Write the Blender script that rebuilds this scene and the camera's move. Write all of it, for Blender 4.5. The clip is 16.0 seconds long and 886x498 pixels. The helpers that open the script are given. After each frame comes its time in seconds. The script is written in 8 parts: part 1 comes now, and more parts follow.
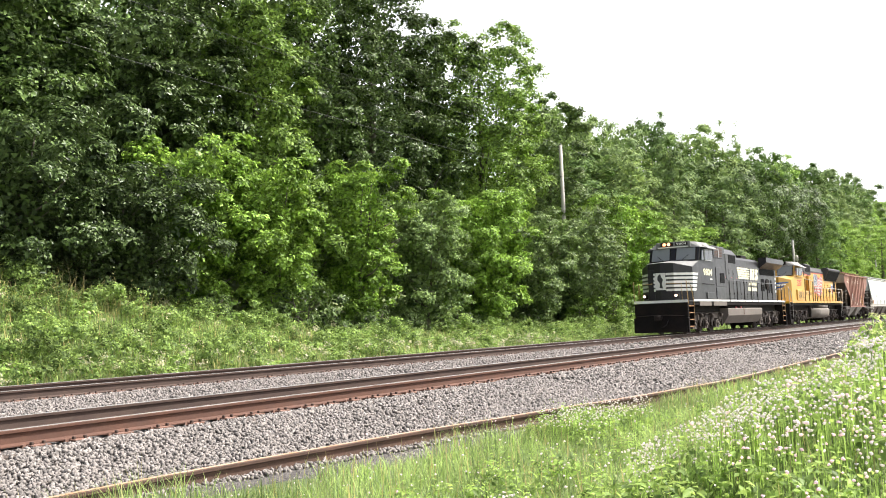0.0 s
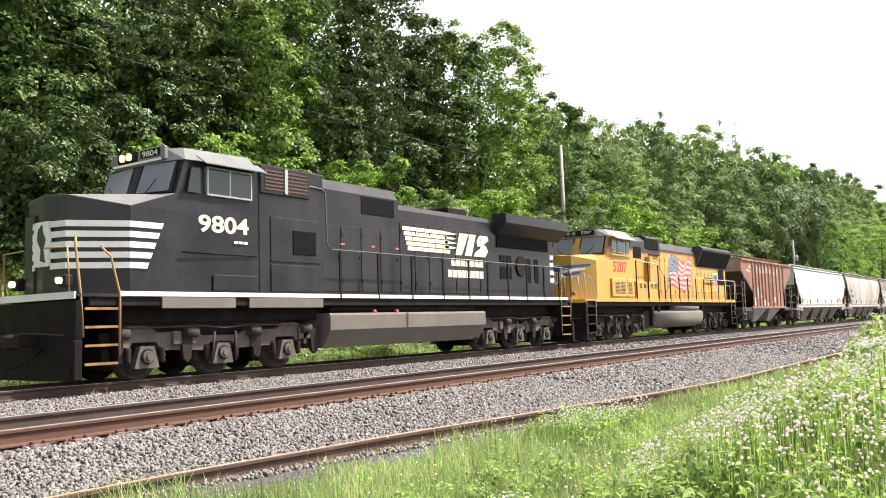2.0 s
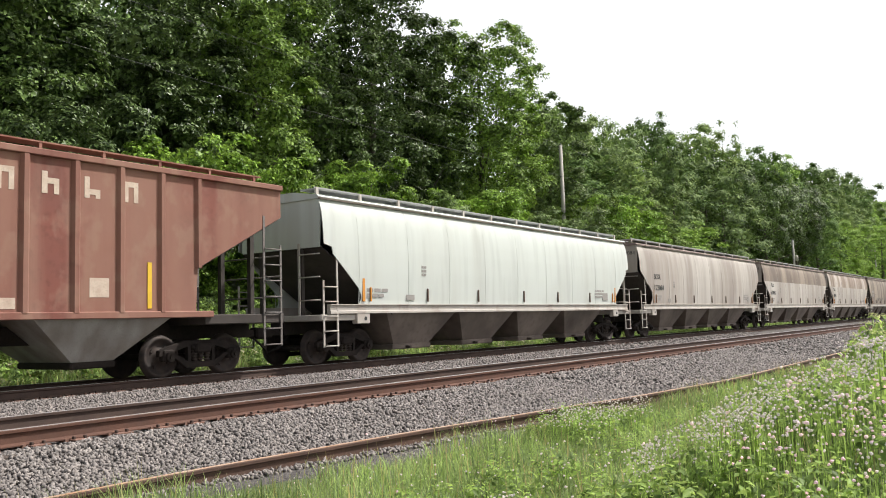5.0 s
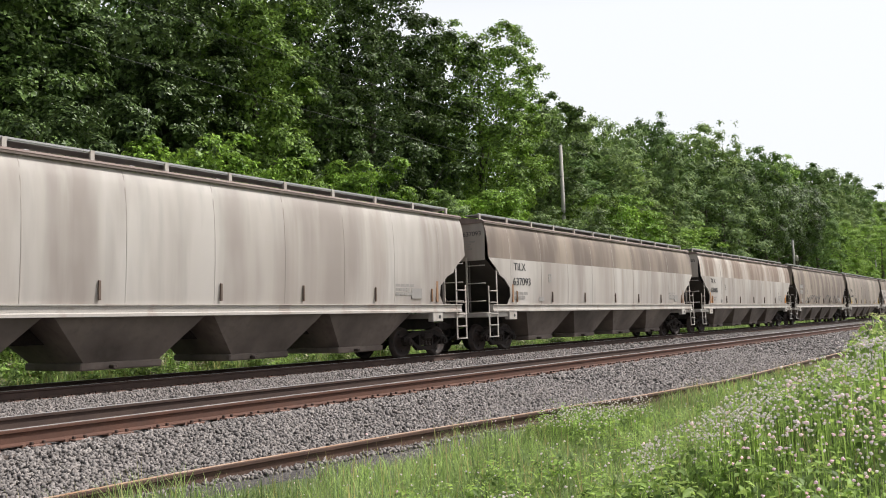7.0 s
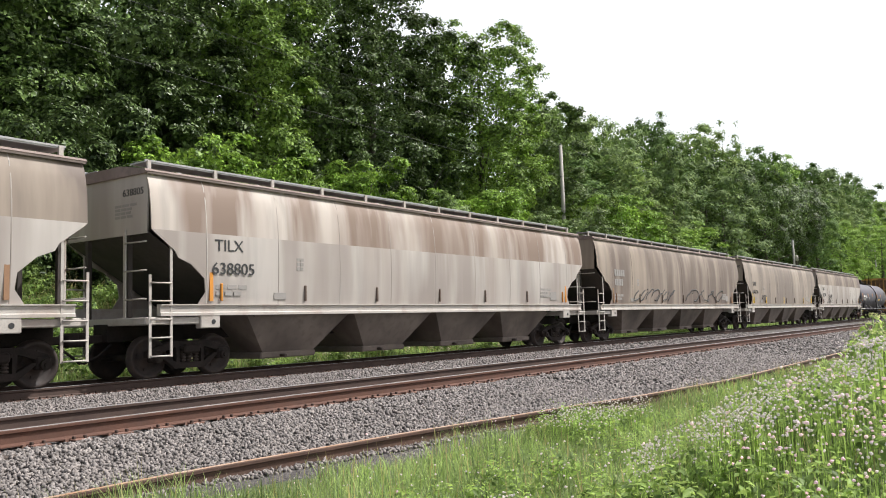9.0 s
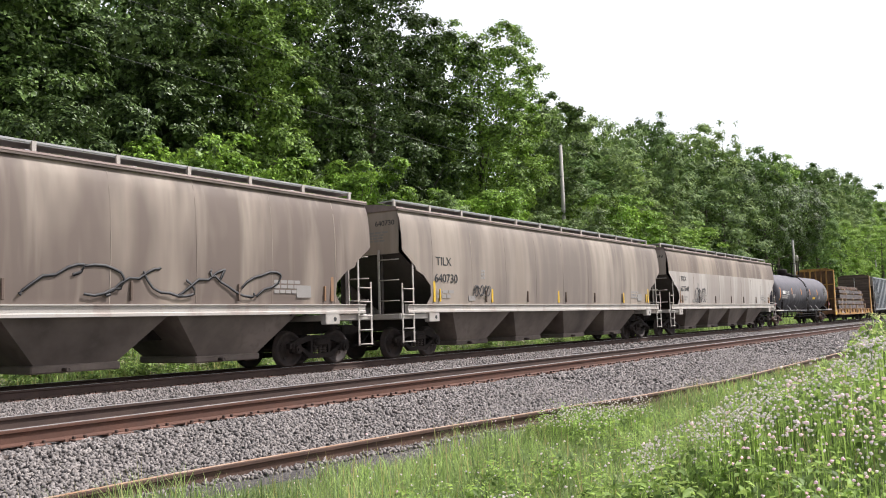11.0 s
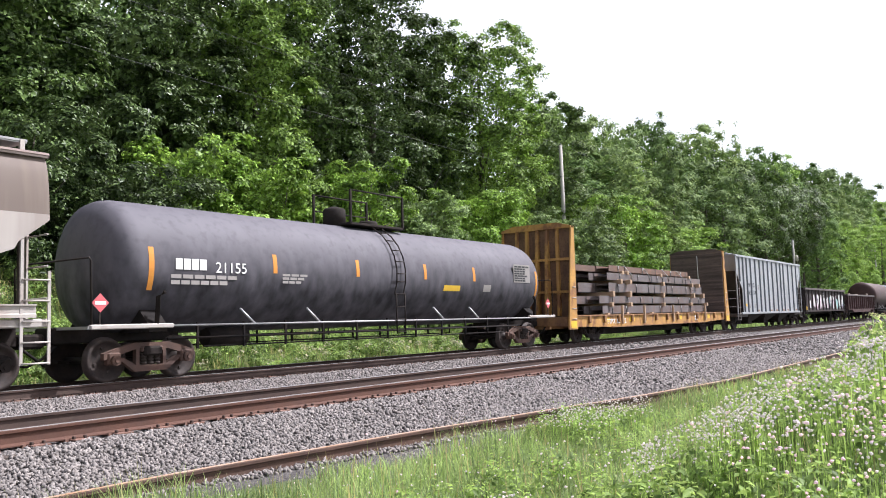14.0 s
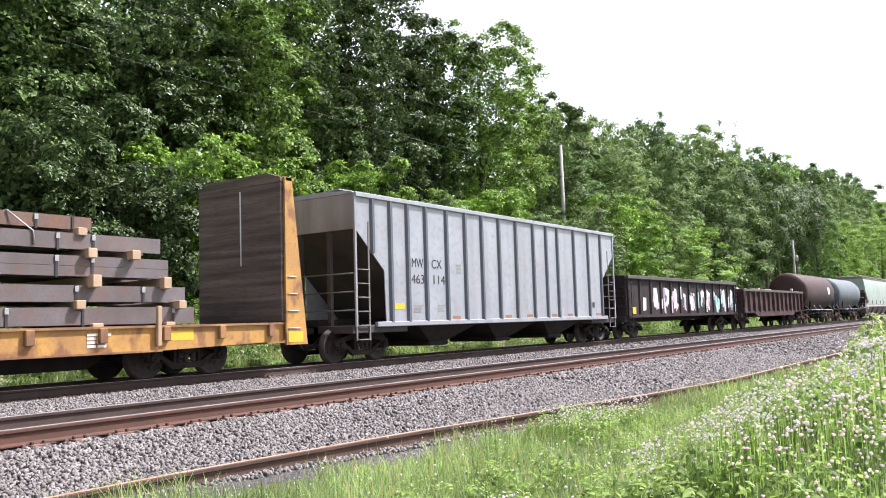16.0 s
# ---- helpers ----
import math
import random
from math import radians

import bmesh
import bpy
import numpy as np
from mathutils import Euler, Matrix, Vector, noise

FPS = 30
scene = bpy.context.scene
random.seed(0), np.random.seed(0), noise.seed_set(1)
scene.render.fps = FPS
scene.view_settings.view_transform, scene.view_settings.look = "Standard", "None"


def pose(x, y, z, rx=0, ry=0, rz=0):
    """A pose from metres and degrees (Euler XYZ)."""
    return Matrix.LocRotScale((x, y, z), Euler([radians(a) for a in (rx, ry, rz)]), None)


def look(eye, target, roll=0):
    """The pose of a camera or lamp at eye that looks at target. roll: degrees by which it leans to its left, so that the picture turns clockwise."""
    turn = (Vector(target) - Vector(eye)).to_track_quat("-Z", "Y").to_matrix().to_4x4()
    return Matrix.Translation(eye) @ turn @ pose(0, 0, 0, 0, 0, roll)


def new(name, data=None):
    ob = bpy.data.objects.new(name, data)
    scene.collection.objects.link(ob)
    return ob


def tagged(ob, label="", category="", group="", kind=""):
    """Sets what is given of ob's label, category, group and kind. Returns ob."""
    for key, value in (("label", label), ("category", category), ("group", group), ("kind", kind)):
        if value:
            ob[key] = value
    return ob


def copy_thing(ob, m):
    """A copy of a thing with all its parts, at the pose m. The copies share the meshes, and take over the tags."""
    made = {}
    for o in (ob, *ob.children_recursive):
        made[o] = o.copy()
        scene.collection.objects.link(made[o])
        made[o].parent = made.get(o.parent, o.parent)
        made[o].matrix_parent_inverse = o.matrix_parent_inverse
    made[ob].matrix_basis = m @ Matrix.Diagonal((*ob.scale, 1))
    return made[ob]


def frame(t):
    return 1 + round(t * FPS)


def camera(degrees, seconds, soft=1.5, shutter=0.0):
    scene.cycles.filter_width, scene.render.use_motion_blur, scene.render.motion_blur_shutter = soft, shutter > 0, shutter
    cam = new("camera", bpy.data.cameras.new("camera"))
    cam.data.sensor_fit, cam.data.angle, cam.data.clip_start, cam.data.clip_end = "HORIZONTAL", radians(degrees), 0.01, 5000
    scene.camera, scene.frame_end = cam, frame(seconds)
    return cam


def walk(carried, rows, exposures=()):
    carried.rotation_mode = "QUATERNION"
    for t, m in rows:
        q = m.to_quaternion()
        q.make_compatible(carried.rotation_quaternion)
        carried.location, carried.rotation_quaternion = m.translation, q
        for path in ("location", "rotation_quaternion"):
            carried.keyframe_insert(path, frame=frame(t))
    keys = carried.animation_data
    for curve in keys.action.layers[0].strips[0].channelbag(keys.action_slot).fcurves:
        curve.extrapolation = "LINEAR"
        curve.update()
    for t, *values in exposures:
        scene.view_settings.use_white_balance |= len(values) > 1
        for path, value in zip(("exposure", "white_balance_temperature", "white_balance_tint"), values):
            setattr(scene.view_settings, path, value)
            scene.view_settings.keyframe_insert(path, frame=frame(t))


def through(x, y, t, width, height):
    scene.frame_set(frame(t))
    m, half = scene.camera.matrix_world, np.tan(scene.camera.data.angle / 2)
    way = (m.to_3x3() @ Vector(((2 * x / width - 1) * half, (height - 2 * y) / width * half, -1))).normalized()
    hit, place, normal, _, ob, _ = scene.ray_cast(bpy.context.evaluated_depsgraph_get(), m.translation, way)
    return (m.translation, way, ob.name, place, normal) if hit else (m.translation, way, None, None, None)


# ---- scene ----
# Camera: on a tripod beside the line, eye a little over a metre above the rails.
# x runs along the track (the train comes from +x), y away from the camera, z = 0 at rail top.
EYE = (0.0, 0.0, 1.0425)
YAW, PITCH = 0.959, 0.0864
TARGET = (EYE[0] + math.sin(YAW) * math.cos(PITCH), EYE[1] + math.cos(YAW) * math.cos(PITCH), EYE[2] + math.sin(PITCH))
cam = camera(55.52, 16.0, soft=1.0, shutter=0.0)
STILL = look(EYE, TARGET, roll=-1.707)
walk(cam, [(0.0, STILL), (16.0, STILL)],
     exposures=[(0.0, 1.02, 6500, 10.0), (2.0, 0.92, 6500, 10.0), (3.5, 0.52, 6500, 10.0), (4.2, 0.42, 6500, 10.0), (6.3, -0.04, 6350, 10.5), (7.0, 0.03, 6338, 10.6), (7.5, 0.12, 6329, 10.7), (8.5, 0.24, 6312, 10.9), (9.2, 0.25, 6300, 11.0), (11.3, 0.30, 6200, 14.0), (12.5, 0.40, 6150, 15.0), (13.4, 0.32, 6050, 15.5), (14.3, 0.72, 5950, 16.5), (15.0, 0.77, 5950, 16.5), (16.0, 0.80, 5950, 16.5)])

# Track centre lines (y) and the train's speed
TRACK_FAR, TRACK_NEAR = 16.53, 10.10
SPEED, GAIN = 17.2545, 0.0269


def travelled(t):
    return SPEED * t + 0.5 * GAIN * t * t


# ---- light ----
SUN_TO = Vector((0.46, -0.38, 0.80)).normalized()
world = bpy.data.worlds.new("sky")
scene.world = world
world.use_nodes = True
wn = world.node_tree.nodes
sky = wn.new("ShaderNodeTexSky")
sky.sky_type = "NISHITA"
sky.sun_disc = False
sky.sun_elevation = math.asin(SUN_TO.z)
sky.sun_rotation = math.atan2(SUN_TO.x, SUN_TO.y)
sky.air_density, sky.dust_density, sky.ozone_density = 1.0, 7.0, 1.0
wn["Background"].inputs["Strength"].default_value = 0.075
haze = wn.new("ShaderNodeMix")
haze.data_type = "RGBA"
# bright summer haze low in the sky, thinning towards the zenith
aim, split, fade = wn.new("ShaderNodeTexCoord"), wn.new("ShaderNodeSeparateXYZ"), wn.new("ShaderNodeMapRange")
fade.interpolation_type = "SMOOTHSTEP"
for key, value in (("From Min", 0.34), ("From Max", 0.50), ("To Min", 0.92), ("To Max", 0.06)):
    fade.inputs[key].default_value = value
world.node_tree.links.new(aim.outputs["Generated"], split.inputs[0])
world.node_tree.links.new(split.outputs["Z"], fade.inputs["Value"])
# and thins away from the sun, as forward-scattering haze does
toward, glare, both = wn.new("ShaderNodeVectorMath"), wn.new("ShaderNodeMapRange"), wn.new("ShaderNodeMath")
toward.operation, glare.interpolation_type, both.operation = "DOT_PRODUCT", "SMOOTHSTEP", "MULTIPLY"
toward.inputs[1].default_value = SUN_TO
for key, value in (("From Min", -0.75), ("From Max", 0.38), ("To Min", 0.15), ("To Max", 1.0)):
    glare.inputs[key].default_value = value
world.node_tree.links.new(aim.outputs["Generated"], toward.inputs[0])
world.node_tree.links.new(toward.outputs["Value"], glare.inputs["Value"])
world.node_tree.links.new(fade.outputs["Result"], both.inputs[0])
world.node_tree.links.new(glare.outputs["Result"], both.inputs[1])
world.node_tree.links.new(both.outputs[0], haze.inputs["Factor"])
haze.inputs["B"].default_value = (13.5, 13.7, 14.0, 1)
world.node_tree.links.new(sky.outputs["Color"], haze.inputs["A"])
world.node_tree.links.new(haze.outputs["Result"], wn["Background"].inputs["Color"])
sun_data = bpy.data.lights.new("sun", "SUN")
sun_data.energy, sun_data.angle, sun_data.color = 5.0, radians(0.6), (1.0, 0.97, 0.92)
sun = new("sun", sun_data)
sun.matrix_world = look(tuple(SUN_TO * 100), (0, 0, 0))


# ---- materials ----
def mat(name, base, rough=0.6, metal=0.0, second=None, scale=3.0, amount=0.35, grain=40.0, bump=0.15, dist=0.01,
        dirt=None, dirt_amount=0.0, streak=None, streak_amount=0.0, low=None, low_z=(0.0, 1.0), island=0.0, rust=None, rust_amount=0.0, stretch=(1, 1, 1), vary=False, gloss=0.5, broad=None):
    """A painted, rusted or natural surface: a base colour that varies at two scales, with stains, run-down streaks and grit."""
    m = bpy.data.materials.new(name)
    m.use_nodes = True
    nt = m.node_tree
    n, l = nt.nodes, nt.links
    b = n["Principled BSDF"]
    b.inputs["Roughness"].default_value, b.inputs["Metallic"].default_value = rough, metal
    b.inputs["Specular IOR Level"].default_value = gloss
    tc = n.new("ShaderNodeTexCoord")

    place = tc.outputs["Object"]
    if vary:
        oi, shift = n.new("ShaderNodeObjectInfo"), n.new("ShaderNodeVectorMath")
        shift.operation = "MULTIPLY_ADD"
        shift.inputs[1].default_value, l_in = (90.0, 40.0, 7.0), oi.outputs["Random"]
        l.new(l_in, shift.inputs[0])
        l.new(tc.outputs["Object"], shift.inputs[2])
        place = shift.outputs["Vector"]

    def noisy(sc, detail=4.0, st=(1, 1, 1), w=0.0):
        mp = n.new("ShaderNodeMapping")
        mp.inputs["Scale"].default_value = st
        mp.inputs["Location"].default_value = (w, w * 0.7, w * 1.3)
        l.new(place, mp.inputs["Vector"])
        t = n.new("ShaderNodeTexNoise")
        t.inputs["Scale"].default_value, t.inputs["Detail"].default_value = sc, detail
        l.new(mp.outputs["Vector"], t.inputs["Vector"])
        return t.outputs["Fac"]

    def ramp(src, a, c):
        r = n.new("ShaderNodeMapRange")
        r.inputs["From Min"].default_value, r.inputs["From Max"].default_value = a, c
        l.new(src, r.inputs["Value"])
        return r.outputs["Result"]

    def times(src, k):
        q = n.new("ShaderNodeMath")
        q.operation = "MULTIPLY"
        l.new(src, q.inputs[0])
        if isinstance(k, (int, float)):
            q.inputs[1].default_value = k
        else:
            l.new(k, q.inputs[1])
        return q.outputs[0]

    def blend(c1, c2, fac):
        x = n.new("ShaderNodeMix")
        x.data_type = "RGBA"
        if isinstance(c1, tuple):
            x.inputs["A"].default_value = (*c1, 1)
        else:
            l.new(c1, x.inputs["A"])
        x.inputs["B"].default_value = (*c2, 1)
        l.new(fac, x.inputs["Factor"])
        return x.outputs["Result"]

    second = second or tuple(c * 0.6 for c in base)
    colour = blend(base, second, times(ramp(noisy(scale, 5.0, stretch), 0.35, 0.7), amount))
    colour = blend(colour, tuple(c * 0.55 for c in base), times(ramp(noisy(grain, 3.0, stretch, 3.1), 0.5, 0.75), amount * 0.8))
    if streak:
        f = times(ramp(noisy(2.0, 7.0, (1.0, 1.0, 0.05), 7.7), 0.36, 0.62), ramp(noisy(0.2, 3.0, (1, 1, 0.4), 1.7), 0.43, 0.56))
        colour = blend(colour, streak, times(f, streak_amount))
    if broad:
        # wide soft stains: flame-shaped, a metre or two across
        f = times(ramp(noisy(0.55, 3.5, (1.0, 1.0, 0.22), 21.0), 0.40, 0.55), ramp(noisy(1.9, 4.0, (1.0, 1.0, 0.07), 31.0), 0.22, 0.52))
        colour = blend(colour, broad, f)
    if rust:
        colour = blend(colour, rust, times(ramp(noisy(2.3, 8.0, (1, 1, 0.7), 5.2), 0.52, 0.62), rust_amount))
    if dirt:
        colour = blend(colour, dirt, times(ramp(noisy(1.1, 6.0, (1, 1, 1), 11.0), 0.42, 0.7), dirt_amount))
    # second colour below a height: the tanks' shaded undersides
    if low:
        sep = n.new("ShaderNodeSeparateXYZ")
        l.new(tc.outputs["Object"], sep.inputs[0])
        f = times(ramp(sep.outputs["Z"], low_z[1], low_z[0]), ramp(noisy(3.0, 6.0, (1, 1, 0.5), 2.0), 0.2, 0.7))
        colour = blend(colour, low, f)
    if island:
        g = n.new("ShaderNodeNewGeometry")
        hs = n.new("ShaderNodeHueSaturation")
        l.new(ramp(g.outputs["Random Per Island"], 0, 1), hs.inputs["Value"])
        mr = n.new("ShaderNodeMapRange")
        mr.inputs["To Min"].default_value, mr.inputs["To Max"].default_value = 1 - island, 1 + island
        l.new(g.outputs["Random Per Island"], mr.inputs["Value"])
        l.new(mr.outputs["Result"], hs.inputs["Value"])
        l.new(colour, hs.inputs["Color"])
        colour = hs.outputs["Color"]
    l.new(colour, b.inputs["Base Color"])
    rr = n.new("ShaderNodeMapRange")
    rr.inputs["To Min"].default_value, rr.inputs["To Max"].default_value = max(rough - 0.12, 0.02), min(rough + 0.12, 1)
    l.new(noisy(grain * 0.4, 4.0, stretch, 9.0), rr.inputs["Value"])
    l.new(rr.outputs["Result"], b.inputs["Roughness"])
    if bump:
        bp = n.new("ShaderNodeBump")
        bp.inputs["Strength"].default_value, bp.inputs["Distance"].default_value = bump, dist
        l.new(noisy(grain, 4.0, stretch), bp.inputs["Height"])
        l.new(bp.outputs["Normal"], b.inputs["Normal"])
    return m


def leaf_mat(name, base, spread=0.35, through=0.27, rough=0.55, yellow=0.3, patch=0.0):
    """Foliage: each leaf a little different, gloss from above, light coming through from behind."""
    m = bpy.data.materials.new(name)
    m.use_nodes = True
    n, l = m.node_tree.nodes, m.node_tree.links
    b = n["Principled BSDF"]
    b.inputs["Roughness"].default_value = rough
    b.inputs["Specular IOR Level"].default_value = 0.16
    g, oi = n.new("ShaderNodeNewGeometry"), n.new("ShaderNodeObjectInfo")
    r = n.new("ShaderNodeValToRGB")
    r.color_ramp.elements[0].color = (base[0] * (1 - spread), base[1] * (1 - spread), base[2] * (1 - spread), 1)
    r.color_ramp.elements[1].color = (base[0] * (1 + spread + yellow), base[1] * (1 + spread), base[2] * (1 + spread * 0.3), 1)
    l.new(g.outputs["Random Per Island"], r.inputs["Fac"])
    hs = n.new("ShaderNodeHueSaturation")
    mr = n.new("ShaderNodeMapRange")
    mr.inputs["To Min"].default_value, mr.inputs["To Max"].default_value = 0.82, 1.18
    l.new(oi.outputs["Random"], mr.inputs["Value"])
    l.new(mr.outputs["Result"], hs.inputs["Value"])
    l.new(r.outputs["Color"], hs.inputs["Color"])
    if patch:
        # stands of grass differ from place to place
        tc, nz, pr, hp = n.new("ShaderNodeTexCoord"), n.new("ShaderNodeTexNoise"), n.new("ShaderNodeMapRange"), n.new("ShaderNodeHueSaturation")
        nz.inputs["Scale"].default_value, nz.inputs["Detail"].default_value = 0.9, 5.0
        l.new(tc.outputs["Object"], nz.inputs["Vector"])
        pr.inputs["From Min"].default_value, pr.inputs["From Max"].default_value = 0.32, 0.68
        pr.inputs["To Min"].default_value, pr.inputs["To Max"].default_value = 1 - patch, 1 + patch
        l.new(nz.outputs["Fac"], pr.inputs["Value"])
        l.new(pr.outputs["Result"], hp.inputs["Value"])
        l.new(hs.outputs["Color"], hp.inputs["Color"])
        hs = hp
    l.new(hs.outputs["Color"], b.inputs["Base Color"])
    tr = n.new("ShaderNodeBsdfTranslucent")
    hs2 = n.new("ShaderNodeHueSaturation")
    hs2.inputs["Value"].default_value, hs2.inputs["Hue"].default_value = 1.5, 0.485
    l.new(hs.outputs["Color"], hs2.inputs["Color"])
    l.new(hs2.outputs["Color"], tr.inputs["Color"])
    mx = n.new("ShaderNodeMixShader")
    mx.inputs["Fac"].default_value = through
    l.new(b.outputs[0], mx.inputs[1])
    l.new(tr.outputs[0], mx.inputs[2])
    l.new(mx.outputs[0], n["Material Output"].inputs["Surface"])
    return m


def glass_mat(name, tint, rough=0.06):
    m = bpy.data.materials.new(name)
    m.use_nodes = True
    b = m.node_tree.nodes["Principled BSDF"]
    b.inputs["Base Color"].default_value = (*tint, 1)
    b.inputs["Roughness"].default_value = rough
    b.inputs["IOR"].default_value = 1.52
    b.inputs["Specular IOR Level"].default_value = 0.5
    return m


def glow_mat(name, colour, strength):
    m = bpy.data.materials.new(name)
    m.use_nodes = True
    b = m.node_tree.nodes["Principled BSDF"]
    b.inputs["Base Color"].default_value = (*colour, 1)
    b.inputs["Emission Color"].default_value = (*colour, 1)
    b.inputs["Emission Strength"].default_value = strength
    return m


GRASS_SOIL = mat("grass_soil", (0.13, 0.19, 0.06), 0.95, second=(0.19, 0.21, 0.09), scale=0.8, amount=0.8, grain=14, bump=0.6, dist=0.05)
BALLAST = mat("ballast", (0.125, 0.113, 0.106), 0.9, second=(0.05, 0.044, 0.042), scale=14, amount=0.9, grain=26, bump=1.0, dist=0.06)
STONE = mat("stone", (0.225, 0.203, 0.19), 0.9, second=(0.15, 0.13, 0.12), scale=6, amount=0.5, grain=60, bump=0.3, island=0.42)
RAIL_RUST = mat("rail_rust", (0.108, 0.048, 0.03), 0.8, second=(0.07, 0.036, 0.027), scale=3, amount=0.6, grain=50, bump=0.2)
RAIL_DARK = mat("rail_dark_rust", (0.068, 0.048, 0.041), 0.8, second=(0.11, 0.075, 0.06), gloss=0.2, scale=3, amount=0.5, grain=50, bump=0.2)
RAIL_OLD = mat("rail_old_rust", (0.075, 0.045, 0.035), 0.85, second=(0.14, 0.075, 0.05), scale=3, amount=0.6, grain=50, bump=0.3)
RAIL_TOP = mat("rail_top", (0.72, 0.71, 0.70), 0.38, 0.7, amount=0.2, bump=0.03)
RAIL_TOP_RUSTY = mat("rail_top_rusty", (0.42, 0.24, 0.14), 0.6, 0.2, second=(0.6, 0.5, 0.42), scale=5, amount=0.6)
TIE = mat("old_timber", (0.075, 0.058, 0.05), 0.9, second=(0.15, 0.12, 0.10), scale=4, amount=0.7, grain=30, bump=0.5, stretch=(6, 0.5, 6))
PLATE = mat("tie_plate_rust", (0.21, 0.115, 0.085), 0.8, grain=60)
BARK = mat("bark", (0.09, 0.075, 0.06), 0.95, second=(0.16, 0.14, 0.12), scale=3, amount=0.7, grain=14, bump=0.8, dist=0.03, stretch=(3, 3, 0.5))
POLE_WOOD = mat("pole_wood", (0.46, 0.43, 0.40), 0.9, second=(0.30, 0.27, 0.25), amount=0.7, grain=20, stretch=(8, 8, 0.4))
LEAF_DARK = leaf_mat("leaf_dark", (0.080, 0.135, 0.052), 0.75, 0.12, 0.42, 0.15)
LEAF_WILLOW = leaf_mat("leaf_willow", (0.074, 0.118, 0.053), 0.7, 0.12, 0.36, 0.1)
LEAF_GREY = leaf_mat("leaf_grey_green", (0.165, 0.250, 0.105), 0.55, 0.16, 0.4, 0.1)
LEAF_BRIGHT = leaf_mat("leaf_bright", (0.185, 0.325, 0.068), 0.6, 0.18, 0.5, 0.15)
# far woods: distance haze is put into paler, bluer leaf colours
LEAF_FAR = leaf_mat("leaf_far_hazed", (0.20, 0.30, 0.115), 0.4, 0.18, 0.75, 0.15)
LEAF_FAR_DARK = leaf_mat("leaf_far_dark_hazed", (0.130, 0.220, 0.078), 0.45, 0.15, 0.75, 0.12)
LEAF_FAR_GREY = leaf_mat("leaf_far_grey_hazed", (0.170, 0.252, 0.108), 0.4, 0.15, 0.7, 0.1)
LEAF_FAR_BRIGHT = leaf_mat("leaf_far_bright_hazed", (0.24, 0.385, 0.11), 0.4, 0.2, 0.75, 0.15)
LEAF_LIME = leaf_mat("leaf_lime", (0.160, 0.275, 0.070), 0.65, 0.15, 0.5, 0.2)
LEAF_MID = leaf_mat("leaf_mid", (0.140, 0.240, 0.066), 0.65, 0.14, 0.5, 0.2)
BLADE = leaf_mat("grass_blade", (0.215, 0.325, 0.138), 0.55, 0.38, 0.5, 0.2, 0.4)
BLADE_DRY = leaf_mat("weed_dry", (0.38, 0.39, 0.21), 0.4, 0.35, 0.6)
WEED_BANK = leaf_mat("bank_weed_leaf", (0.195, 0.315, 0.105), 0.55, 0.25, 0.55, 0.2, 0.5)
WEED = leaf_mat("weed_leaf", (0.25, 0.39, 0.135), 0.6, 0.4, 0.5, 0.15)


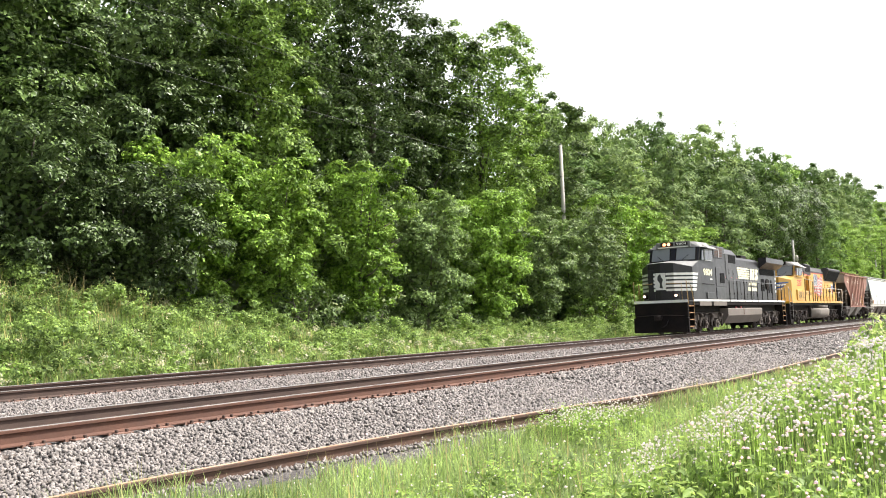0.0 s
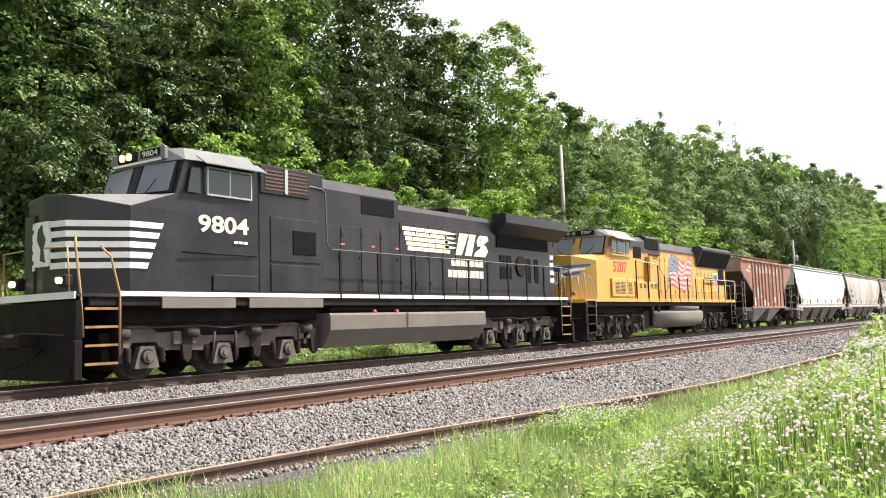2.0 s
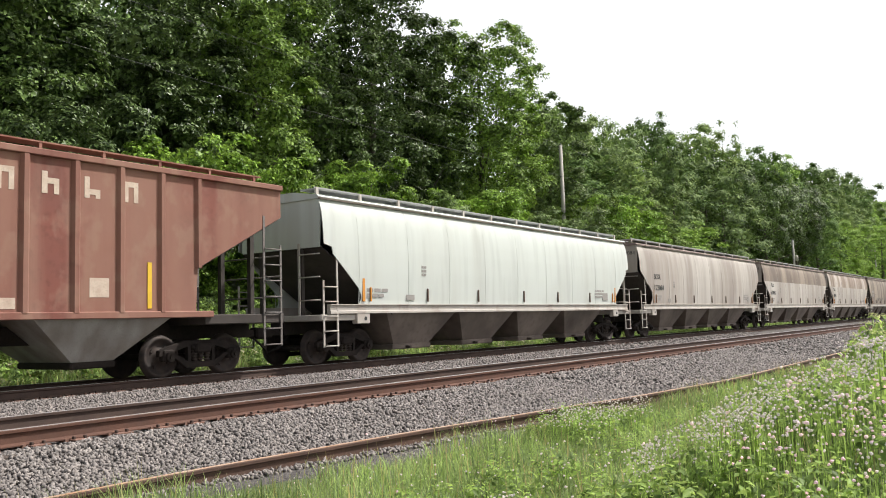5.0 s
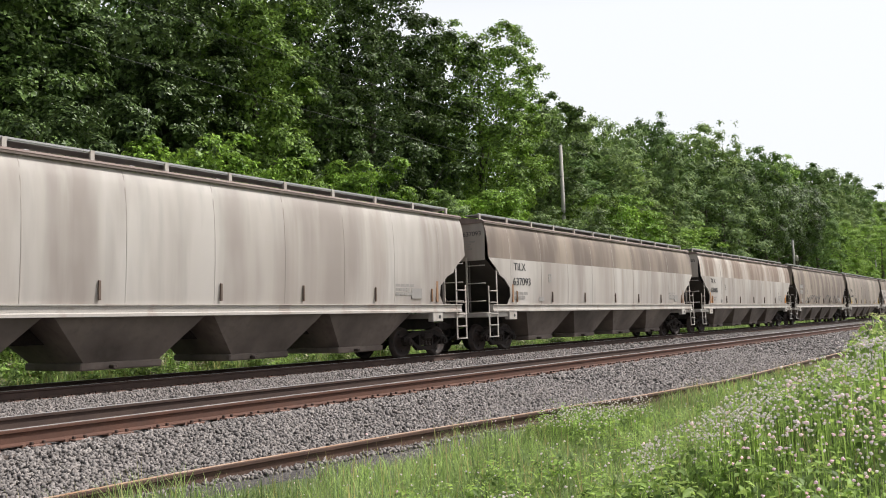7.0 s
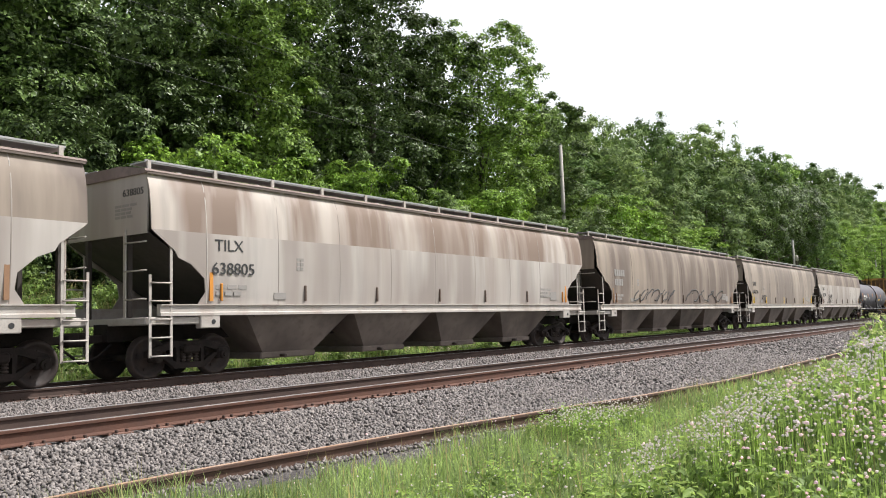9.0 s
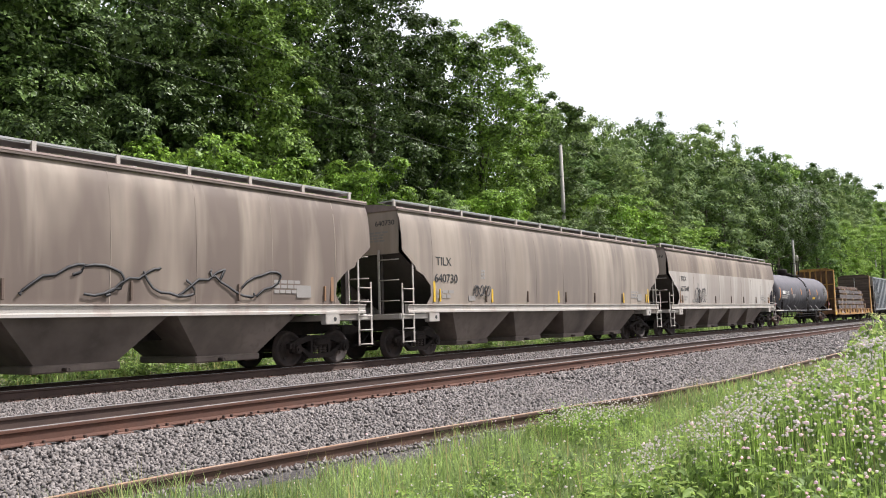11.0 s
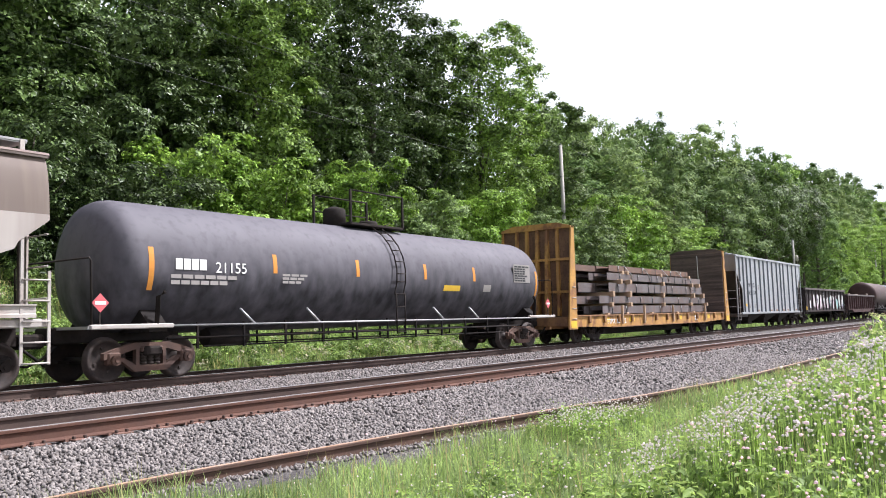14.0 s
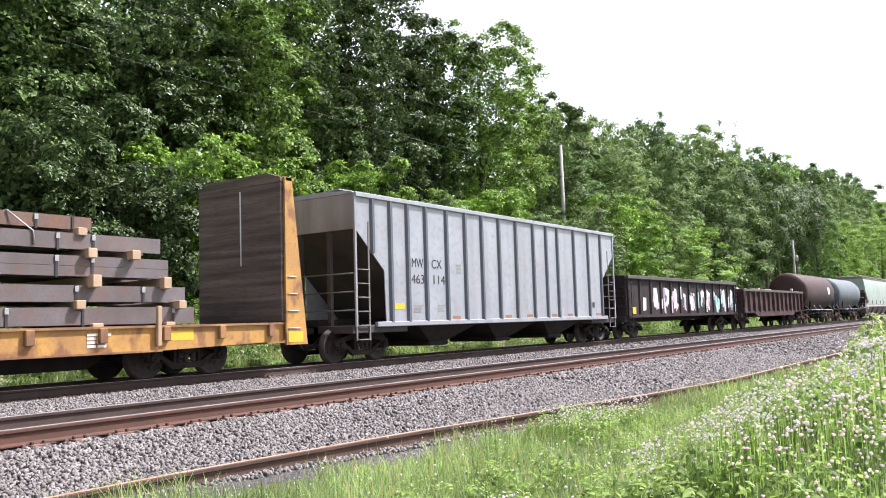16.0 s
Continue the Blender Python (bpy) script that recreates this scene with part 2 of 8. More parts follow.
# ---- mesh building ----
class Shape:
    """Collects boxes, prisms, tubes and the like as plain vertices and faces."""

    def __init__(self):
        self.v, self.f, self.smooth = [], [], []

    def add(self, verts, faces, smooth=False):
        k = len(self.v)
        self.v.extend([tuple(p) for p in verts])
        self.f.extend([tuple(i + k for i in f) for f in faces])
        self.smooth.extend([smooth] * len(faces))
        return self

    def box(self, x0, x1, y0, y1, z0, z1, ch=0.0):
        if ch <= 0:
            return self.add([(x, y, z) for x in (x0, x1) for y in (y0, y1) for z in (z0, z1)],
                            [(0, 1, 3, 2), (4, 6, 7, 5), (0, 4, 5, 1), (2, 3, 7, 6), (0, 2, 6, 4), (1, 5, 7, 3)])
        ch = min(ch, (x1 - x0) * 0.45, (y1 - y0) * 0.45, (z1 - z0) * 0.45)
        rings = []
        for z, i in ((z0, ch), (z0 + ch, 0), (z1 - ch, 0), (z1, ch)):
            a, b, c, d = x0 + i, x1 - i, y0 + i, y1 - i
            e = ch if i == 0 else ch * 0.6
            rings.append([(a + e, c, z), (b - e, c, z), (b, c + e, z), (b, d - e, z), (b - e, d, z), (a + e, d, z), (a, d - e, z), (a, c + e, z)])
        return self.loft(rings)

    def loft(self, rings, smooth=False, caps=True, closed=True):
        n, k = len(rings[0]), len(self.v)
        self.v.extend([tuple(p) for r in rings for p in r])
        for i in range(len(rings) - 1):
            for j in range(n if closed else n - 1):
                a, b = k + i * n + j, k + i * n + (j + 1) % n
                self.f.append((a, b, b + n, a + n))
                self.smooth.append(smooth)
        if caps:
            self.f.append(tuple(k + j for j in reversed(range(n))))
            self.f.append(tuple(k + (len(rings) - 1) * n + j for j in range(n)))
            self.smooth.extend([False, False])
        return self

    def prism(self, profile, a, b, axis="x"):
        """profile: points of the cross-section; axis x: (y, z), y: (x, z), z: (x, y)."""
        put = {"x": lambda p, t: (t, p[0], p[1]), "y": lambda p, t: (p[0], t, p[1]), "z": lambda p, t: (p[0], p[1], t)}[axis]
        return self.loft([[put(p, a) for p in profile], [put(p, b) for p in profile]])

    def tube(self, path, r, seg=6, smooth=True, ends=None):
        pts = [Vector(p) for p in path]
        rings = []
        for i, p in enumerate(pts):
            d = (pts[min(i + 1, len(pts) - 1)] - pts[max(i - 1, 0)]).normalized()
            side = d.cross(Vector((0, 0, 1)) if abs(d.z) < 0.9 else Vector((1, 0, 0))).normalized()
            up = side.cross(d)
            rad = r if ends is None else r + (ends - r) * i / (len(pts) - 1)
            rings.append([p + (side * math.cos(2 * math.pi * k / seg) + up * math.sin(2 * math.pi * k / seg)) * rad for k in range(seg)])
        return self.loft(rings, smooth)

    def disc(self, centre, r, depth, axis="y", seg=20, hub=None):
        c = Vector(centre)
        e = {"x": Vector((1, 0, 0)), "y": Vector((0, 1, 0)), "z": Vector((0, 0, 1))}[axis]
        return self.tube([c - e * depth / 2, c + e * depth / 2], r, seg)

    def turned(self, rows, seg=20, centre=(0, 0, 0), axis="x", smooth=True, squash=1.0):
        """rows of (position along the axis, radius)."""
        rings = []
        for t, r in rows:
            ring = []
            for k in range(seg):
                a = 2 * math.pi * k / seg
                u, w = r * math.cos(a), r * math.sin(a)
                p = {"x": (t, u, w), "y": (u, t, w), "z": (u, w, t)}[axis]
                ring.append((p[0] + centre[0], p[1] + centre[1], p[2] + centre[2]))
            rings.append(ring)
        return self.loft(rings, smooth)

    def mesh(self, name, material):
        me = bpy.data.meshes.new(name)
        me.from_pydata(self.v, [], self.f)
        me.polygons.foreach_set("use_smooth", self.smooth)
        me.materials.append(material)
        bm = bmesh.new()
        bm.from_mesh(me)
        bmesh.ops.recalc_face_normals(bm, faces=bm.faces[:])
        bm.to_mesh(me)
        bm.free()
        return me


def part(name, shape, material, parent=None, label="", at=None):
    """One mesh object, under its thing where parent is given."""
    ob = new(name, shape.mesh(name, material) if isinstance(shape, Shape) else shape)
    if parent:
        ob.parent = parent
    if at is not None:
        ob.location = at
    if label:
        ob["label"] = label
    return ob


def thing(name, label, category, group="", kind="", at=(0, 0, 0)):
    ob = new(name)
    ob.location = at
    return tagged(ob, label, category, group, kind)


def smoothstep(a, b, x):
    t = min(max((x - a) / (b - a), 0.0), 1.0)
    return t * t * (3 - 2 * t)


# ---- ground ----
def siding_y(x):
    """Course of the disused siding's rail, which draws in towards the camera side further along."""
    return 6.78 - 1.55 * smoothstep(3.5, 19.0, x)


def ground_z(x, y):
    n = noise.noise((x * 0.12, y * 0.12, 0.0)) * 0.12 + noise.noise((x * 0.5, y * 0.5, 4.0)) * 0.05
    if y < 6.2:
        z = -0.50 + n
        z += 0.85 * smoothstep(2.9, 0.9, y + 0.25 * n) * smoothstep(2.0, 6.5, x) * smoothstep(60, 16, x)
        if x * x + y * y < 2.0:
            z = min(z, -0.45)
        return z
    if y < 20.5:
        return -0.62
    bank = 0.25 + 2.2 * smoothstep(34, 9, x)
    z = -0.45 + (bank + 0.4) * smoothstep(20.5, 27.5, y) + n
    z += 0.42 * max(min(y, 62.0) - 27.5, 0) * (0.75 + 0.35 * smoothstep(30, 160, x) + 0.5 * smoothstep(110, 260, x))
    z += 2.0 * noise.noise((x * 0.02, y * 0.03, 9.0)) * smoothstep(30, 50, y)
    z -= 14 * smoothstep(75, 300, y)
    return z


def ground_sheet():
    xs = [-3000, -1500, -700, -400, -260] + [-200 + 20 * i for i in range(9)] + [-20 + 1.0 * i for i in range(90)] + [70 + 5.0 * i for i in range(40)] + [280, 330, 400, 500, 700, 1200, 3000]
    ys = [-3000, -1200, -500, -200, -90, -45, -22, -12] + [-8 + 0.7 * i for i in range(20)] + [6.19, 6.21, 8, 14, 20.4] + [20.6 + 0.8 * i for i in range(60)] + [72, 80, 95, 120, 170, 260, 400, 800, 1600, 3000]
    s = Shape()
    s.v = [(x, y, ground_z(x, y)) for x in xs for y in ys]
    m = len(ys)
    s.f = [(i * m + j, (i + 1) * m + j, (i + 1) * m + j + 1, i * m + j + 1) for i in range(len(xs) - 1) for j in range(m - 1)]
    s.smooth = [True] * len(s.f)
    return tagged(part("ground", s, GRASS_SOIL), "grassy ground rising to a wooded bank beyond the tracks", "ground", kind="structure")


def ballast_z(y):
    """Cross-section of the stone bed: two low ridges under the tracks and a shoulder to the siding."""
    pts = [(5.2, -0.62), (6.0, -0.47), (7.2, -0.42), (8.2, -0.30), (8.75, -0.205), (11.5, -0.20), (12.6, -0.33), (14.0, -0.33), (15.1, -0.2), (17.9, -0.2), (18.8, -0.3), (20.6, -0.62)]
    return float(np.interp(y, [p[0] for p in pts], [p[1] for p in pts]))


def ballast_bed():
    xs = [-300, -150, -60] + [-20 + 0.5 * i for i in range(220)] + [92, 100, 120, 150, 200, 300, 450, 700]
    ys = [5.2 + 0.2 * i for i in range(78)]
    s = Shape()
    s.v = [(x, y, ballast_z(y) + 0.03 * noise.noise((x * 1.3, y * 1.3, 0)) - 0.02) for x in xs for y in ys]
    m = len(ys)
    s.f = [(i * m + j, (i + 1) * m + j, (i + 1) * m + j + 1, i * m + j + 1) for i in range(len(xs) - 1) for j in range(m - 1)]
    s.smooth = [True] * len(s.f)
    return tagged(part("ballast_bed", s, BALLAST), "grey and pinkish crushed-stone railway ballast bed", "ballast", kind="structure")


ground_sheet()
bed = ballast_bed()
RAIL_SECTION = [(-0.076, -0.185), (0.076, -0.185), (0.076, -0.172), (0.014, -0.15), (0.009, -0.05), (0.036, -0.036), (0.037, -0.008), (0.028, 0.0), (-0.028, 0.0), (-0.037, -0.008), (-0.036, -0.036), (-0.009, -0.05), (-0.014, -0.15), (-0.076, -0.172)]


def straight_track(name, label, centre, rust, x0=-320.0, x1=640.0):
    t = thing(name, label, "railway track", kind="structure", at=(0, centre, 0))
    for side in (-0.7525, 0.7525):
        s = Shape().prism([(p[0] + side, p[1]) for p in RAIL_SECTION], x0, x1)
        r = part("rail", s, rust if side < 0 else RAIL_DARK, t, "rusty steel rail with a polished running surface")
        top = Shape().box(x0, x1, side - 0.03, side + 0.03, 0.0005, 0.003)
        part("running_surface", top, RAIL_TOP, r)
    return t


near_track = straight_track("near_track", "empty running track of rusty rails on wooden ties", TRACK_NEAR, RAIL_RUST)
far_track = straight_track("far_track", "running track of dark rusty rails that carries the train", TRACK_FAR, RAIL_DARK)


def siding():
    t = thing("siding_rail", "disused rusty siding rail half sunk in ballast and grass", "rail", kind="structure")
    xs = [-10 + 0.5 * i for i in range(150)]
    for dz, material, prof, nm in ((0, RAIL_OLD, RAIL_SECTION, "rail"), (0, RAIL_TOP_RUSTY, [(-0.03, 0.0005), (0.03, 0.0005), (0.03, 0.003), (-0.03, 0.003)], "running_surface")):
        rings = []
        for x in xs:
            w = 0.02 * noise.noise((x * 0.25, 0, 0))
            rings.append([(x, siding_y(x) + p[0] + w, p[1] - 0.30 + 0.012 * noise.noise((x * 0.4, 3, 0))) for p in prof])
        part(nm, Shape().loft(rings), material, t)


siding()


# ---- woods ----
def tri_mesh(name, points, tris, material, smooth=False):
    """One mesh from arrays of vertices and triangles."""
    me = bpy.data.meshes.new(name)
    me.vertices.add(len(points))
    me.vertices.foreach_set("co", np.asarray(points, np.float32).ravel())
    t = np.asarray(tris, np.int32).ravel()
    me.loops.add(len(t))
    me.loops.foreach_set("vertex_index", t)
    me.polygons.add(len(t) // 3)
    me.polygons.foreach_set("loop_start", (np.arange(len(t) // 3) * 3).astype(np.int32))
    if smooth:
        me.polygons.foreach_set("use_smooth", [True] * (len(t) // 3))
    me.materials.append(material)
    me.update(calc_edges=True)
    me.validate()
    return me


def leaf_mesh(name, centres, radii, per, size, seed, material, up=0.5, flat=0.75, fill=0.35, tw=13, spray=0.0, outward=None, simple=False, curl=0.36):
    """Many small folded leaves round clump centres, as one mesh: sprays on each clump's outside, and inner leaves that close it behind them."""
    g = np.random.default_rng(seed)
    centres, radii = np.asarray(centres, float), np.asarray(radii, float)
    counts = np.maximum((np.asarray(per) * np.ones(len(centres))).astype(int), 3)
    idx = np.repeat(np.arange(len(centres)), counts)
    n = len(idx)
    push = np.zeros((len(centres), 3)) if outward is None else np.asarray(outward, float)
    td = g.normal(size=(len(centres), tw, 3)) + push[:, None]
    td[..., 2] += 0.3
    td /= np.linalg.norm(td, axis=2, keepdims=True)
    twig = td * radii[:, None, None] * g.uniform(0.72, 1.12, (len(centres), tw, 1)) * np.array([1, 1, flat])
    pick = g.integers(0, tw, n)
    d = g.normal(size=(n, 3))
    d[:, 2] += 0.35
    inner = g.random(n) < fill
    d[inner] += push[idx][inner]
    d /= np.linalg.norm(d, axis=1, keepdims=True)
    rad = (np.full((n, 1), spray) if spray else radii[idx][:, None] * 0.36) * (0.3 + 0.8 * g.random((n, 1)) ** 0.6)
    c = centres[idx] + twig[idx, pick] + d * rad * np.array([1, 1, 0.5])
    body = centres[idx] + d * radii[idx][:, None] * (0.5 + 0.38 * g.random((n, 1))) * np.array([1, 1, flat])
    c = np.where(inner[:, None], body, c)
    # leaves face out from their bough, so that it turns from light to shade as a whole
    face = np.where(inner[:, None], d, td[idx, pick])
    nrm = face * 0.95 + d * 0.25 + g.normal(size=(n, 3)) * curl + np.array([0, 0, up])
    s = size * (0.6 + 0.8 * g.random((n, 1))) * np.where(inner, 1.4, 1.0)[:, None]
    return folded_leaves(name, c, nrm, s, g, material, simple)


def folded_leaves(name, c, nrm, s, g, material, simple=False):
    """Leaves at the places c, facing nrm, of the lengths s."""
    n = len(c)
    nrm = nrm / np.linalg.norm(nrm, axis=1, keepdims=True)
    a = np.cross(nrm, g.normal(size=(n, 3)))
    a /= np.linalg.norm(a, axis=1, keepdims=True)
    b = np.cross(nrm, a)
    if simple:
        # far off, a leaf is one triangle
        p = np.stack([c - a * s * 0.5, c + b * s * 0.38 + a * s * 0.2, c + a * s * 0.3 - b * s * 0.34], 1).reshape(-1, 3)
        return tri_mesh(name, p, np.arange(3 * n).reshape(-1, 3), material)
    fold = nrm * s * 0.16
    p = np.stack([c - a * s * 0.5, c + b * s * 0.30 + fold, c + a * s * 0.55, c - b * s * 0.30 + fold], 1).reshape(-1, 3)
    q = np.arange(n)[:, None] * 4
    return tri_mesh(name, p, np.concatenate([q + np.array([[0, 1, 2]]), q + np.array([[0, 2, 3]])], 1).reshape(-1, 3), material)


def tree(name, label, seed, height, width, base, leaves, size, material, clumps=70, lean=0.0, category="tree", stems=1, fill=0.2, tw=10, spray=0.42, simple=False, belly=0.40, bough=(0.10, 0.19), ragged=0.25, inner=6000, deep=(0.03, 0.055)):
    """A tapered trunk with limbs, and a crown of separate boughs with hollows between them. base: where the crown starts, as a share of the height."""
    rnd = random.Random(seed)
    t = thing(name, label, category)
    wood = Shape()
    centres, radii = [], []
    for k in range(stems):
        a0 = rnd.uniform(0, 6.28)
        off = (0.3 * (stems > 1)) * rnd.random()
        foot = Vector((math.cos(a0) * off, math.sin(a0) * off, -0.4))
        topp = Vector((lean + rnd.uniform(-0.3, 0.3) + math.cos(a0) * width * 0.2 * (stems > 1), math.sin(a0) * width * 0.2 * (stems > 1), height * 0.86))
        path = [foot.lerp(topp, u) + Vector((rnd.uniform(-0.12, 0.12), rnd.uniform(-0.12, 0.12), 0)) * (0 < u < 1) * height * 0.06 for u in (0, 0.15, 0.35, 0.6, 0.8, 1.0)]
        wood.tube(path, (0.022 * height + 0.03) / stems ** 0.5, 8, True, 0.02)
        for i in range(9 // stems + 2):
            u = rnd.uniform(max(base * 0.8, 0.12), 0.9)
            p0 = foot.lerp(topp, u)
            a = rnd.uniform(0, 6.28)
            reach = width * 0.5 * rnd.uniform(0.45, 0.8) * math.sin(math.pi * min(0.25 + 0.75 * (u - base * 0.7) / (1 - base * 0.7), 0.95)) ** 0.6
            p2 = p0 + Vector((math.cos(a) * reach, math.sin(a) * reach, rnd.uniform(0.1, 0.35) * reach + height * 0.05))
            p1 = p0.lerp(p2, 0.5) + Vector((0, 0, -0.08 * reach))
            wood.tube([p0, p1, p2], 0.008 * height * (1.1 - u) + 0.02, 5, True, 0.012)
    part("trunk", wood, BARK, t)
    # uneven crown: boughs of different reach, a few of them standing well out
    outward = []
    env = lambda u: max(0.30 if simple and ragged < 0.3 else 0.05, 1 - ((u - belly) / max(0.64, belly + 0.04)) ** 2) ** 0.55
    for i in range(clumps):
        u = (i + rnd.random()) / clumps
        a = i * 2.4 + rnd.uniform(-0.7, 0.7)
        q = width * rnd.uniform(*bough) * (0.75 + 0.25 * env(u))
        r = max(width * 0.5 * env(u) * rnd.uniform(1.0 - ragged * 1.6, 1.0 + ragged * 0.6) - q * 0.6, 0.0)
        centres.append((math.cos(a) * r + lean * u, math.sin(a) * r, max(height * (base + (1 - base) * u) - q * 0.5, q * 0.4)))
        radii.append(q)
        outward.append((math.cos(a) * 0.85, math.sin(a) * 0.85, 0.4 + (0.2 if simple else 0.6) * u))
    per = np.array(radii) ** 2
    per = per / per.sum() * leaves
    part("crown", leaf_mesh("crown", centres, radii, per, size, seed, material, 0.45, 0.7, fill, tw, spray, np.array(outward) * (2.4 if simple else 1.3), simple, 0.35 if simple else 0.45), material, t)
    # leaves deep in the crown, which close it against the light
    g = np.random.default_rng(seed + 5000)
    u = g.random(inner)
    a = g.uniform(0, 6.283, inner)
    r = width * 0.5 * np.array([env(v) for v in u]) * g.random(inner) ** 0.5 * 0.52
    c = np.stack([np.cos(a) * r + lean * u, np.sin(a) * r, np.maximum(height * (base + (0.93 - base) * u), 0.3)], 1)
    part("inner_foliage", folded_leaves("inner_foliage", c, g.normal(size=(inner, 3)), g.uniform(*deep, (inner, 1)) * min(width, 8.0), g, material, True), material, t)
    return t


def woods():
    rnd = random.Random(11)

    def plant(proto, x, y, s=1.0, sz=1.0):
        m = pose(x, y, ground_z(x, y) - 0.15, 0, 0, rnd.uniform(0, 360)) @ Matrix.Diagonal((s, s, s * sz, 1))
        return copy_thing(proto, m)

    def set_at(t, x, y, turn=0):
        t.matrix_basis = pose(x, y, ground_z(x, y) - 0.15, 0, 0, turn)
        return t

    # shrubs and young trees along the foot of the bank: place, height of the top, spread
    edge = [
        (14.6, 28.8, 9.0, 6.4, LEAF_WILLOW, "sprawling grey-green willow shrub at the foot of the bank"),
        (19.4, 28.3, 7.4, 5.4, LEAF_WILLOW, "glossy grey-green willow shrub with drooping sprays"),
        (23.4, 29.6, 9.3, 5.4, LEAF_BRIGHT, "bright green young maple at the wood's edge"),
        (26.6, 28.4, 8.8, 4.0, LEAF_BRIGHT, "slender bright green young tree at the wood's edge"),
        (30.0, 30.2, 8.6, 4.6, LEAF_MID, "leafy green shrub set back in the shade"),
        (33.4, 28.9, 9.7, 4.8, LEAF_BRIGHT, "rounded bright green shrub beside the grass strip"),
        (38.6, 28.5, 8.5, 5.2, LEAF_GREY, "leafy grey-green shrub overhanging the grass strip"),
        (45.0, 28.8, 9.4, 6.4, LEAF_BRIGHT, "dense bright green shrub beside the grass strip"),
        (50.4, 28.3, 8.1, 5.0, LEAF_GREY, "grey-green shrub with fine foliage"),
        (56.6, 28.4, 9.0, 6.6, LEAF_GREY, "tall grey-green shrub with fine foliage"),
        (63.4, 30.0, 11.0, 5.6, LEAF_MID, "green tree at the wood's edge"),
        (69.0, 29.4, 11.6, 6.4, LEAF_BRIGHT, "bright yellow-green tree at the wood's edge"),
    ]
    for i, (x, y, top, w, m, lab) in enumerate(edge):
        fine = m in (LEAF_GREY, LEAF_WILLOW)
        set_at(tree("shrub", lab, 100 + i, top - ground_z(x, y), w * 1.15, 0.10, 38000 if w > 6.3 else 20000, 0.145 if fine else 0.17, m, 86 if w > 6 else 58, category="shrub", stems=3, belly=0.62, spray=0.32, bough=(0.09, 0.17)), x, y)
    low = tree("bush", "low green bush in the shade under the trees", 90, 2.6, 3.4, 0.0, 3200, 0.16, LEAF_MID, 20, spray=0.25, tw=14, category="bush", stems=3, inner=500)
    set_at(low, 55.0, 26.4)
    for x, y, s in [(58.5, 26.0, 1.0), (61.5, 26.0, 1.0), (67.0, 26.2, 1.1), (73.0, 26.5, 1.2), (80.0, 26.5, 1.2), (88.0, 26.8, 1.3), (97.0, 27.0, 1.3), (106.0, 27.0, 1.3), (120.0, 27.5, 1.5)]:
        plant(low, x, y, s)
    # same low bush in dark leaves: shade under the shrubs put into colour
    dim = tree("bush", "bush below the shrubs, leaf colour darkened for the deep shade", 91, 2.4, 3.8, 0.0, 3000, 0.17, LEAF_DARK, 20, spray=0.25, tw=14, category="bush", stems=3, inner=500)
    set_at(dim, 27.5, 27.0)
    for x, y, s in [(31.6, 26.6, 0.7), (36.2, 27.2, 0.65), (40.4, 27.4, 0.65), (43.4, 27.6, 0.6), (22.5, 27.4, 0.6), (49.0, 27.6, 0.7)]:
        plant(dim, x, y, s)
    # tall trees close behind
    tall = [
        (12.0, 36.0, 19.0, 9.5, LEAF_DARK), (17.6, 34.5, 17.6, 7.5, LEAF_DARK), (22.4, 35.0, 16.4, 7.0, LEAF_WILLOW), (27.6, 37.0, 21.5, 8.0, LEAF_DARK), (32.0, 35.0, 20.5, 6.5, LEAF_MID),
        (37.6, 36.5, 24.0, 7.5, LEAF_DARK), (44.4, 37.0, 25.6, 8.5, LEAF_WILLOW), (51.0, 37.5, 24.2, 7.5, LEAF_DARK), (57.2, 36.0, 25.0, 9.2, LEAF_LIME), (68.4, 36.0, 21.8, 7.0, LEAF_GREY)]
    for i, (x, y, top, w, m) in enumerate(tall):
        lab = {LEAF_LIME: "tall full tree with sunlit bright green crown", LEAF_MID: "tall full tree with sunlit yellow-green crown", LEAF_GREY: "slender olive-green tree with fine feathery foliage"}.get(m, "tall leafy tree with dark shaded hollows in its crown")
        set_at(tree("tree", lab, 200 + i, top - ground_z(x, y), w * 1.12, 0.10, 44000 if m in (LEAF_LIME, LEAF_GREY) else 30000, 0.22, m, 130 if m is LEAF_LIME else 78, spray=0.46, belly=0.56 if m in (LEAF_LIME, LEAF_GREY) else 0.64, bough=(0.085, 0.16), ragged=0.1 if m is LEAF_LIME else 0.2, inner=9000), x, y)
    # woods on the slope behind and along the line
    # kinds 5 to 7: dark leaf colour stands in for shade inside the wood
    kinds = [(LEAF_FAR, 8.0, 0.42, "green broadleaf tree in the wood on the hillside, paled for haze"), (LEAF_FAR_DARK, 7.4, 0.40, "dark green tree in the wood on the hillside"),
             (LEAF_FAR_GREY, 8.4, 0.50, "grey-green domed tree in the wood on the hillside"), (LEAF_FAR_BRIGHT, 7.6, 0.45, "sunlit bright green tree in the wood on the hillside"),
             (LEAF_FAR_GREY, 6.0, 0.25, "pointed blue-green tree in the wood on the hillside"), (LEAF_DARK, 8.5, 0.45, "tree inside the wood, leaf colour darkened for shade"), (LEAF_FAR_DARK, 8.0, 0.40, "deep green tree inside the wood"), (LEAF_DARK, 9.0, 0.72, "tree with high crown shading the hollow, its leaf colour darkened too")]
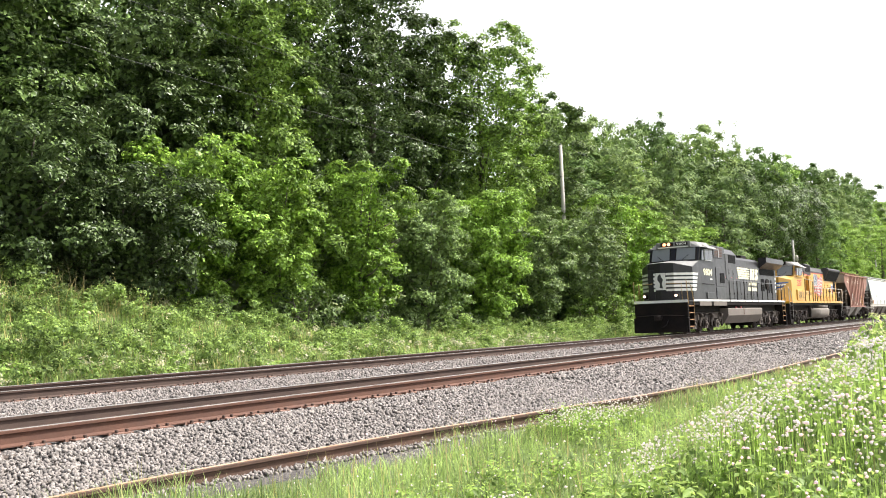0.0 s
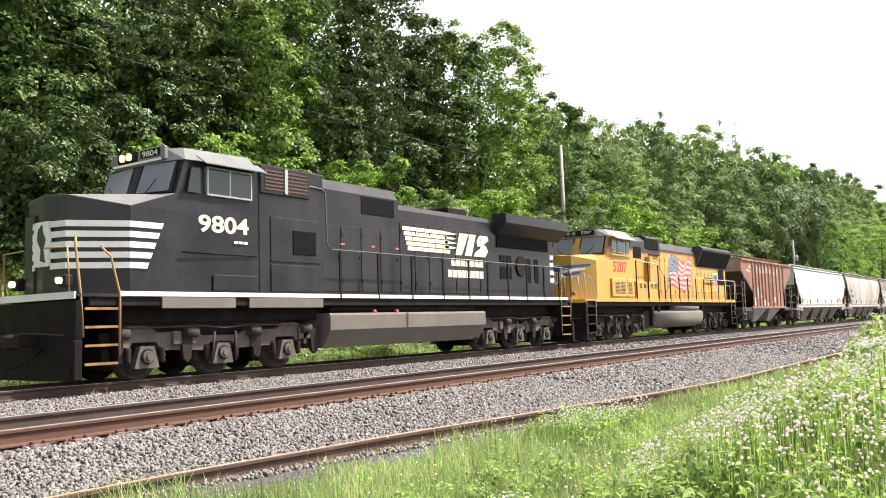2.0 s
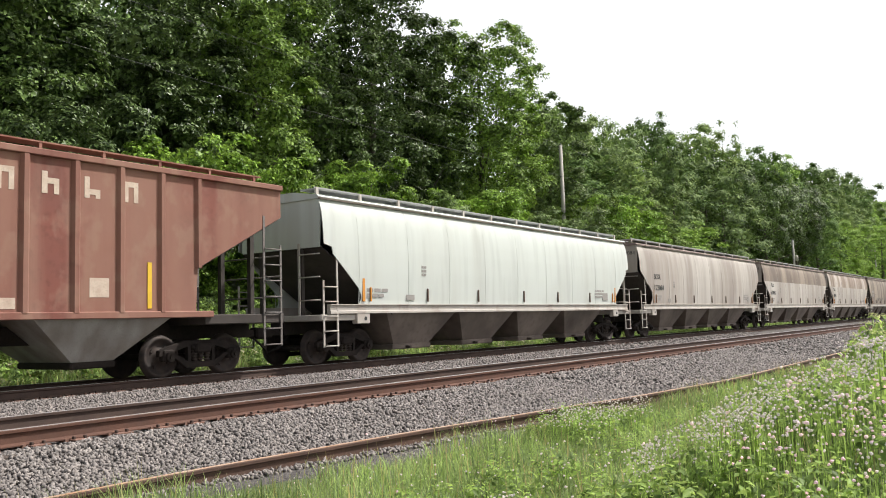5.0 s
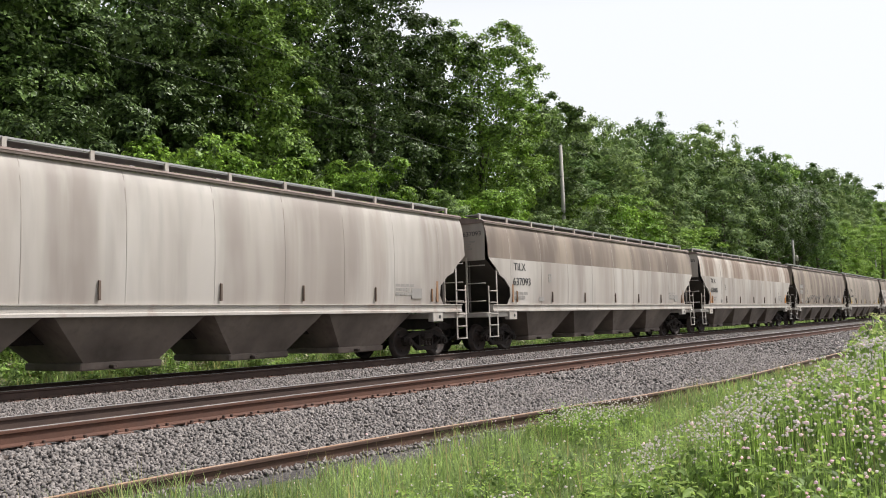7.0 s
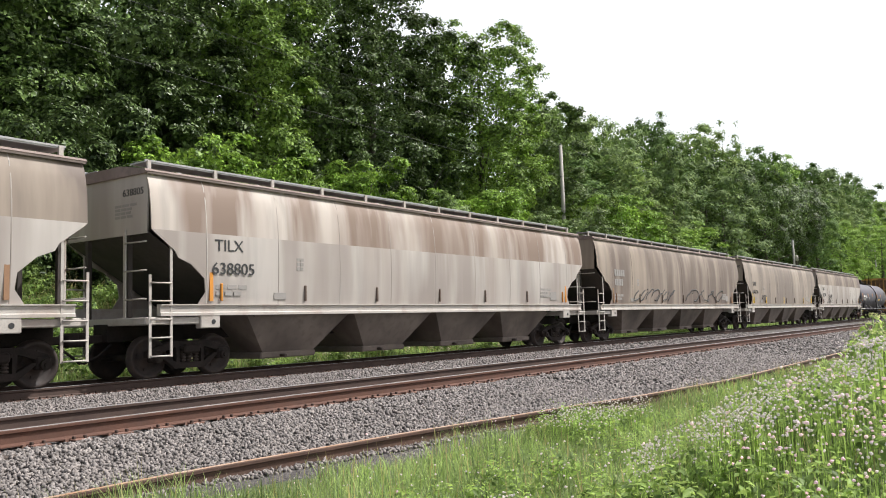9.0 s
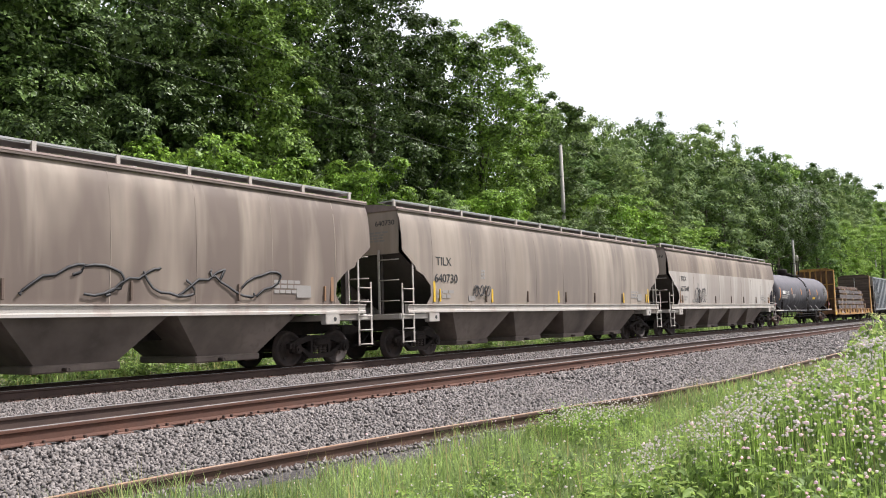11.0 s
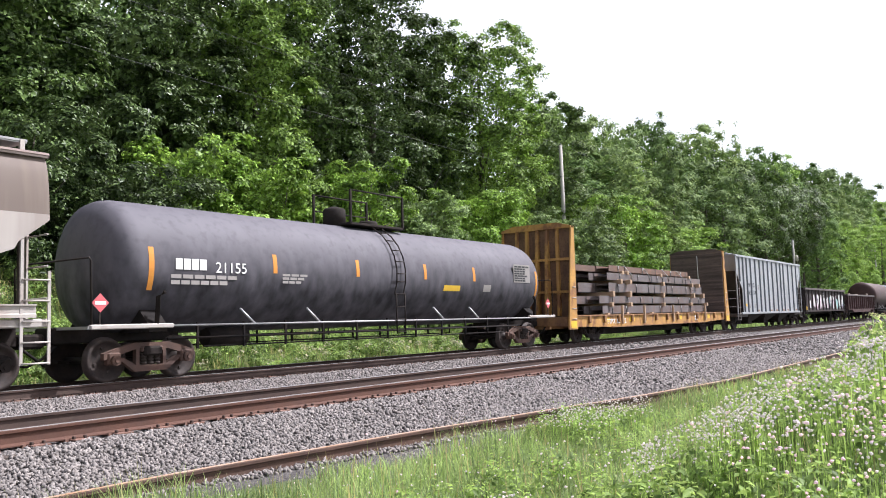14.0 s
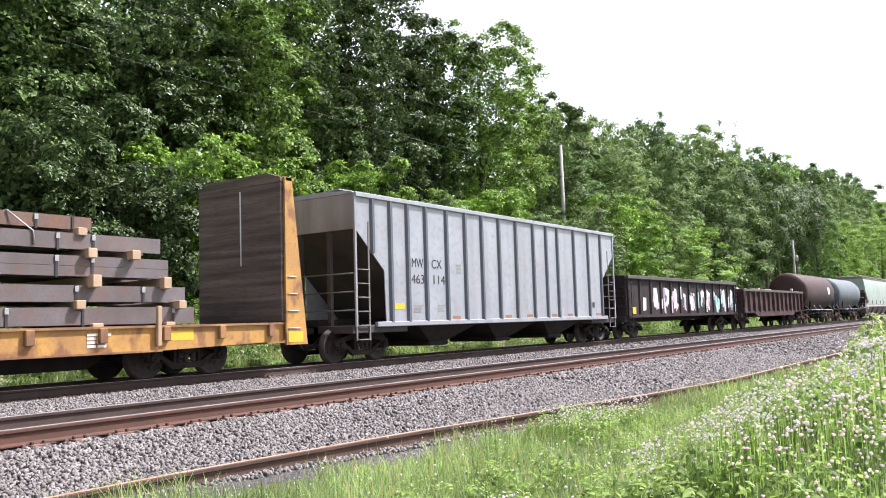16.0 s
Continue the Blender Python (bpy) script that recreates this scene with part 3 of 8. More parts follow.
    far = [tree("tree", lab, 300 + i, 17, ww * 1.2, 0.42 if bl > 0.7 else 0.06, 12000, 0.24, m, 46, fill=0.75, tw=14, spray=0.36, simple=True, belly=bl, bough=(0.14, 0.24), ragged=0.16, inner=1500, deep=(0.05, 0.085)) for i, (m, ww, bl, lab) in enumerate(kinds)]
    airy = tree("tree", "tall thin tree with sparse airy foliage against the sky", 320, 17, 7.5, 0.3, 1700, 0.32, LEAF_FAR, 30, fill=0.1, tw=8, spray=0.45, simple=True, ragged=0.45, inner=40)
    spots = []
    # trees that stand out on the hillside: place, top, spread, kind
    for x, y, top, w, k in [(82.6, 34.0, 18.2, 9.5, 0), (98.3, 35.0, 21.9, 6.4, 4), (118.5, 35.0, 22.5, 12.5, 2), (154.4, 38.0, 30.0, 13.0, 6), (136.0, 37.5, 23.5, 9.0, 5),
                            (80.0, 42.0, 23.8, 8.0, 0), (89.0, 42.0, 25.2, 8.0, 0), (103.5, 44.0, 27.0, 10.5, 2), (116.0, 44.0, 30.4, 9.0, 1), (134.6, 44.0, 32.2, 14.5, 0)]:
        spots.append((x, y, top, w, k))
    for x, y, top, w, k in [(172.0, 40.0, 31.5, 13.0, 3), (195.8, 40.0, 33.8, 14.0, 1), (216.0, 40.0, 35.5, 13.0, 4), (235.3, 40.0, 37.2, 15.0, 2), (258.0, 41.0, 39.0, 14.0, 1), (281.0, 40.0, 39.0, 16.0, 4), (310.0, 40.0, 38.0, 16.0, 3), (342.0, 40.0, 38.0, 18.0, 1),
                            (164.0, 32.0, 21.5, 10.0, 1), (180.0, 31.0, 19.0, 9.0, 3), (194.3, 30.5, 19.3, 10.5, 3), (231.0, 30.5, 22.9, 12.6, 3)]:
        spots.append((x, y, top, w, k))

    def row(x0, x1, step, y, tops, shady=False):
        x = x0
        while x < x1:
            top = float(np.interp(x, (10, 60, 75, 100, 130, 200, 380), tops)) * rnd.uniform(0.88, 1.0)
            # shaded stretches of the wood get the darkened kinds
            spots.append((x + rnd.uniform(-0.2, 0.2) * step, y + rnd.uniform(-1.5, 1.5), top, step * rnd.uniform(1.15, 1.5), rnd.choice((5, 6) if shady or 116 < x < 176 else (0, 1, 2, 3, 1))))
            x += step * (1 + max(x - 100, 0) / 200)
    # high crowns over the hollow, its shade also put into their leaf colour
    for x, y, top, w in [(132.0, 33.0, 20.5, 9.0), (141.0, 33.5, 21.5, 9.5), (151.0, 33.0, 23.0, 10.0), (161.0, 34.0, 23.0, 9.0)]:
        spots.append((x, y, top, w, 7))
    row(76, 96, 7.0, 31.5, (12, 12, 12, 12, 13, 20, 26))
    row(245, 400, 8.0, 32.0, (12, 12, 13, 15, 15, 18, 25))
    row(74, 400, 7.5, 38.5, (18, 18, 19.5, 22, 25, 30, 36))
    row(72, 400, 8.0, 49.0, (22, 22, 24, 27.5, 32, 38, 46))
    row(9, 60, 5.6, 42.0, (25, 23, 22, 22, 22, 22, 22), True)
    row(20, 58, 6.5, 49.0, (28, 25, 24, 24, 24, 24, 24), True)
    used = {}
    for x, y, top, w, k in spots:
        h = top - ground_z(x, y) + 0.2
        sx, sz = w / (kinds[k][1] * 1.2), h / 17
        p = far[k]
        m = pose(x, y, ground_z(x, y) - 0.15, 0, 0, rnd.uniform(0, 360))
        if k in used:
            # a copy takes on its pattern's scale
            copy_thing(p, m @ Matrix.Diagonal((sx / used[k][0], sx / used[k][0], sz / used[k][1], 1)))
        else:
            p.matrix_basis = m @ Matrix.Diagonal((sx, sx, sz, 1))
            used[k] = (sx, sz)
    set_at(airy, 157.4, 46.0)
    airy.scale = (1.25, 1.25, (37.4 - ground_z(157.4, 46.0)) / 17)
    for x, y, top, w in [(97.5, 46.0, 25.0, 4.5), (170.0, 46.0, 34.5, 8.0)]:
        copy_thing(airy, pose(x, y, ground_z(x, y) - 0.15, 0, 0, rnd.uniform(0, 360)) @ Matrix.Diagonal((w / 7.5 / 1.25, w / 7.5 / 1.25, (top - ground_z(x, y)) / 17 / airy.scale.z, 1)))


woods()


# ---- pole line beyond the tracks ----
def pole_line():
    spots = [(-20.0, 31.0, 16.5), (61.5, 31.0, 15.2), (125.0, 27.5, 11.0), (225.0, 31.0, 15.0)]
    for i, (x, y, top) in enumerate(spots):
        z = ground_z(x, y)
        p = thing("utility_pole", "weathered grey wooden utility pole standing among shrubs", "utility pole", "pole line", at=(x, y, z))
        part("pole", Shape().tube([(0, 0, -0.5), (-0.05, 0, (top - z) * 0.5), (-0.12, 0, top - z)], 0.20, 10, True, 0.14), POLE_WOOD, p)
        part("insulator", Shape().turned([(0, 0.03), (0.04, 0.06), (0.1, 0.05), (0.16, 0.03)], 10, (-0.12, 0, top - z), "z"), GRIME_POLE, p)
        if i == 2:
            part("transformer", Shape().turned([(0, 0.05), (0.02, 0.24), (0.75, 0.24), (0.8, 0.1)], 14, (0.1, -0.32, top - z - 2.9), "z"), POLE_WOOD, p)
        part("bracket", Shape().box(-0.3, 0.05, -0.04, 0.04, top - z - 2.7, top - z - 2.6), GRIME_POLE, p)
    for drop, nm in ((-0.02, "wire"), (2.62, "wire")):
        for (xa, ya, za), (xb, yb, zb) in zip(spots, spots[1:]):
            pts = [(xa + (xb - xa) * k / 24, ya + (yb - ya) * k / 24 - 0.15, za + (zb - za) * k / 24 - drop - 4 * 0.68 * (k / 24) * (1 - k / 24)) for k in range(25)]
            w = tagged(part(nm, Shape().tube(pts, 0.009, 4), GRIME_POLE), "thin dark overhead wire strung between the poles", "wire", "pole line")


GRIME_POLE = mat("pole_fittings", (0.09, 0.09, 0.09), 0.7, amount=0.4)
pole_line()


# ---- ties, stones, grasses and flowers ----
def stuff(name, mesh, label, category):
    return tagged(new(name, mesh), label, category, kind="stuff")


def ties():
    tie = Shape().box(-0.115, 0.115, -1.32, 1.32, -0.36, -0.19, 0.015).mesh("tie", TIE)
    plate = Shape().box(-0.105, 0.105, -0.21, 0.21, -0.192, -0.178)
    spikes = Shape()
    for dx in (-0.07, 0.07):
        for dy in (-0.115, 0.115):
            spikes.box(dx - 0.016, dx + 0.016, dy - 0.022, dy + 0.022, -0.18, -0.143, 0.006)
    plate.box(-0.16, -0.12, -0.09, 0.09, -0.205, -0.165)
    plate, spikes = plate.mesh("tie_plate", PLATE), spikes.mesh("rail_spikes", RAIL_DARK)
    rnd = random.Random(2)
    for t in (near_track, far_track):
        for i in range(146):
            x = 2.0 + i * 0.53 + rnd.uniform(-0.04, 0.04)
            o = part("tie", tie, None, t)
            o.matrix_basis = pose(x, rnd.uniform(-0.06, 0.06), rnd.uniform(-0.012, 0.004), 0, 0, rnd.uniform(-1.2, 1.2))
            for side in (-0.7525, 0.7525):
                q = part("tie_plate", plate, None, o)
                q.location = (0, side - o.location.y, 0)
                k = tagged(part("rail_spikes", spikes, None, o), kind="stuff")
                k.location = q.location
        s = Shape()
        for i in range(240):
            x = 79.6 + i * 0.53
            s.box(x - 0.115, x + 0.115, -1.3, 1.3, -0.36, -0.19)
        tagged(part("tie_row", s, TIE, t), kind="stuff")


def stones():
    """Crushed stone on the bed, larger and sparser with distance."""
    g = np.random.default_rng(4)
    xs, ys, rs = [], [], []
    for x0, x1, dens, r in ((1.5, 9, 820, 0.030), (9, 16, 520, 0.034), (16, 30, 200, 0.045), (30, 55, 36, 0.068)):
        for y0, y1 in ((5.0, 9.08), (9.62, 10.58), (11.12, 15.5)):
            n = int((x1 - x0) * (y1 - y0) * dens * (0.5 if y0 == 9.55 else 0.75 if y0 > 11 else 1))
            xs.append(g.uniform(x0, x1, n))
            ys.append(g.uniform(y0, y1, n))
            rs.append(np.full(n, r))
    x, y, r = np.concatenate(xs), np.concatenate(ys), np.concatenate(rs)
    yy = np.array([5.2, 6.0, 7.2, 8.2, 8.75, 11.5, 12.6, 14.0, 15.1, 17.9])
    zz = np.array([-0.62, -0.47, -0.42, -0.30, -0.205, -0.20, -0.33, -0.33, -0.2, -0.2])
    z = np.interp(y, yy, zz) + g.uniform(-0.02, 0.012, len(x))
    side = np.interp(x, [0, 3.5, 7, 11, 15, 19, 60], [6.78, 6.78, 6.4, 6.0, 5.5, 5.23, 5.23])
    keep = y > side - np.interp(x, [9, 12, 17, 22], [0.7, 0.25, 0.3, 0.8])
    z = z - 0.05 * (y < side)
    x, y, z, r = x[keep], y[keep], z[keep], r[keep]
    n = len(x)
    base = np.array([(1, 0, 0), (-1, 0, 0), (0, 1, 0), (0, -1, 0), (0, 0, 1), (0, 0, -1)], float)
    q = g.normal(size=(n, 3, 3))
    q[:, 0] /= np.linalg.norm(q[:, 0], axis=1, keepdims=True)
    q[:, 1] = np.cross(q[:, 0], q[:, 1])
    q[:, 1] /= np.linalg.norm(q[:, 1], axis=1, keepdims=True)
    q[:, 2] = np.cross(q[:, 0], q[:, 1])
    scale = r[:, None, None] * g.uniform(0.55, 1.3, (n, 6, 1))
    p = (base[None] * scale * np.array([1.3, 1.0, 0.78])) @ q
    p += np.stack([x, y, z], 1)[:, None]
    f = np.array([(0, 2, 4), (2, 1, 4), (1, 3, 4), (3, 0, 4), (2, 0, 5), (1, 2, 5), (3, 1, 5), (0, 3, 5)])
    t = (np.arange(n)[:, None, None] * 6 + f[None]).reshape(-1, 3)
    stuff("ballast_stones", tri_mesh("ballast_stones", p.reshape(-1, 3), t, STONE), "loose grey and pinkish crushed ballast stones", "stones")


def blades(name, label, pts, height, width, material, seed, bend=0.5, category="grass"):
    """Bent blades of grass: two segments and a tip. pts: roots."""
    g = np.random.default_rng(seed)
    n = len(pts)
    a = g.uniform(0, 2 * np.pi, n)
    h = height * g.uniform(0.45, 1.15, n)
    h *= np.array([max(0.4, 0.95 + 0.9 * noise.noise((p[0] * 0.8, p[1] * 0.8, 6.0))) for p in pts])
    w = width * g.uniform(0.6, 1.3, n)
    face = np.stack([np.cos(a), np.sin(a), np.zeros(n)], 1)
    lean = np.stack([np.cos(a + 1.57), np.sin(a + 1.57), np.zeros(n)], 1) * (h * g.uniform(0.05, bend, n))[:, None]
    up = np.stack([np.zeros(n), np.zeros(n), h], 1)
    p0 = np.asarray(pts, float)
    m = p0 + up * 0.55 + lean * 0.35
    tip = p0 + up * 0.95 + lean
    hw = face * (w / 2)[:, None]
    p = np.stack([p0 - hw, p0 + hw, m - hw * 0.8, m + hw * 0.8, tip], 1).reshape(-1, 3)
    f = np.array([(0, 1, 3), (0, 3, 2), (2, 3, 4)])
    t = (np.arange(n)[:, None, None] * 5 + f[None]).reshape(-1, 3)
    return stuff(name, tri_mesh(name, p, t, material), label, category)


def roots(rnd, n, x0, x1, y0, y1, keep=None, power=1.0):
    out = []
    while len(out) < n:
        x = x0 + (x1 - x0) * rnd.random() ** power
        y = rnd.uniform(y0, y1)
        if keep is None or keep(x, y):
            out.append((x, y, ground_z(x, y) - 0.02))
    return out


def near_side(x, y):
    """Grass this side of the siding rail, thinning out in the stones."""
    lim = siding_y(x) - (0.62 - 0.5 * smoothstep(8, 13, x)) + (0.6 - 0.35 * smoothstep(8, 13, x)) * noise.noise((x * 0.9, y * 0.9, 2.0))
    return y < lim and x * x + y * y > 6.0 and x > 0.42 * y - 0.6


def flowery(x, y):
    """Where clover stands thick: ragged patches on the mound and a few out in the grass."""
    edge = 2.5 + 0.9 * noise.noise((x * 0.45, 1.0, 0.0)) + 0.5 * noise.noise((x * 1.3, 4.0, 0.0)) - 0.03 * max(x - 9, 0)
    return near_side(x, y) and y < edge + 0.5 * noise.noise((x * 1.5, y * 1.5, 8.0))


def ground_cover():
    rnd = random.Random(31)
    dense = lambda x, y: near_side(x, y) and noise.noise((x * 0.8, y * 0.8, 7.0)) > -0.45
    blades("meadow_grass", "long fresh green meadow grass beside the siding", roots(rnd, 60000, 2.5, 16, -3.0, 6.8, dense), 0.29, 0.0075, BLADE, 1, 1.0)
    blades("meadow_grass", "long green meadow grass along the siding", roots(rnd, 24000, 16, 60, -6.0, 5.6, dense, 1.6), 0.28, 0.026, BLADE, 2)
    blades("dry_grass", "pale straw-coloured grass stems among the green", roots(rnd, 5000, 3, 22, -2.5, 6.6, near_side), 0.42, 0.008, BLADE_DRY, 3, 0.35)
    blades("meadow_grass", "ragged green grass close along the siding rail", roots(rnd, 9000, 10, 44, 3.9, 5.9, lambda x, y: y < siding_y(x) - 0.08, 1.4), 0.20, 0.014, BLADE, 22, 0.9)
    # weeds of the far bank
    far = lambda x, y: y > 19.6 + 0.5 * noise.noise((x * 0.4, 0, 0)) and x > 0.4 * y
    blades("bank_grass", "tall rank grass on the far bank", roots(rnd, 38000, 9, 62, 19.4, 28.5, far, 1.25), 0.52, 0.026, BLADE, 4)
    blades("bank_dry_grass", "dry pale grass stems on the far bank", roots(rnd, 8000, 9, 60, 19.4, 27.0, far, 1.25), 0.60, 0.022, BLADE_DRY, 5)
    blades("bank_grass", "tall green grass along the far side of the line", roots(rnd, 9000, 60, 190, 19.6, 29, None, 1.5), 0.7, 0.07, BLADE, 6)
    cs = roots(rnd, 2300, 9.5, 62, 20.0, 28.2, far, 1.25)
    stuff("bank_weeds", leaf_mesh("bank_weeds", [(x, y, z + 0.12 + 1.0 * max(0.0, 0.30 + 1.3 * noise.noise((x * 0.45, y * 0.6, 3.0))) * rnd.uniform(0.4, 1.2)) for x, y, z in cs], [rnd.uniform(0.2, 0.45) for _ in cs], 110, 0.085, 8, WEED_BANK, simple=True), "leafy weeds growing thick on the far bank", "weeds")
    # pale seed heads and small flowers on the far bank
    cs3 = roots(rnd, 150, 9.5, 40, 20.0, 22.0, far, 1.1) + roots(rnd, 40, 10, 34, 22.0, 27.0, far)
    stuff("bank_flowers", leaf_mesh("bank_flowers", [(x, y, z + rnd.uniform(0.4, 0.75)) for x, y, z in cs3], [rnd.uniform(0.08, 0.2) for _ in cs3], 26, 0.05, 18, PETAL_PALE), "pale flower clusters and seed heads on the far bank", "flowers")
    blades("plume_grass", "arching pale plumed grass at the top of the bank", roots(rnd, 700, 10, 20, 25.5, 28.0, far), 1.15, 0.016, BLADE_DRY, 15, 0.9)
    # leafy weeds and clover on the near mound
    mound = lambda x, y: near_side(x, y) and y < 2.6 + 0.5 * noise.noise((x * 0.7, 1, 0)) - 0.035 * max(x - 9, 0) and x > 3.2
    cs = roots(rnd, 900, 3.2, 26, -2.5, 3.6, mound, 1.35) + roots(rnd, 40, 9.6, 12.2, 4.7, 5.7)
    stuff("clover_leaves", leaf_mesh("clover_leaves", [(x, y, z + 0.12 + 0.10 * rnd.random()) for x, y, z in cs], [rnd.uniform(0.12, 0.30) for _ in cs], 75, 0.042, 9, WEED), "leafy green clover and vetch on the mound", "clover")
    # flower heads: small bumpy balls on stems
    tuft = lambda x, y: flowery(x, y) and noise.noise((x * 0.9, y * 1.6, 5.0)) + 0.6 * noise.noise((x * 2.6, y * 4.0, 9.0)) > 0.16
    stray = lambda x, y: near_side(x, y) and noise.noise((x * 0.7, y * 0.9, 15.0)) > 0.15
    cs2 = roots(rnd, 260, 4.2, 20, 0.5, 4.4, near_side, 1.2)
    stuff("low_weeds", leaf_mesh("low_weeds", [(x, y, z + 0.10 + 0.1 * rnd.random()) for x, y, z in cs2], [rnd.uniform(0.12, 0.26) for _ in cs2], 60, 0.036, 19, WEED), "low leafy weeds among the meadow grass", "weeds")
    bank = lambda x, y: abs((x - 10.6) / 1.3) ** 2 + abs((y - 4.95 + 0.1 * (x - 10.6)) / 0.42) ** 2 < 1
    heads = roots(rnd, 20000, 3.0, 24, -2.6, 4.2, tuft, 1.2) + roots(rnd, 900, 3.0, 24, -2.6, 3.6, flowery, 1.2) + roots(rnd, 620, 9.2, 12.0, 4.4, 5.5, bank) + roots(rnd, 260, 4.0, 16, 2.4, 5.4, stray)
    blush = roots(rnd, 190, 3.4, 5.4, 0.4, 1.3, lambda x, y: noise.noise((x * 2.2, y * 2.2, 3.0)) > 0.05)
    g = np.random.default_rng(12)
    bm = bmesh.new()
    bmesh.ops.create_icosphere(bm, subdivisions=1, radius=1.0)
    bm.verts.index_update()
    base = np.array([v.co[:] for v in bm.verts])
    tri = np.array([[v.index for v in f.verts] for f in bm.faces])
    bm.free()
    for nm, share, material, lab in (("white_clover_heads", 0.9, PETAL_WHITE, "white and pale pink clover flower heads"), ("pink_clover_heads", 0.03, PETAL_PINK, "pink clover flower heads on the mound")):
        sel = [h for h in heads if g.random() < share] if share > 0.5 else blush + [h for h in heads if g.random() < share]
        n = len(sel)
        c = np.array(sel) + np.stack([np.zeros(n), np.zeros(n), g.uniform(0.27, 0.50, n)], 1)
        r = (0.0088 if share > 0.5 else 0.0105) * g.uniform(0.7, 1.3, n) * np.interp(c[:, 0], [3.5, 7.0], [0.75, 1.0])
        lump = 1 + 0.25 * g.normal(size=(n, len(base), 1))
        p = c[:, None] + base[None] * lump * r[:, None, None] * np.array([1, 1, 0.85])
        t = (np.arange(n)[:, None, None] * len(base) + tri[None]).reshape(-1, 3)
        stuff(nm, tri_mesh(nm, p.reshape(-1, 3), t, material), lab, "flowers")
        blades("flower_stems", "thin green stems under the clover heads", [(a[0], a[1], a[2] - 0.40) for a in c], 0.44, 0.006, WEED, 40, 0.05, "flowers")
    # tall weeds with flat flower clusters at the mound's crest
    for i, (x, y, h) in enumerate([(9.4, 1.42, 0.72), (9.9, 1.20, 0.62), (10.6, 1.30, 0.68), (8.4, 1.0, 0.6), (8.9, 1.12, 0.6), (11.4, 1.6, 0.6), (7.5, 0.85, 0.5), (6.9, 0.85, 0.45), (8.1, 1.25, 0.5), (7.2, 1.05, 0.5), (12.5, 1.75, 0.6), (13.5, 1.95, 0.62), (9.2, 1.3, 0.66), (10.2, 1.5, 0.6), (8.7, 1.35, 0.5), (11.0, 1.5, 0.66)]):
        z = ground_z(x, y)
        w = thing("tall_weed", "tall yellow-green weed with flat flower clusters", "weed", "tall weeds on the mound", at=(x, y, z - 0.05))
        r2 = random.Random(60 + i)
        st = Shape()
        cc, rr, um = [], [], []
        for k in range(5):
            a, q = r2.uniform(0, 6.28), r2.uniform(0.03, 0.16)
            tip = (math.cos(a) * q, math.sin(a) * q, h * r2.uniform(0.8, 1.2))
            st.tube([(0, 0, 0), (tip[0] * 0.4, tip[1] * 0.4, tip[2] * 0.5), tip], 0.006, 4)
            um.append(tip)
            for u in (0.35, 0.55, 0.75, 0.9):
                cc.append((tip[0] * u, tip[1] * u, tip[2] * u))
                rr.append(0.09)
        part("stem", st, WEED_STEM, w)
        part("foliage", leaf_mesh("foliage", cc, rr, 9, 0.05, 70 + i, WEED), None, w)
        for k, tip in enumerate(um):
            part("umbel", leaf_mesh("umbel", [tip], [0.05], 40, 0.014, 80 + i * 7 + k, PETAL_CREAM, 1.2, 0.3), None, w)


PETAL_WHITE = leaf_mat("petal_white", (0.87, 0.81, 0.83), 0.10, 0.4, 0.7, 0.0)
PETAL_PINK = leaf_mat("petal_pink", (0.79, 0.64, 0.71), 0.15, 0.4, 0.7, 0.0)
PETAL_PALE = leaf_mat("petal_pale", (0.46, 0.46, 0.36), 0.3, 0.3, 0.7, 0.1)
PETAL_CREAM = leaf_mat("petal_cream", (0.55, 0.58, 0.30), 0.2, 0.3, 0.7, 0.0)
WEED_STEM = mat("weed_stem", (0.20, 0.27, 0.08), 0.6)
ties()
stones()
ground_cover()


# ---- train: paints ----
BLACK = mat("black_paint", (0.0125, 0.012, 0.0165), 0.34, second=(0.034, 0.031, 0.034), scale=1.2, amount=0.7, grain=9, bump=0.05, streak=(0.055, 0.048, 0.046), streak_amount=0.32, gloss=0.25)
BLACK_MATT = mat("black_matt", (0.011, 0.010, 0.010), 0.8, second=(0.035, 0.025, 0.02), scale=2.0, amount=0.6, gloss=0.15)
PILOT = mat("pilot_grime", (0.009, 0.0075, 0.0075), 0.8, second=(0.02, 0.013, 0.011), scale=2.2, amount=0.7, grain=20, gloss=0.15)
WHITE = mat("white_paint", (0.78, 0.78, 0.76), 0.5, second=(0.55, 0.53, 0.5), scale=1.5, amount=0.4, streak=(0.4, 0.36, 0.31), streak_amount=0.3)
CREAM = mat("cream_lettering", (0.78, 0.74, 0.52), 0.6, second=(0.6, 0.56, 0.4), amount=0.4)
LETTER_WHITE = mat("white_lettering", (0.78, 0.77, 0.74), 0.6, amount=0.2, bump=0)
LETTER_BLACK = mat("black_lettering", (0.03, 0.03, 0.032), 0.6, amount=0.3, bump=0)
FADED_CREAM = mat("faded_cream_paint", (0.58, 0.48, 0.39), 0.7, second=(0.40, 0.28, 0.21), scale=5, amount=0.7, bump=0)
LETTER_FAINT = mat("faint_lettering", (0.30, 0.28, 0.26), 0.7, amount=0.3, bump=0)
YELLOW = mat("armour_yellow", (0.58, 0.325, 0.06), 0.5, second=(0.49, 0.28, 0.06), scale=1.4, amount=0.5, grain=12, bump=0.04, streak=(0.30, 0.17, 0.055), streak_amount=0.35)
HARBOUR_GREY = mat("harbour_grey", (0.06, 0.058, 0.06), 0.7, gloss=0.25, second=(0.036, 0.034, 0.035), scale=1.6, amount=0.5)
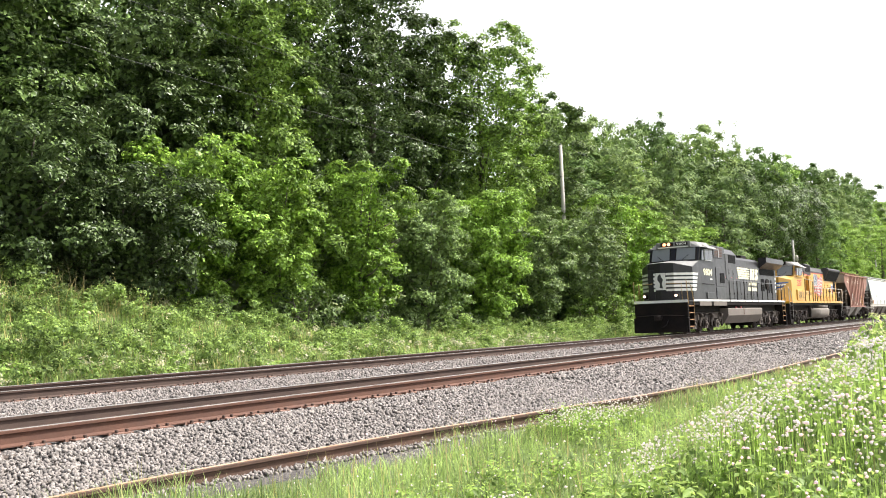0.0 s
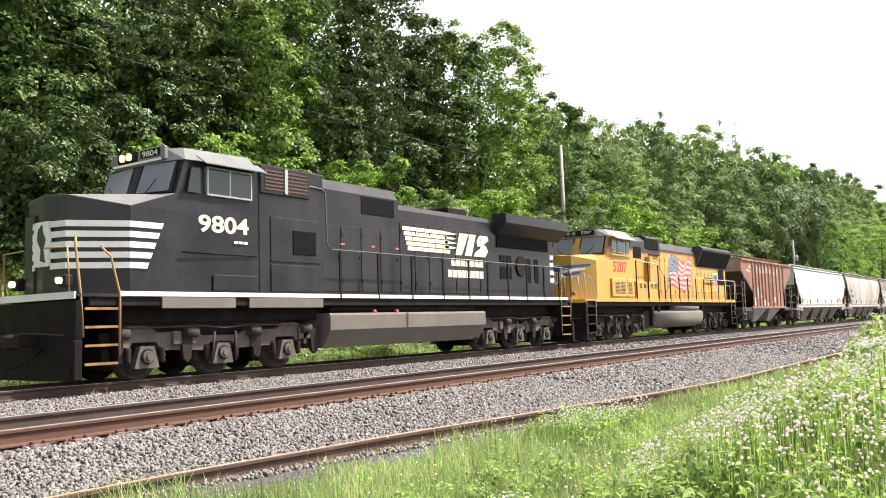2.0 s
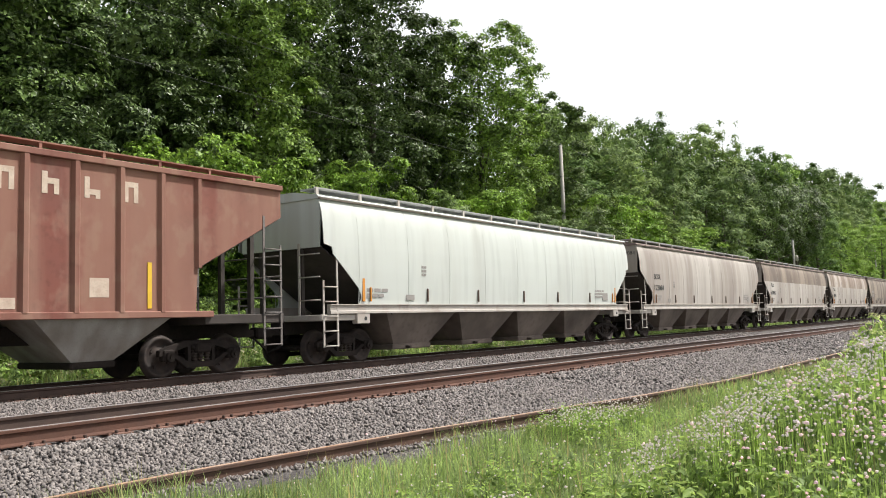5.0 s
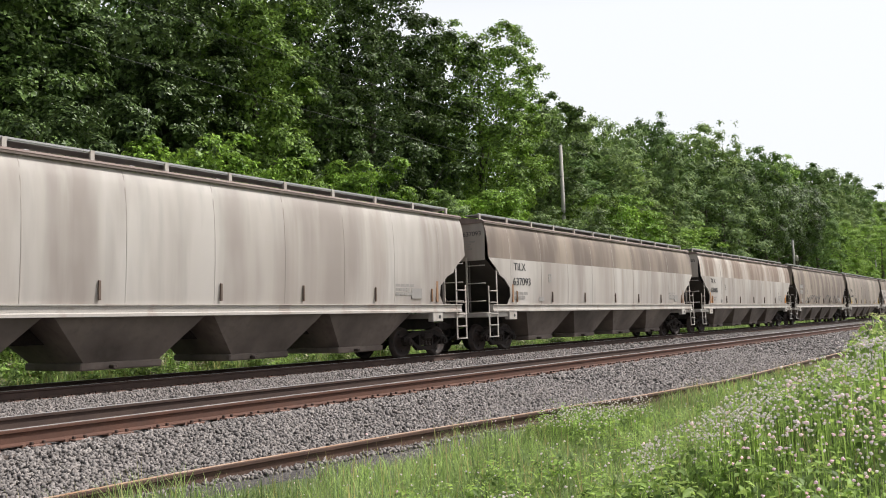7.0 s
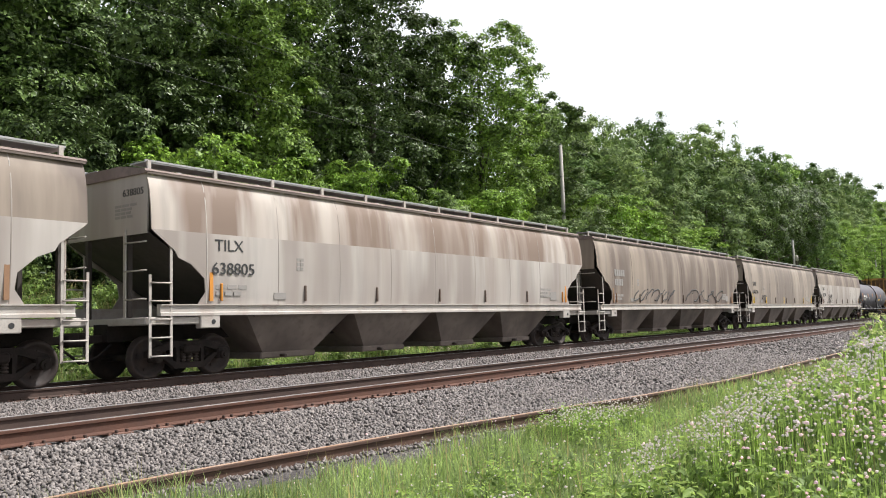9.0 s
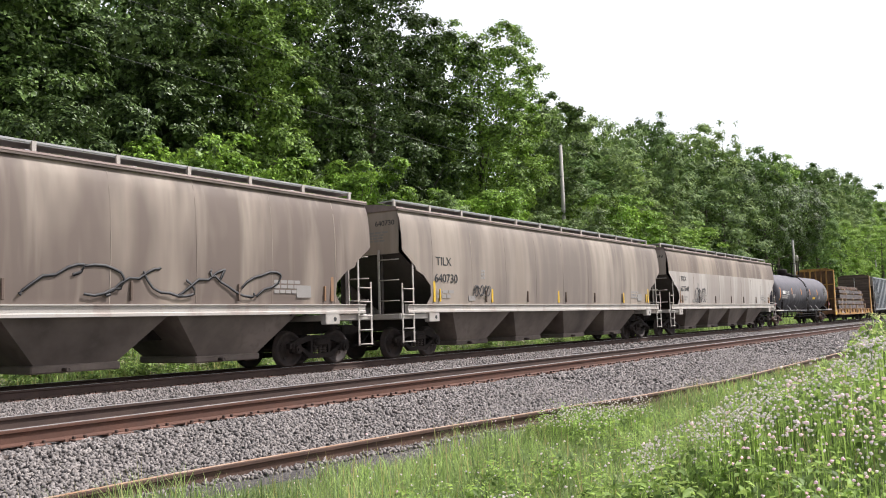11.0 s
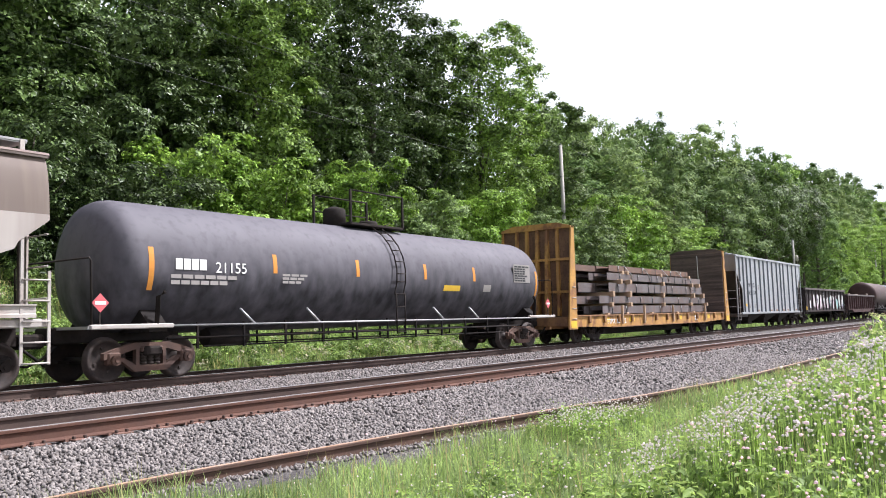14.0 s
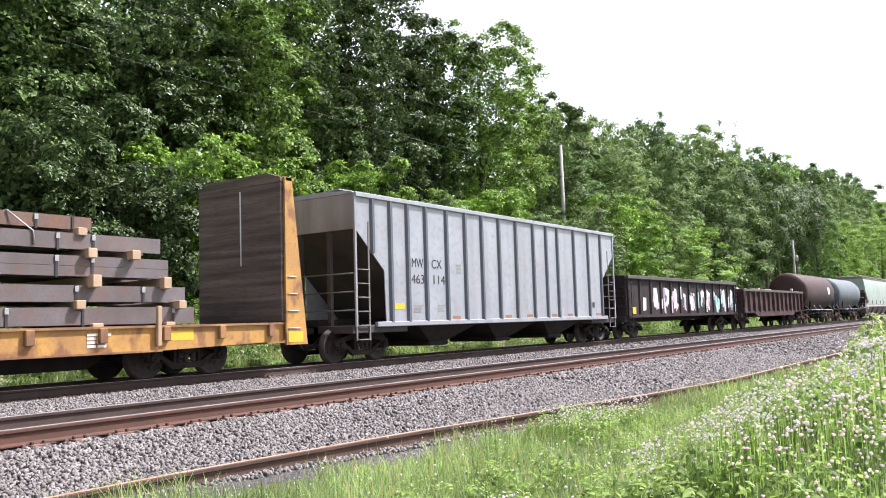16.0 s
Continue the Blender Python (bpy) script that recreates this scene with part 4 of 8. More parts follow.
ROOF_GREY = mat("dusty_roof_grey", (0.21, 0.205, 0.20), 0.75, second=(0.17, 0.165, 0.16), scale=1.8, amount=0.6)
RED = mat("red_paint", (0.55, 0.05, 0.035), 0.5, second=(0.42, 0.08, 0.06), amount=0.5)
BLUE = mat("blue_paint", (0.04, 0.10, 0.30), 0.5, amount=0.3)
FLAG_BLUE = mat("flag_blue", (0.075, 0.10, 0.15), 0.55, second=(0.25, 0.27, 0.32), amount=0.5, scale=6)
FLAG_WHITE = mat("flag_white", (0.50, 0.48, 0.47), 0.55, second=(0.33, 0.30, 0.30), scale=3, amount=0.7)
FLAG_RED = mat("flag_red", (0.46, 0.085, 0.075), 0.5, second=(0.30, 0.09, 0.09), scale=3, amount=0.6)
TANK_GREY = mat("fuel_tank_dust", (0.165, 0.142, 0.122), 0.8, second=(0.10, 0.085, 0.075), scale=1.2, amount=0.6, streak=(0.13, 0.105, 0.09), streak_amount=0.5)
GRIME = mat("running_gear_grime", (0.018, 0.0145, 0.013), 0.85, second=(0.036, 0.027, 0.023), scale=3, amount=0.8, grain=24, bump=0.3, gloss=0.2)
DUST = mat("dusty_casting", (0.040, 0.031, 0.026), 0.85, second=(0.070, 0.054, 0.046), scale=3.5, amount=0.8, grain=24, bump=0.3, gloss=0.3)
PALE_DUST = mat("pale_dusty_casting", (0.125, 0.105, 0.09), 0.85, second=(0.065, 0.053, 0.046), scale=2.2, amount=0.85, grain=20, bump=0.3)
WHEEL = mat("wheel_steel", (0.024, 0.018, 0.016), 0.75, 0.05, second=(0.065, 0.043, 0.033), scale=5, amount=0.7)
MESH_DARK = mat("radiator_mesh", (0.006, 0.006, 0.007), 0.8, gloss=0.1, amount=0.3, grain=80, bump=0.5)
GALV = mat("galvanised_steel", (0.42, 0.42, 0.42), 0.5, 0.5, second=(0.30, 0.29, 0.28), amount=0.5)
DULL_STEEL = mat("dull_ladder_steel", (0.19, 0.175, 0.165), 0.65, 0.2, second=(0.11, 0.09, 0.08), amount=0.6)
HANDRAIL_WHITE = mat("handrail_white", (0.50, 0.49, 0.47), 0.5, amount=0.3)
HANDRAIL_DARK = mat("handrail_dark", (0.10, 0.10, 0.105), 0.45, amount=0.4)
HANDRAIL_YELLOW = mat("handrail_ochre", (0.38, 0.25, 0.10), 0.5, amount=0.4)
HOPPER_GREY = mat("hopper_grey", (0.50, 0.465, 0.43), 0.66, second=(0.38, 0.335, 0.295), scale=0.33, amount=0.6, grain=3, bump=0.02, stretch=(1, 1, 0.10), streak=(0.26, 0.205, 0.17), streak_amount=0.55, vary=True, broad=(0.30, 0.26, 0.232))
HOPPER_TAN = mat("hopper_tan_dust", (0.37, 0.31, 0.25), 0.7, second=(0.25, 0.195, 0.15), scale=0.33, amount=0.8, grain=3, bump=0.02, stretch=(1, 1, 0.10), streak=(0.15, 0.11, 0.09), streak_amount=0.6, vary=True, broad=(0.15, 0.115, 0.095))
HOPPER_DUN = mat("hopper_dun", (0.385, 0.325, 0.268), 0.68, second=(0.28, 0.228, 0.185), scale=0.33, amount=0.7, grain=3, bump=0.02, stretch=(1, 1, 0.10), streak=(0.19, 0.15, 0.12), streak_amount=0.5, vary=True, broad=(0.19, 0.155, 0.132))
HOPPER_WHITE = mat("hopper_white", (0.58, 0.615, 0.58), 0.55, second=(0.50, 0.52, 0.49), scale=0.5, amount=0.4, grain=3, bump=0.02, stretch=(1, 1, 0.10), streak=(0.38, 0.37, 0.33), streak_amount=0.4, vary=True)
HOPPER_DIRTY = mat("hopper_underbody", (0.20, 0.163, 0.14), 0.85, second=(0.055, 0.043, 0.036), scale=0.7, amount=0.85, grain=6, bump=0.1, vary=True)
# grimy hopper ends, colour darkened further for shade in the end recess
END_SHADE_GRIME = mat("hopper_end_shade_grime", (0.06, 0.049, 0.043), 0.85, second=(0.028, 0.022, 0.019), scale=0.9, amount=0.8, grain=6, bump=0.1, vary=True)
HOPPER_STAINED = mat("hopper_stained", (0.56, 0.51, 0.46), 0.68, second=(0.27, 0.20, 0.155), scale=0.33, amount=0.8, grain=3, bump=0.02, stretch=(1, 1, 0.10), streak=(0.22, 0.155, 0.12), streak_amount=0.5, vary=True, broad=(0.21, 0.15, 0.115))
SILL = mat("hopper_sill", (0.47, 0.435, 0.395), 0.6, second=(0.37, 0.33, 0.29), scale=1.2, amount=0.6, rust=(0.2, 0.1, 0.06), rust_amount=0.25)
OXIDE = mat("oxide_red", (0.205, 0.064, 0.045), 0.75, second=(0.135, 0.05, 0.038), scale=0.9, amount=0.7, grain=7, bump=0.06, streak=(0.34, 0.22, 0.16), streak_amount=0.42, rust=(0.32, 0.21, 0.15), rust_amount=0.25, broad=(0.25, 0.12, 0.085))
GREY_OLD = mat("old_grey_paint", (0.40, 0.385, 0.365), 0.75, second=(0.22, 0.19, 0.165), scale=0.9, amount=0.7, streak=(0.15, 0.12, 0.10), streak_amount=0.6)
SILVER = mat("silver_grey_paint", (0.365, 0.38, 0.40), 0.42, 0.15, second=(0.27, 0.285, 0.31), scale=0.8, amount=0.55, grain=6, bump=0.04, streak=(0.2, 0.185, 0.175), streak_amount=0.4, rust=(0.33, 0.24, 0.22), rust_amount=0.12)
# tanks: shaded lower half put into the colour; black one's top also dusty
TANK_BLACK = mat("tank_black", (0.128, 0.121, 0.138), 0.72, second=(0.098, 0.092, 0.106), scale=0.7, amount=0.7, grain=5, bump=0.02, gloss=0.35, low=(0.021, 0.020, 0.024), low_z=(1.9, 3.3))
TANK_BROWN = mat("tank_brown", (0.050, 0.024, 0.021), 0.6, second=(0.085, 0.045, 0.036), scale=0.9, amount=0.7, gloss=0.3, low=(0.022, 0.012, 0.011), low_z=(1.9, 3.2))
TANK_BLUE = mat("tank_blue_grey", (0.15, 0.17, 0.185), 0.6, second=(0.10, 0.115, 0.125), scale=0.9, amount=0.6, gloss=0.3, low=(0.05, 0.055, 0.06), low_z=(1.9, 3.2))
END_BRACKET = mat("rusty_bracket", (0.15, 0.105, 0.08), 0.8, amount=0.6)
FADED_ORANGE = mat("faded_orange_stripe", (0.30, 0.165, 0.085), 0.7, second=(0.22, 0.13, 0.08), amount=0.6)
ORANGE = mat("orange_stripe", (0.62, 0.25, 0.03), 0.6, amount=0.3)
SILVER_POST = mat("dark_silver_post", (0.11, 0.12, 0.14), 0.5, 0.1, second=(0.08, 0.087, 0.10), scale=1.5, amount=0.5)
ROOF_RUST = mat("dusty_rust_roof", (0.24, 0.185, 0.165), 0.8, second=(0.15, 0.105, 0.09), scale=0.8, amount=0.8, grain=8, bump=0.05, vary=True)
SAFETY_YELLOW = mat("safety_yellow", (0.72, 0.46, 0.03), 0.6, amount=0.3)
FLAT_YELLOW = mat("weathered_yellow", (0.50, 0.27, 0.06), 0.7, second=(0.30, 0.15, 0.06), scale=1.3, amount=0.8, grain=14, rust=(0.15, 0.06, 0.035), rust_amount=0.7)
FLAT_RUST = mat("rusted_yellow", (0.36, 0.19, 0.07), 0.8, second=(0.17, 0.085, 0.05), scale=1.1, amount=0.9, grain=14, rust=(0.12, 0.055, 0.035), rust_amount=0.6)
BULKHEAD_RUST = mat("bulkhead_rust", (0.125, 0.068, 0.038), 0.85, second=(0.21, 0.12, 0.06), scale=1.3, amount=0.8, grain=14, rust=(0.075, 0.038, 0.026), rust_amount=0.5)
PLANK = mat("weathered_plank", (0.058, 0.042, 0.036), 0.9, second=(0.19, 0.135, 0.11), scale=1.1, amount=0.95, grain=12, bump=0.4, stretch=(1, 0.25, 5))
DUNNAGE = mat("new_lumber", (0.47, 0.33, 0.21), 0.8, second=(0.34, 0.22, 0.14), amount=0.5)
BEAM = mat("mill_scale_steel", (0.165, 0.145, 0.145), 0.62, 0.25, second=(0.10, 0.07, 0.06), scale=1.2, amount=0.7, grain=20, rust=(0.17, 0.09, 0.055), rust_amount=0.35)
BEAM_RUSTY = mat("rusted_beam", (0.17, 0.105, 0.078), 0.75, 0.1, second=(0.12, 0.075, 0.06), scale=1.2, amount=0.7, grain=20, rust=(0.22, 0.11, 0.06), rust_amount=0.5)
GONDOLA = mat("gondola_grime", (0.020, 0.0155, 0.0155), 0.8, second=(0.050, 0.040, 0.038), scale=0.9, amount=0.8, grain=8, bump=0.1, rust=(0.06, 0.032, 0.026), rust_amount=0.4, gloss=0.25)
GONDOLA_RED = mat("gondola_rust", (0.052, 0.025, 0.024), 0.85, second=(0.10, 0.066, 0.06), scale=0.9, amount=0.8, grain=8, rust=(0.035, 0.017, 0.016), rust_amount=0.5, gloss=0.25)
SPRAY = [mat("spray_paint_" + nm, c, 0.6, amount=0.3, bump=0) for nm, c in (("white", (0.62, 0.62, 0.6)), ("aqua", (0.30, 0.52, 0.50)), ("pink", (0.55, 0.42, 0.48)), ("violet", (0.25, 0.22, 0.32)), ("charcoal", (0.05, 0.05, 0.055)))]
CHORD_DUST = mat("dusty_top_chord", (0.10, 0.082, 0.078), 0.85, second=(0.05, 0.038, 0.036), scale=1.2, amount=0.8)
PALE_GREEN = mat("pale_green_paint", (0.36, 0.425, 0.37), 0.6, second=(0.28, 0.33, 0.28), scale=0.5, amount=0.5, streak=(0.25, 0.25, 0.21), streak_amount=0.4)
SCRAP = mat("scrap_load", (0.33, 0.22, 0.18), 0.9, second=(0.6, 0.55, 0.5), scale=8, amount=0.8)
PANE = glass_mat("cab_glass", (0.035, 0.045, 0.05))
PANE_LIGHT = glass_mat("windscreen_glass", (0.22, 0.23, 0.24), 0.1)
HEADLIGHT = glow_mat("headlight_glow", (1.0, 0.45, 0.18), 1.8)
DITCHLIGHT = glow_mat("ditch_light_glow", (1.0, 0.70, 0.55), 2.0)
REFLECTOR = mat("red_reflector", (0.6, 0.12, 0.13), 0.4, amount=0.1)


# ---- train: shared parts ----
def text_mesh(body, size, material, width=None, thick=0.003, shear=0.0, bold=0.0):
    cu = bpy.data.curves.new("lettering", "FONT")
    cu.body, cu.size, cu.extrude, cu.shear = body, size, thick, shear
    cu.offset = bold * size
    ob = bpy.data.objects.new("lettering", cu)
    scene.collection.objects.link(ob)
    dg = bpy.context.evaluated_depsgraph_get()
    me = bpy.data.meshes.new_from_object(ob.evaluated_get(dg))
    bpy.data.objects.remove(ob)
    bpy.data.curves.remove(cu)
    me.materials.clear()
    me.materials.append(material)
    if width:
        xs = [v.co.x for v in me.vertices]
        k = width / (max(xs) - min(xs))
        me.transform(Matrix.Diagonal((k, 1, 1, 1)))
    return me


def lettering(parent, body, x, y, z, height, material, width=None, label="", shear=0.0, turn=(90, 0, 0)):
    """Raised lettering; height is that of the capitals."""
    ob = part("lettering", text_mesh(body, height / 0.70, material, width, shear=shear, bold=0.022 if "road number" in label else 0.0), None, parent, label)
    ob.matrix_basis = pose(x, y, z, *turn)
    return ob


def bars(parent, x, y, z, width, height, material, lines=1, name="stencil_bar", gap=0.45, broken=0):
    """Writing too small to read: plain bars of its size."""
    s = Shape()
    step = height / (lines + gap * (lines - 1))
    rnd = random.Random(int(x * 100) + lines)
    for i in range(lines):
        z1 = z + height - i * step * (1 + gap)
        cuts = broken or 2
        w = width * (1 if i == 0 else rnd.uniform(0.7, 1.0)) / cuts
        for k in range(cuts):
            s.box(x + k * w, x + (k + 0.86) * w, y - 0.004, y, z1 - step, z1)
    return tagged(part(name, s, material, parent), kind="stuff")


def wheelset_mesh(r, half=0.74):
    s = Shape()
    for d in (-1, 1):
        y = d * half
        s.turned([(y - d * 0.07, 0.10), (y - d * 0.07, r * 0.82), (y - d * 0.085, r * 0.84), (y - d * 0.085, r + 0.028), (y - d * 0.055, r + 0.028), (y - d * 0.045, r), (y + d * 0.055, r - 0.006),
                  (y + d * 0.055, r * 0.84), (y + d * 0.01, r * 0.78), (y - d * 0.02, r * 0.5), (y + d * 0.03, r * 0.28), (y + d * 0.09, r * 0.24), (y + d * 0.09, 0.06)], 28, axis="y")
    s.turned([(-1.0, 0.075), (1.0, 0.075)], 10, axis="y")
    # lightening marks let the turning be seen
    for k in range(4):
        a = k * math.pi / 2
        for d in (-1, 1):
            s.box(math.cos(a) * r * 0.55 - 0.03, math.cos(a) * r * 0.55 + 0.03, d * (half + 0.005) - 0.012, d * (half + 0.005) + 0.012, math.sin(a) * r * 0.55 - 0.03, math.sin(a) * r * 0.55 + 0.03)
    return s.mesh("wheelset", WHEEL)


WHEELS = {}
ROLLING = []


def wheelset(parent, x, r):
    if r not in WHEELS:
        WHEELS[r] = wheelset_mesh(r)
    w = part("wheelset", WHEELS[r], None, parent)
    w.location = (x, 0, r)
    ROLLING.append((w, x, r))
    return w


def side_frame_mesh(y):
    s = Shape()
    a, b = y - 0.06, y + 0.06
    s.prism([(-1.12, 0.47), (-1.12, 0.60), (-0.95, 0.66), (-0.45, 0.80), (0.45, 0.80), (0.95, 0.66), (1.12, 0.60), (1.12, 0.47), (0.98, 0.50), (0.42, 0.66), (-0.42, 0.66), (-0.98, 0.50)], a, b, "y")
    s.prism([(-0.80, 0.50), (-0.66, 0.50), (-0.36, 0.33), (0.36, 0.33), (0.66, 0.50), (0.80, 0.50), (0.40, 0.20), (-0.40, 0.20)], a, b, "y")
    for x in (-0.37, 0.29):
        s.box(x, x + 0.08, a, b, 0.3, 0.7)
    for x in (-0.889, 0.889):
        s.box(x - 0.15, x + 0.15, a - 0.03, b + 0.03, 0.36, 0.62, 0.03)
        s.disc((x, y + math.copysign(0.12, y), 0.457), 0.105, 0.10, seg=14)
        s.disc((x, y + math.copysign(0.18, y), 0.457), 0.05, 0.04, seg=10)
    s.box(-0.28, 0.28, a - 0.05, b + 0.05, 0.60, 0.72, 0.03)
    return s


def spring_mesh(y):
    s = Shape()
    for dx in (-0.17, 0.0, 0.17):
        for i in range(4):
            s.disc((dx, y, 0.37 + i * 0.065), 0.075, 0.035, "z", 10)
        s.disc((dx, y, 0.47), 0.05, 0.26, "z", 8)
    return s


TRUCK = {}


def freight_truck(parent, x, frame_mat=None):
    frame_mat = frame_mat or GRIME
    key = frame_mat.name
    if key not in TRUCK:
        TRUCK[key] = (Shape().box(-0.22, 0.22, -1.15, 1.15, 0.52, 0.72, 0.04).box(-0.35, 0.35, -0.4, 0.4, 0.66, 0.80, 0.04).box(-1.25, 1.25, -0.5, -0.42, 0.40, 0.46).box(-1.25, 1.25, 0.42, 0.5, 0.40, 0.46).mesh("truck", GRIME),
                      side_frame_mesh(-0.99).mesh("side_frame", frame_mat), side_frame_mesh(0.99).mesh("side_frame", frame_mat),
                      spring_mesh(-1.0).mesh("spring_pack", DUST), spring_mesh(1.0).mesh("spring_pack", DUST))
    m = TRUCK[key]
    t = part("truck", m[0], None, parent, at=(x, 0, 0))
    for nm, q in (("side_frame", m[1]), ("side_frame", m[2]), ("spring_pack", m[3]), ("spring_pack", m[4])):
        tagged(part(nm, q, None, t), kind="stuff" if nm == "spring_pack" else "")
    for dx in (-0.889, 0.889):
        wheelset(t, dx, 0.457)
    return t


def loco_truck(parent, x, spacing, style):
    """A three-axle locomotive truck: frame, journal housings, springs and dampers."""
    s = Shape()
    for y in (-1.02, 1.02):
        a, b = y - 0.07, y + 0.07
        e = spacing + 0.62
        s.prism([(-e - 0.25, 0.72), (-e - 0.25, 0.98), (-e + 0.1, 1.02), (-e + 0.2, 1.14), (-spacing + 0.1, 1.14), (-spacing + 0.3, 1.0), (-0.75, 1.0), (-0.5, 0.90), (0.5, 0.90), (0.75, 1.0), (spacing - 0.3, 1.0), (spacing - 0.1, 1.14), (e - 0.2, 1.14), (e - 0.1, 1.02), (e + 0.25, 0.98), (e + 0.25, 0.72), (spacing + 0.36, 0.70), (spacing + 0.3, 0.80), (spacing - 0.3, 0.80), (spacing - 0.4, 0.62), (0.5, 0.58), (0.3, 0.76), (-0.3, 0.76), (-0.5, 0.58), (-spacing + 0.4, 0.62), (-spacing + 0.3, 0.80), (-spacing - 0.3, 0.80), (-spacing - 0.36, 0.70)], a, b, "y")
    cast = PALE_DUST if style == "ge" else DUST
    t = part("truck", s, PALE_DUST if style == "ge" else GRIME, parent, at=(x, 0, 0))
    if style == "ge":
        for y in (-1.12, 1.12):
            for ax in (-spacing / 2 - 0.05, spacing + 0.72):
                b = part("frame_block", Shape().box(ax - 0.30, ax + 0.30, y - 0.05, y + 0.05, 0.72, 1.02, 0.02), cast, t)
                part("block_hole", Shape().disc((ax, y + math.copysign(0.052, y), 0.88), 0.06, 0.012, seg=12), BLACK_MATT, b)
    for y in (-1.10, 1.10):
        d = math.copysign(1, y)
        for ax in (-spacing, 0, spacing):
            h = Shape().prism([(ax - 0.30, 0.26), (ax + 0.30, 0.26), (ax + 0.26, 0.42), (ax + 0.17, 0.72), (ax - 0.17, 0.72), (ax - 0.26, 0.42)], y - 0.08, y + 0.08, "y")
            h.disc((ax, y + d * 0.10, 0.50), 0.13, 0.08, seg=16)
            h.disc((ax, y + d * 0.15, 0.50), 0.07, 0.06, seg=12)
            j = part("journal_box", h, cast, t)
            part("journal_ring", Shape().disc((ax, y + d * 0.088, 0.50), 0.165, 0.02, seg=18), BLACK_MATT, j)
        for ax in (-spacing - 0.42, -spacing + 0.42, -0.42, 0.42, spacing - 0.42, spacing + 0.42):
            sp = Shape()
            sp.turned([(0.36, 0.05), (0.40, 0.08), (0.46, 0.06), (0.52, 0.08), (0.58, 0.06), (0.64, 0.08), (0.70, 0.05)], 10, (ax, y, 0), "z")
            part("coil_spring", sp, GRIME, t)
        for ax in (-spacing - 0.62, -spacing / 2 + 0.1, spacing / 2 - 0.1, spacing + 0.62):
            cyl = Shape()
            cyl.tube([(ax - 0.16, y + d * 0.08, 0.98), (ax + 0.16, y + d * 0.08, 0.98)], 0.115, 12)
            cyl.box(ax - 0.05, ax + 0.05, y + d * 0.02 - 0.05, y + d * 0.02 + 0.05, 0.6, 0.95)
            part("brake_cylinder", cyl, DUST, t)
        pipe = Shape().tube([(-spacing - 0.5, y + d * 0.1, 1.10), (-0.6, y + d * 0.12, 1.12), (0, y + d * 0.12, 1.06), (0.8, y + d * 0.12, 1.12), (spacing + 0.4, y + d * 0.1, 1.08)], 0.018, 6)
        pipe.tube([(-0.35, y + d * 0.10, 0.30), (-0.30, y + d * 0.14, 0.98)], 0.03, 6).tube([(0.35, y + d * 0.10, 0.30), (0.30, y + d * 0.14, 0.98)], 0.03, 6)
        part("brake_rod", pipe, DUST, t)
        shoe = Shape()
        for ax in (-spacing - 0.56, -spacing + 0.56, 0.56, spacing - 0.56, spacing + 0.56):
            shoe.box(ax - 0.05, ax + 0.05, y - 0.36 * d - 0.06, y - 0.36 * d + 0.06, 0.35, 0.75, 0.02)
        part("brake_shoe", shoe, GRIME, t)
    part("bolster", Shape().box(-spacing - 0.45, spacing + 0.45, -0.88, 0.88, 0.92, 1.30, 0.03), BLACK_MATT, t)
    for ax in (-spacing, 0, spacing):
        part("traction_motor", Shape().box(ax - 0.62, ax + 0.62, -0.62, 0.62, 0.22, 0.98, 0.08), BLACK_MATT, t)
        wheelset(t, ax, 0.535)
    for y in (-1.13, 1.13):
        for ax in (-spacing - 0.95, -spacing * 0.5, spacing * 0.5, spacing + 0.95):
            part("hanger", Shape().prism([(ax - 0.16, 1.02), (ax + 0.16, 1.02), (ax + 0.11, 0.42), (ax + 0.02, 0.33), (ax - 0.09, 0.42)], y - 0.05, y + 0.05, "y"), GRIME, t)
    return t


def coupler(parent, x, d):
    """A knuckle coupler and its hose at the end x; d is +1 at the rear."""
    s = Shape().box(min(x, x - d * 0.75), max(x, x - d * 0.75), -0.09, 0.09, 0.80, 0.98, 0.03)
    s.box(min(x - d * 0.28, x + d * 0.04), max(x - d * 0.28, x + d * 0.04), -0.19, 0.16, 0.74, 1.04, 0.05)
    c = part("coupler", s, GRIME, parent)
    part("brake_hose", Shape().tube([(x - d * 0.6, -0.4, 0.78), (x - d * 0.3, -0.42, 0.55), (x - d * 0.05, -0.3, 0.40), (x + d * 0.02, -0.2, 0.42)], 0.028, 6), BLACK_MATT, c)


def ladder(parent, x0, x1, y, z0, z1, material, step=0.38, first=None, name="ladder", r=0.018):
    s = Shape()
    s.box(x0 - r * 1.6, x0 + r * 1.6, y - 0.012, y + 0.012, z0, first or z1)
    s.box(x1 - r * 1.6, x1 + r * 1.6, y - 0.012, y + 0.012, z0, z1)
    n = int((min(z1, first or z1) - z0) / step)
    for i in range(n + 1):
        z = z0 + 0.03 + i * step
        s.tube([(x0, y - 0.03, z), (x1, y - 0.03, z)], r, 5)
    return part(name, s, material, parent)


CARS = []


def vehicle(name, label, category, front, group=""):
    c = thing(name, label, category, group, at=(front, TRACK_FAR, 0))
    CARS.append((c, front))
    return c


# ---- train: freight cars ----
def curve_y(z):
    """Half-width of a covered hopper's rounded side at height z."""
    return float(np.interp(z, [1.5, 1.9, 2.5, 3.1, 3.6, 4.0, 4.2, 4.36], [1.575, 1.605, 1.63, 1.63, 1.605, 1.555, 1.50, 1.42]))


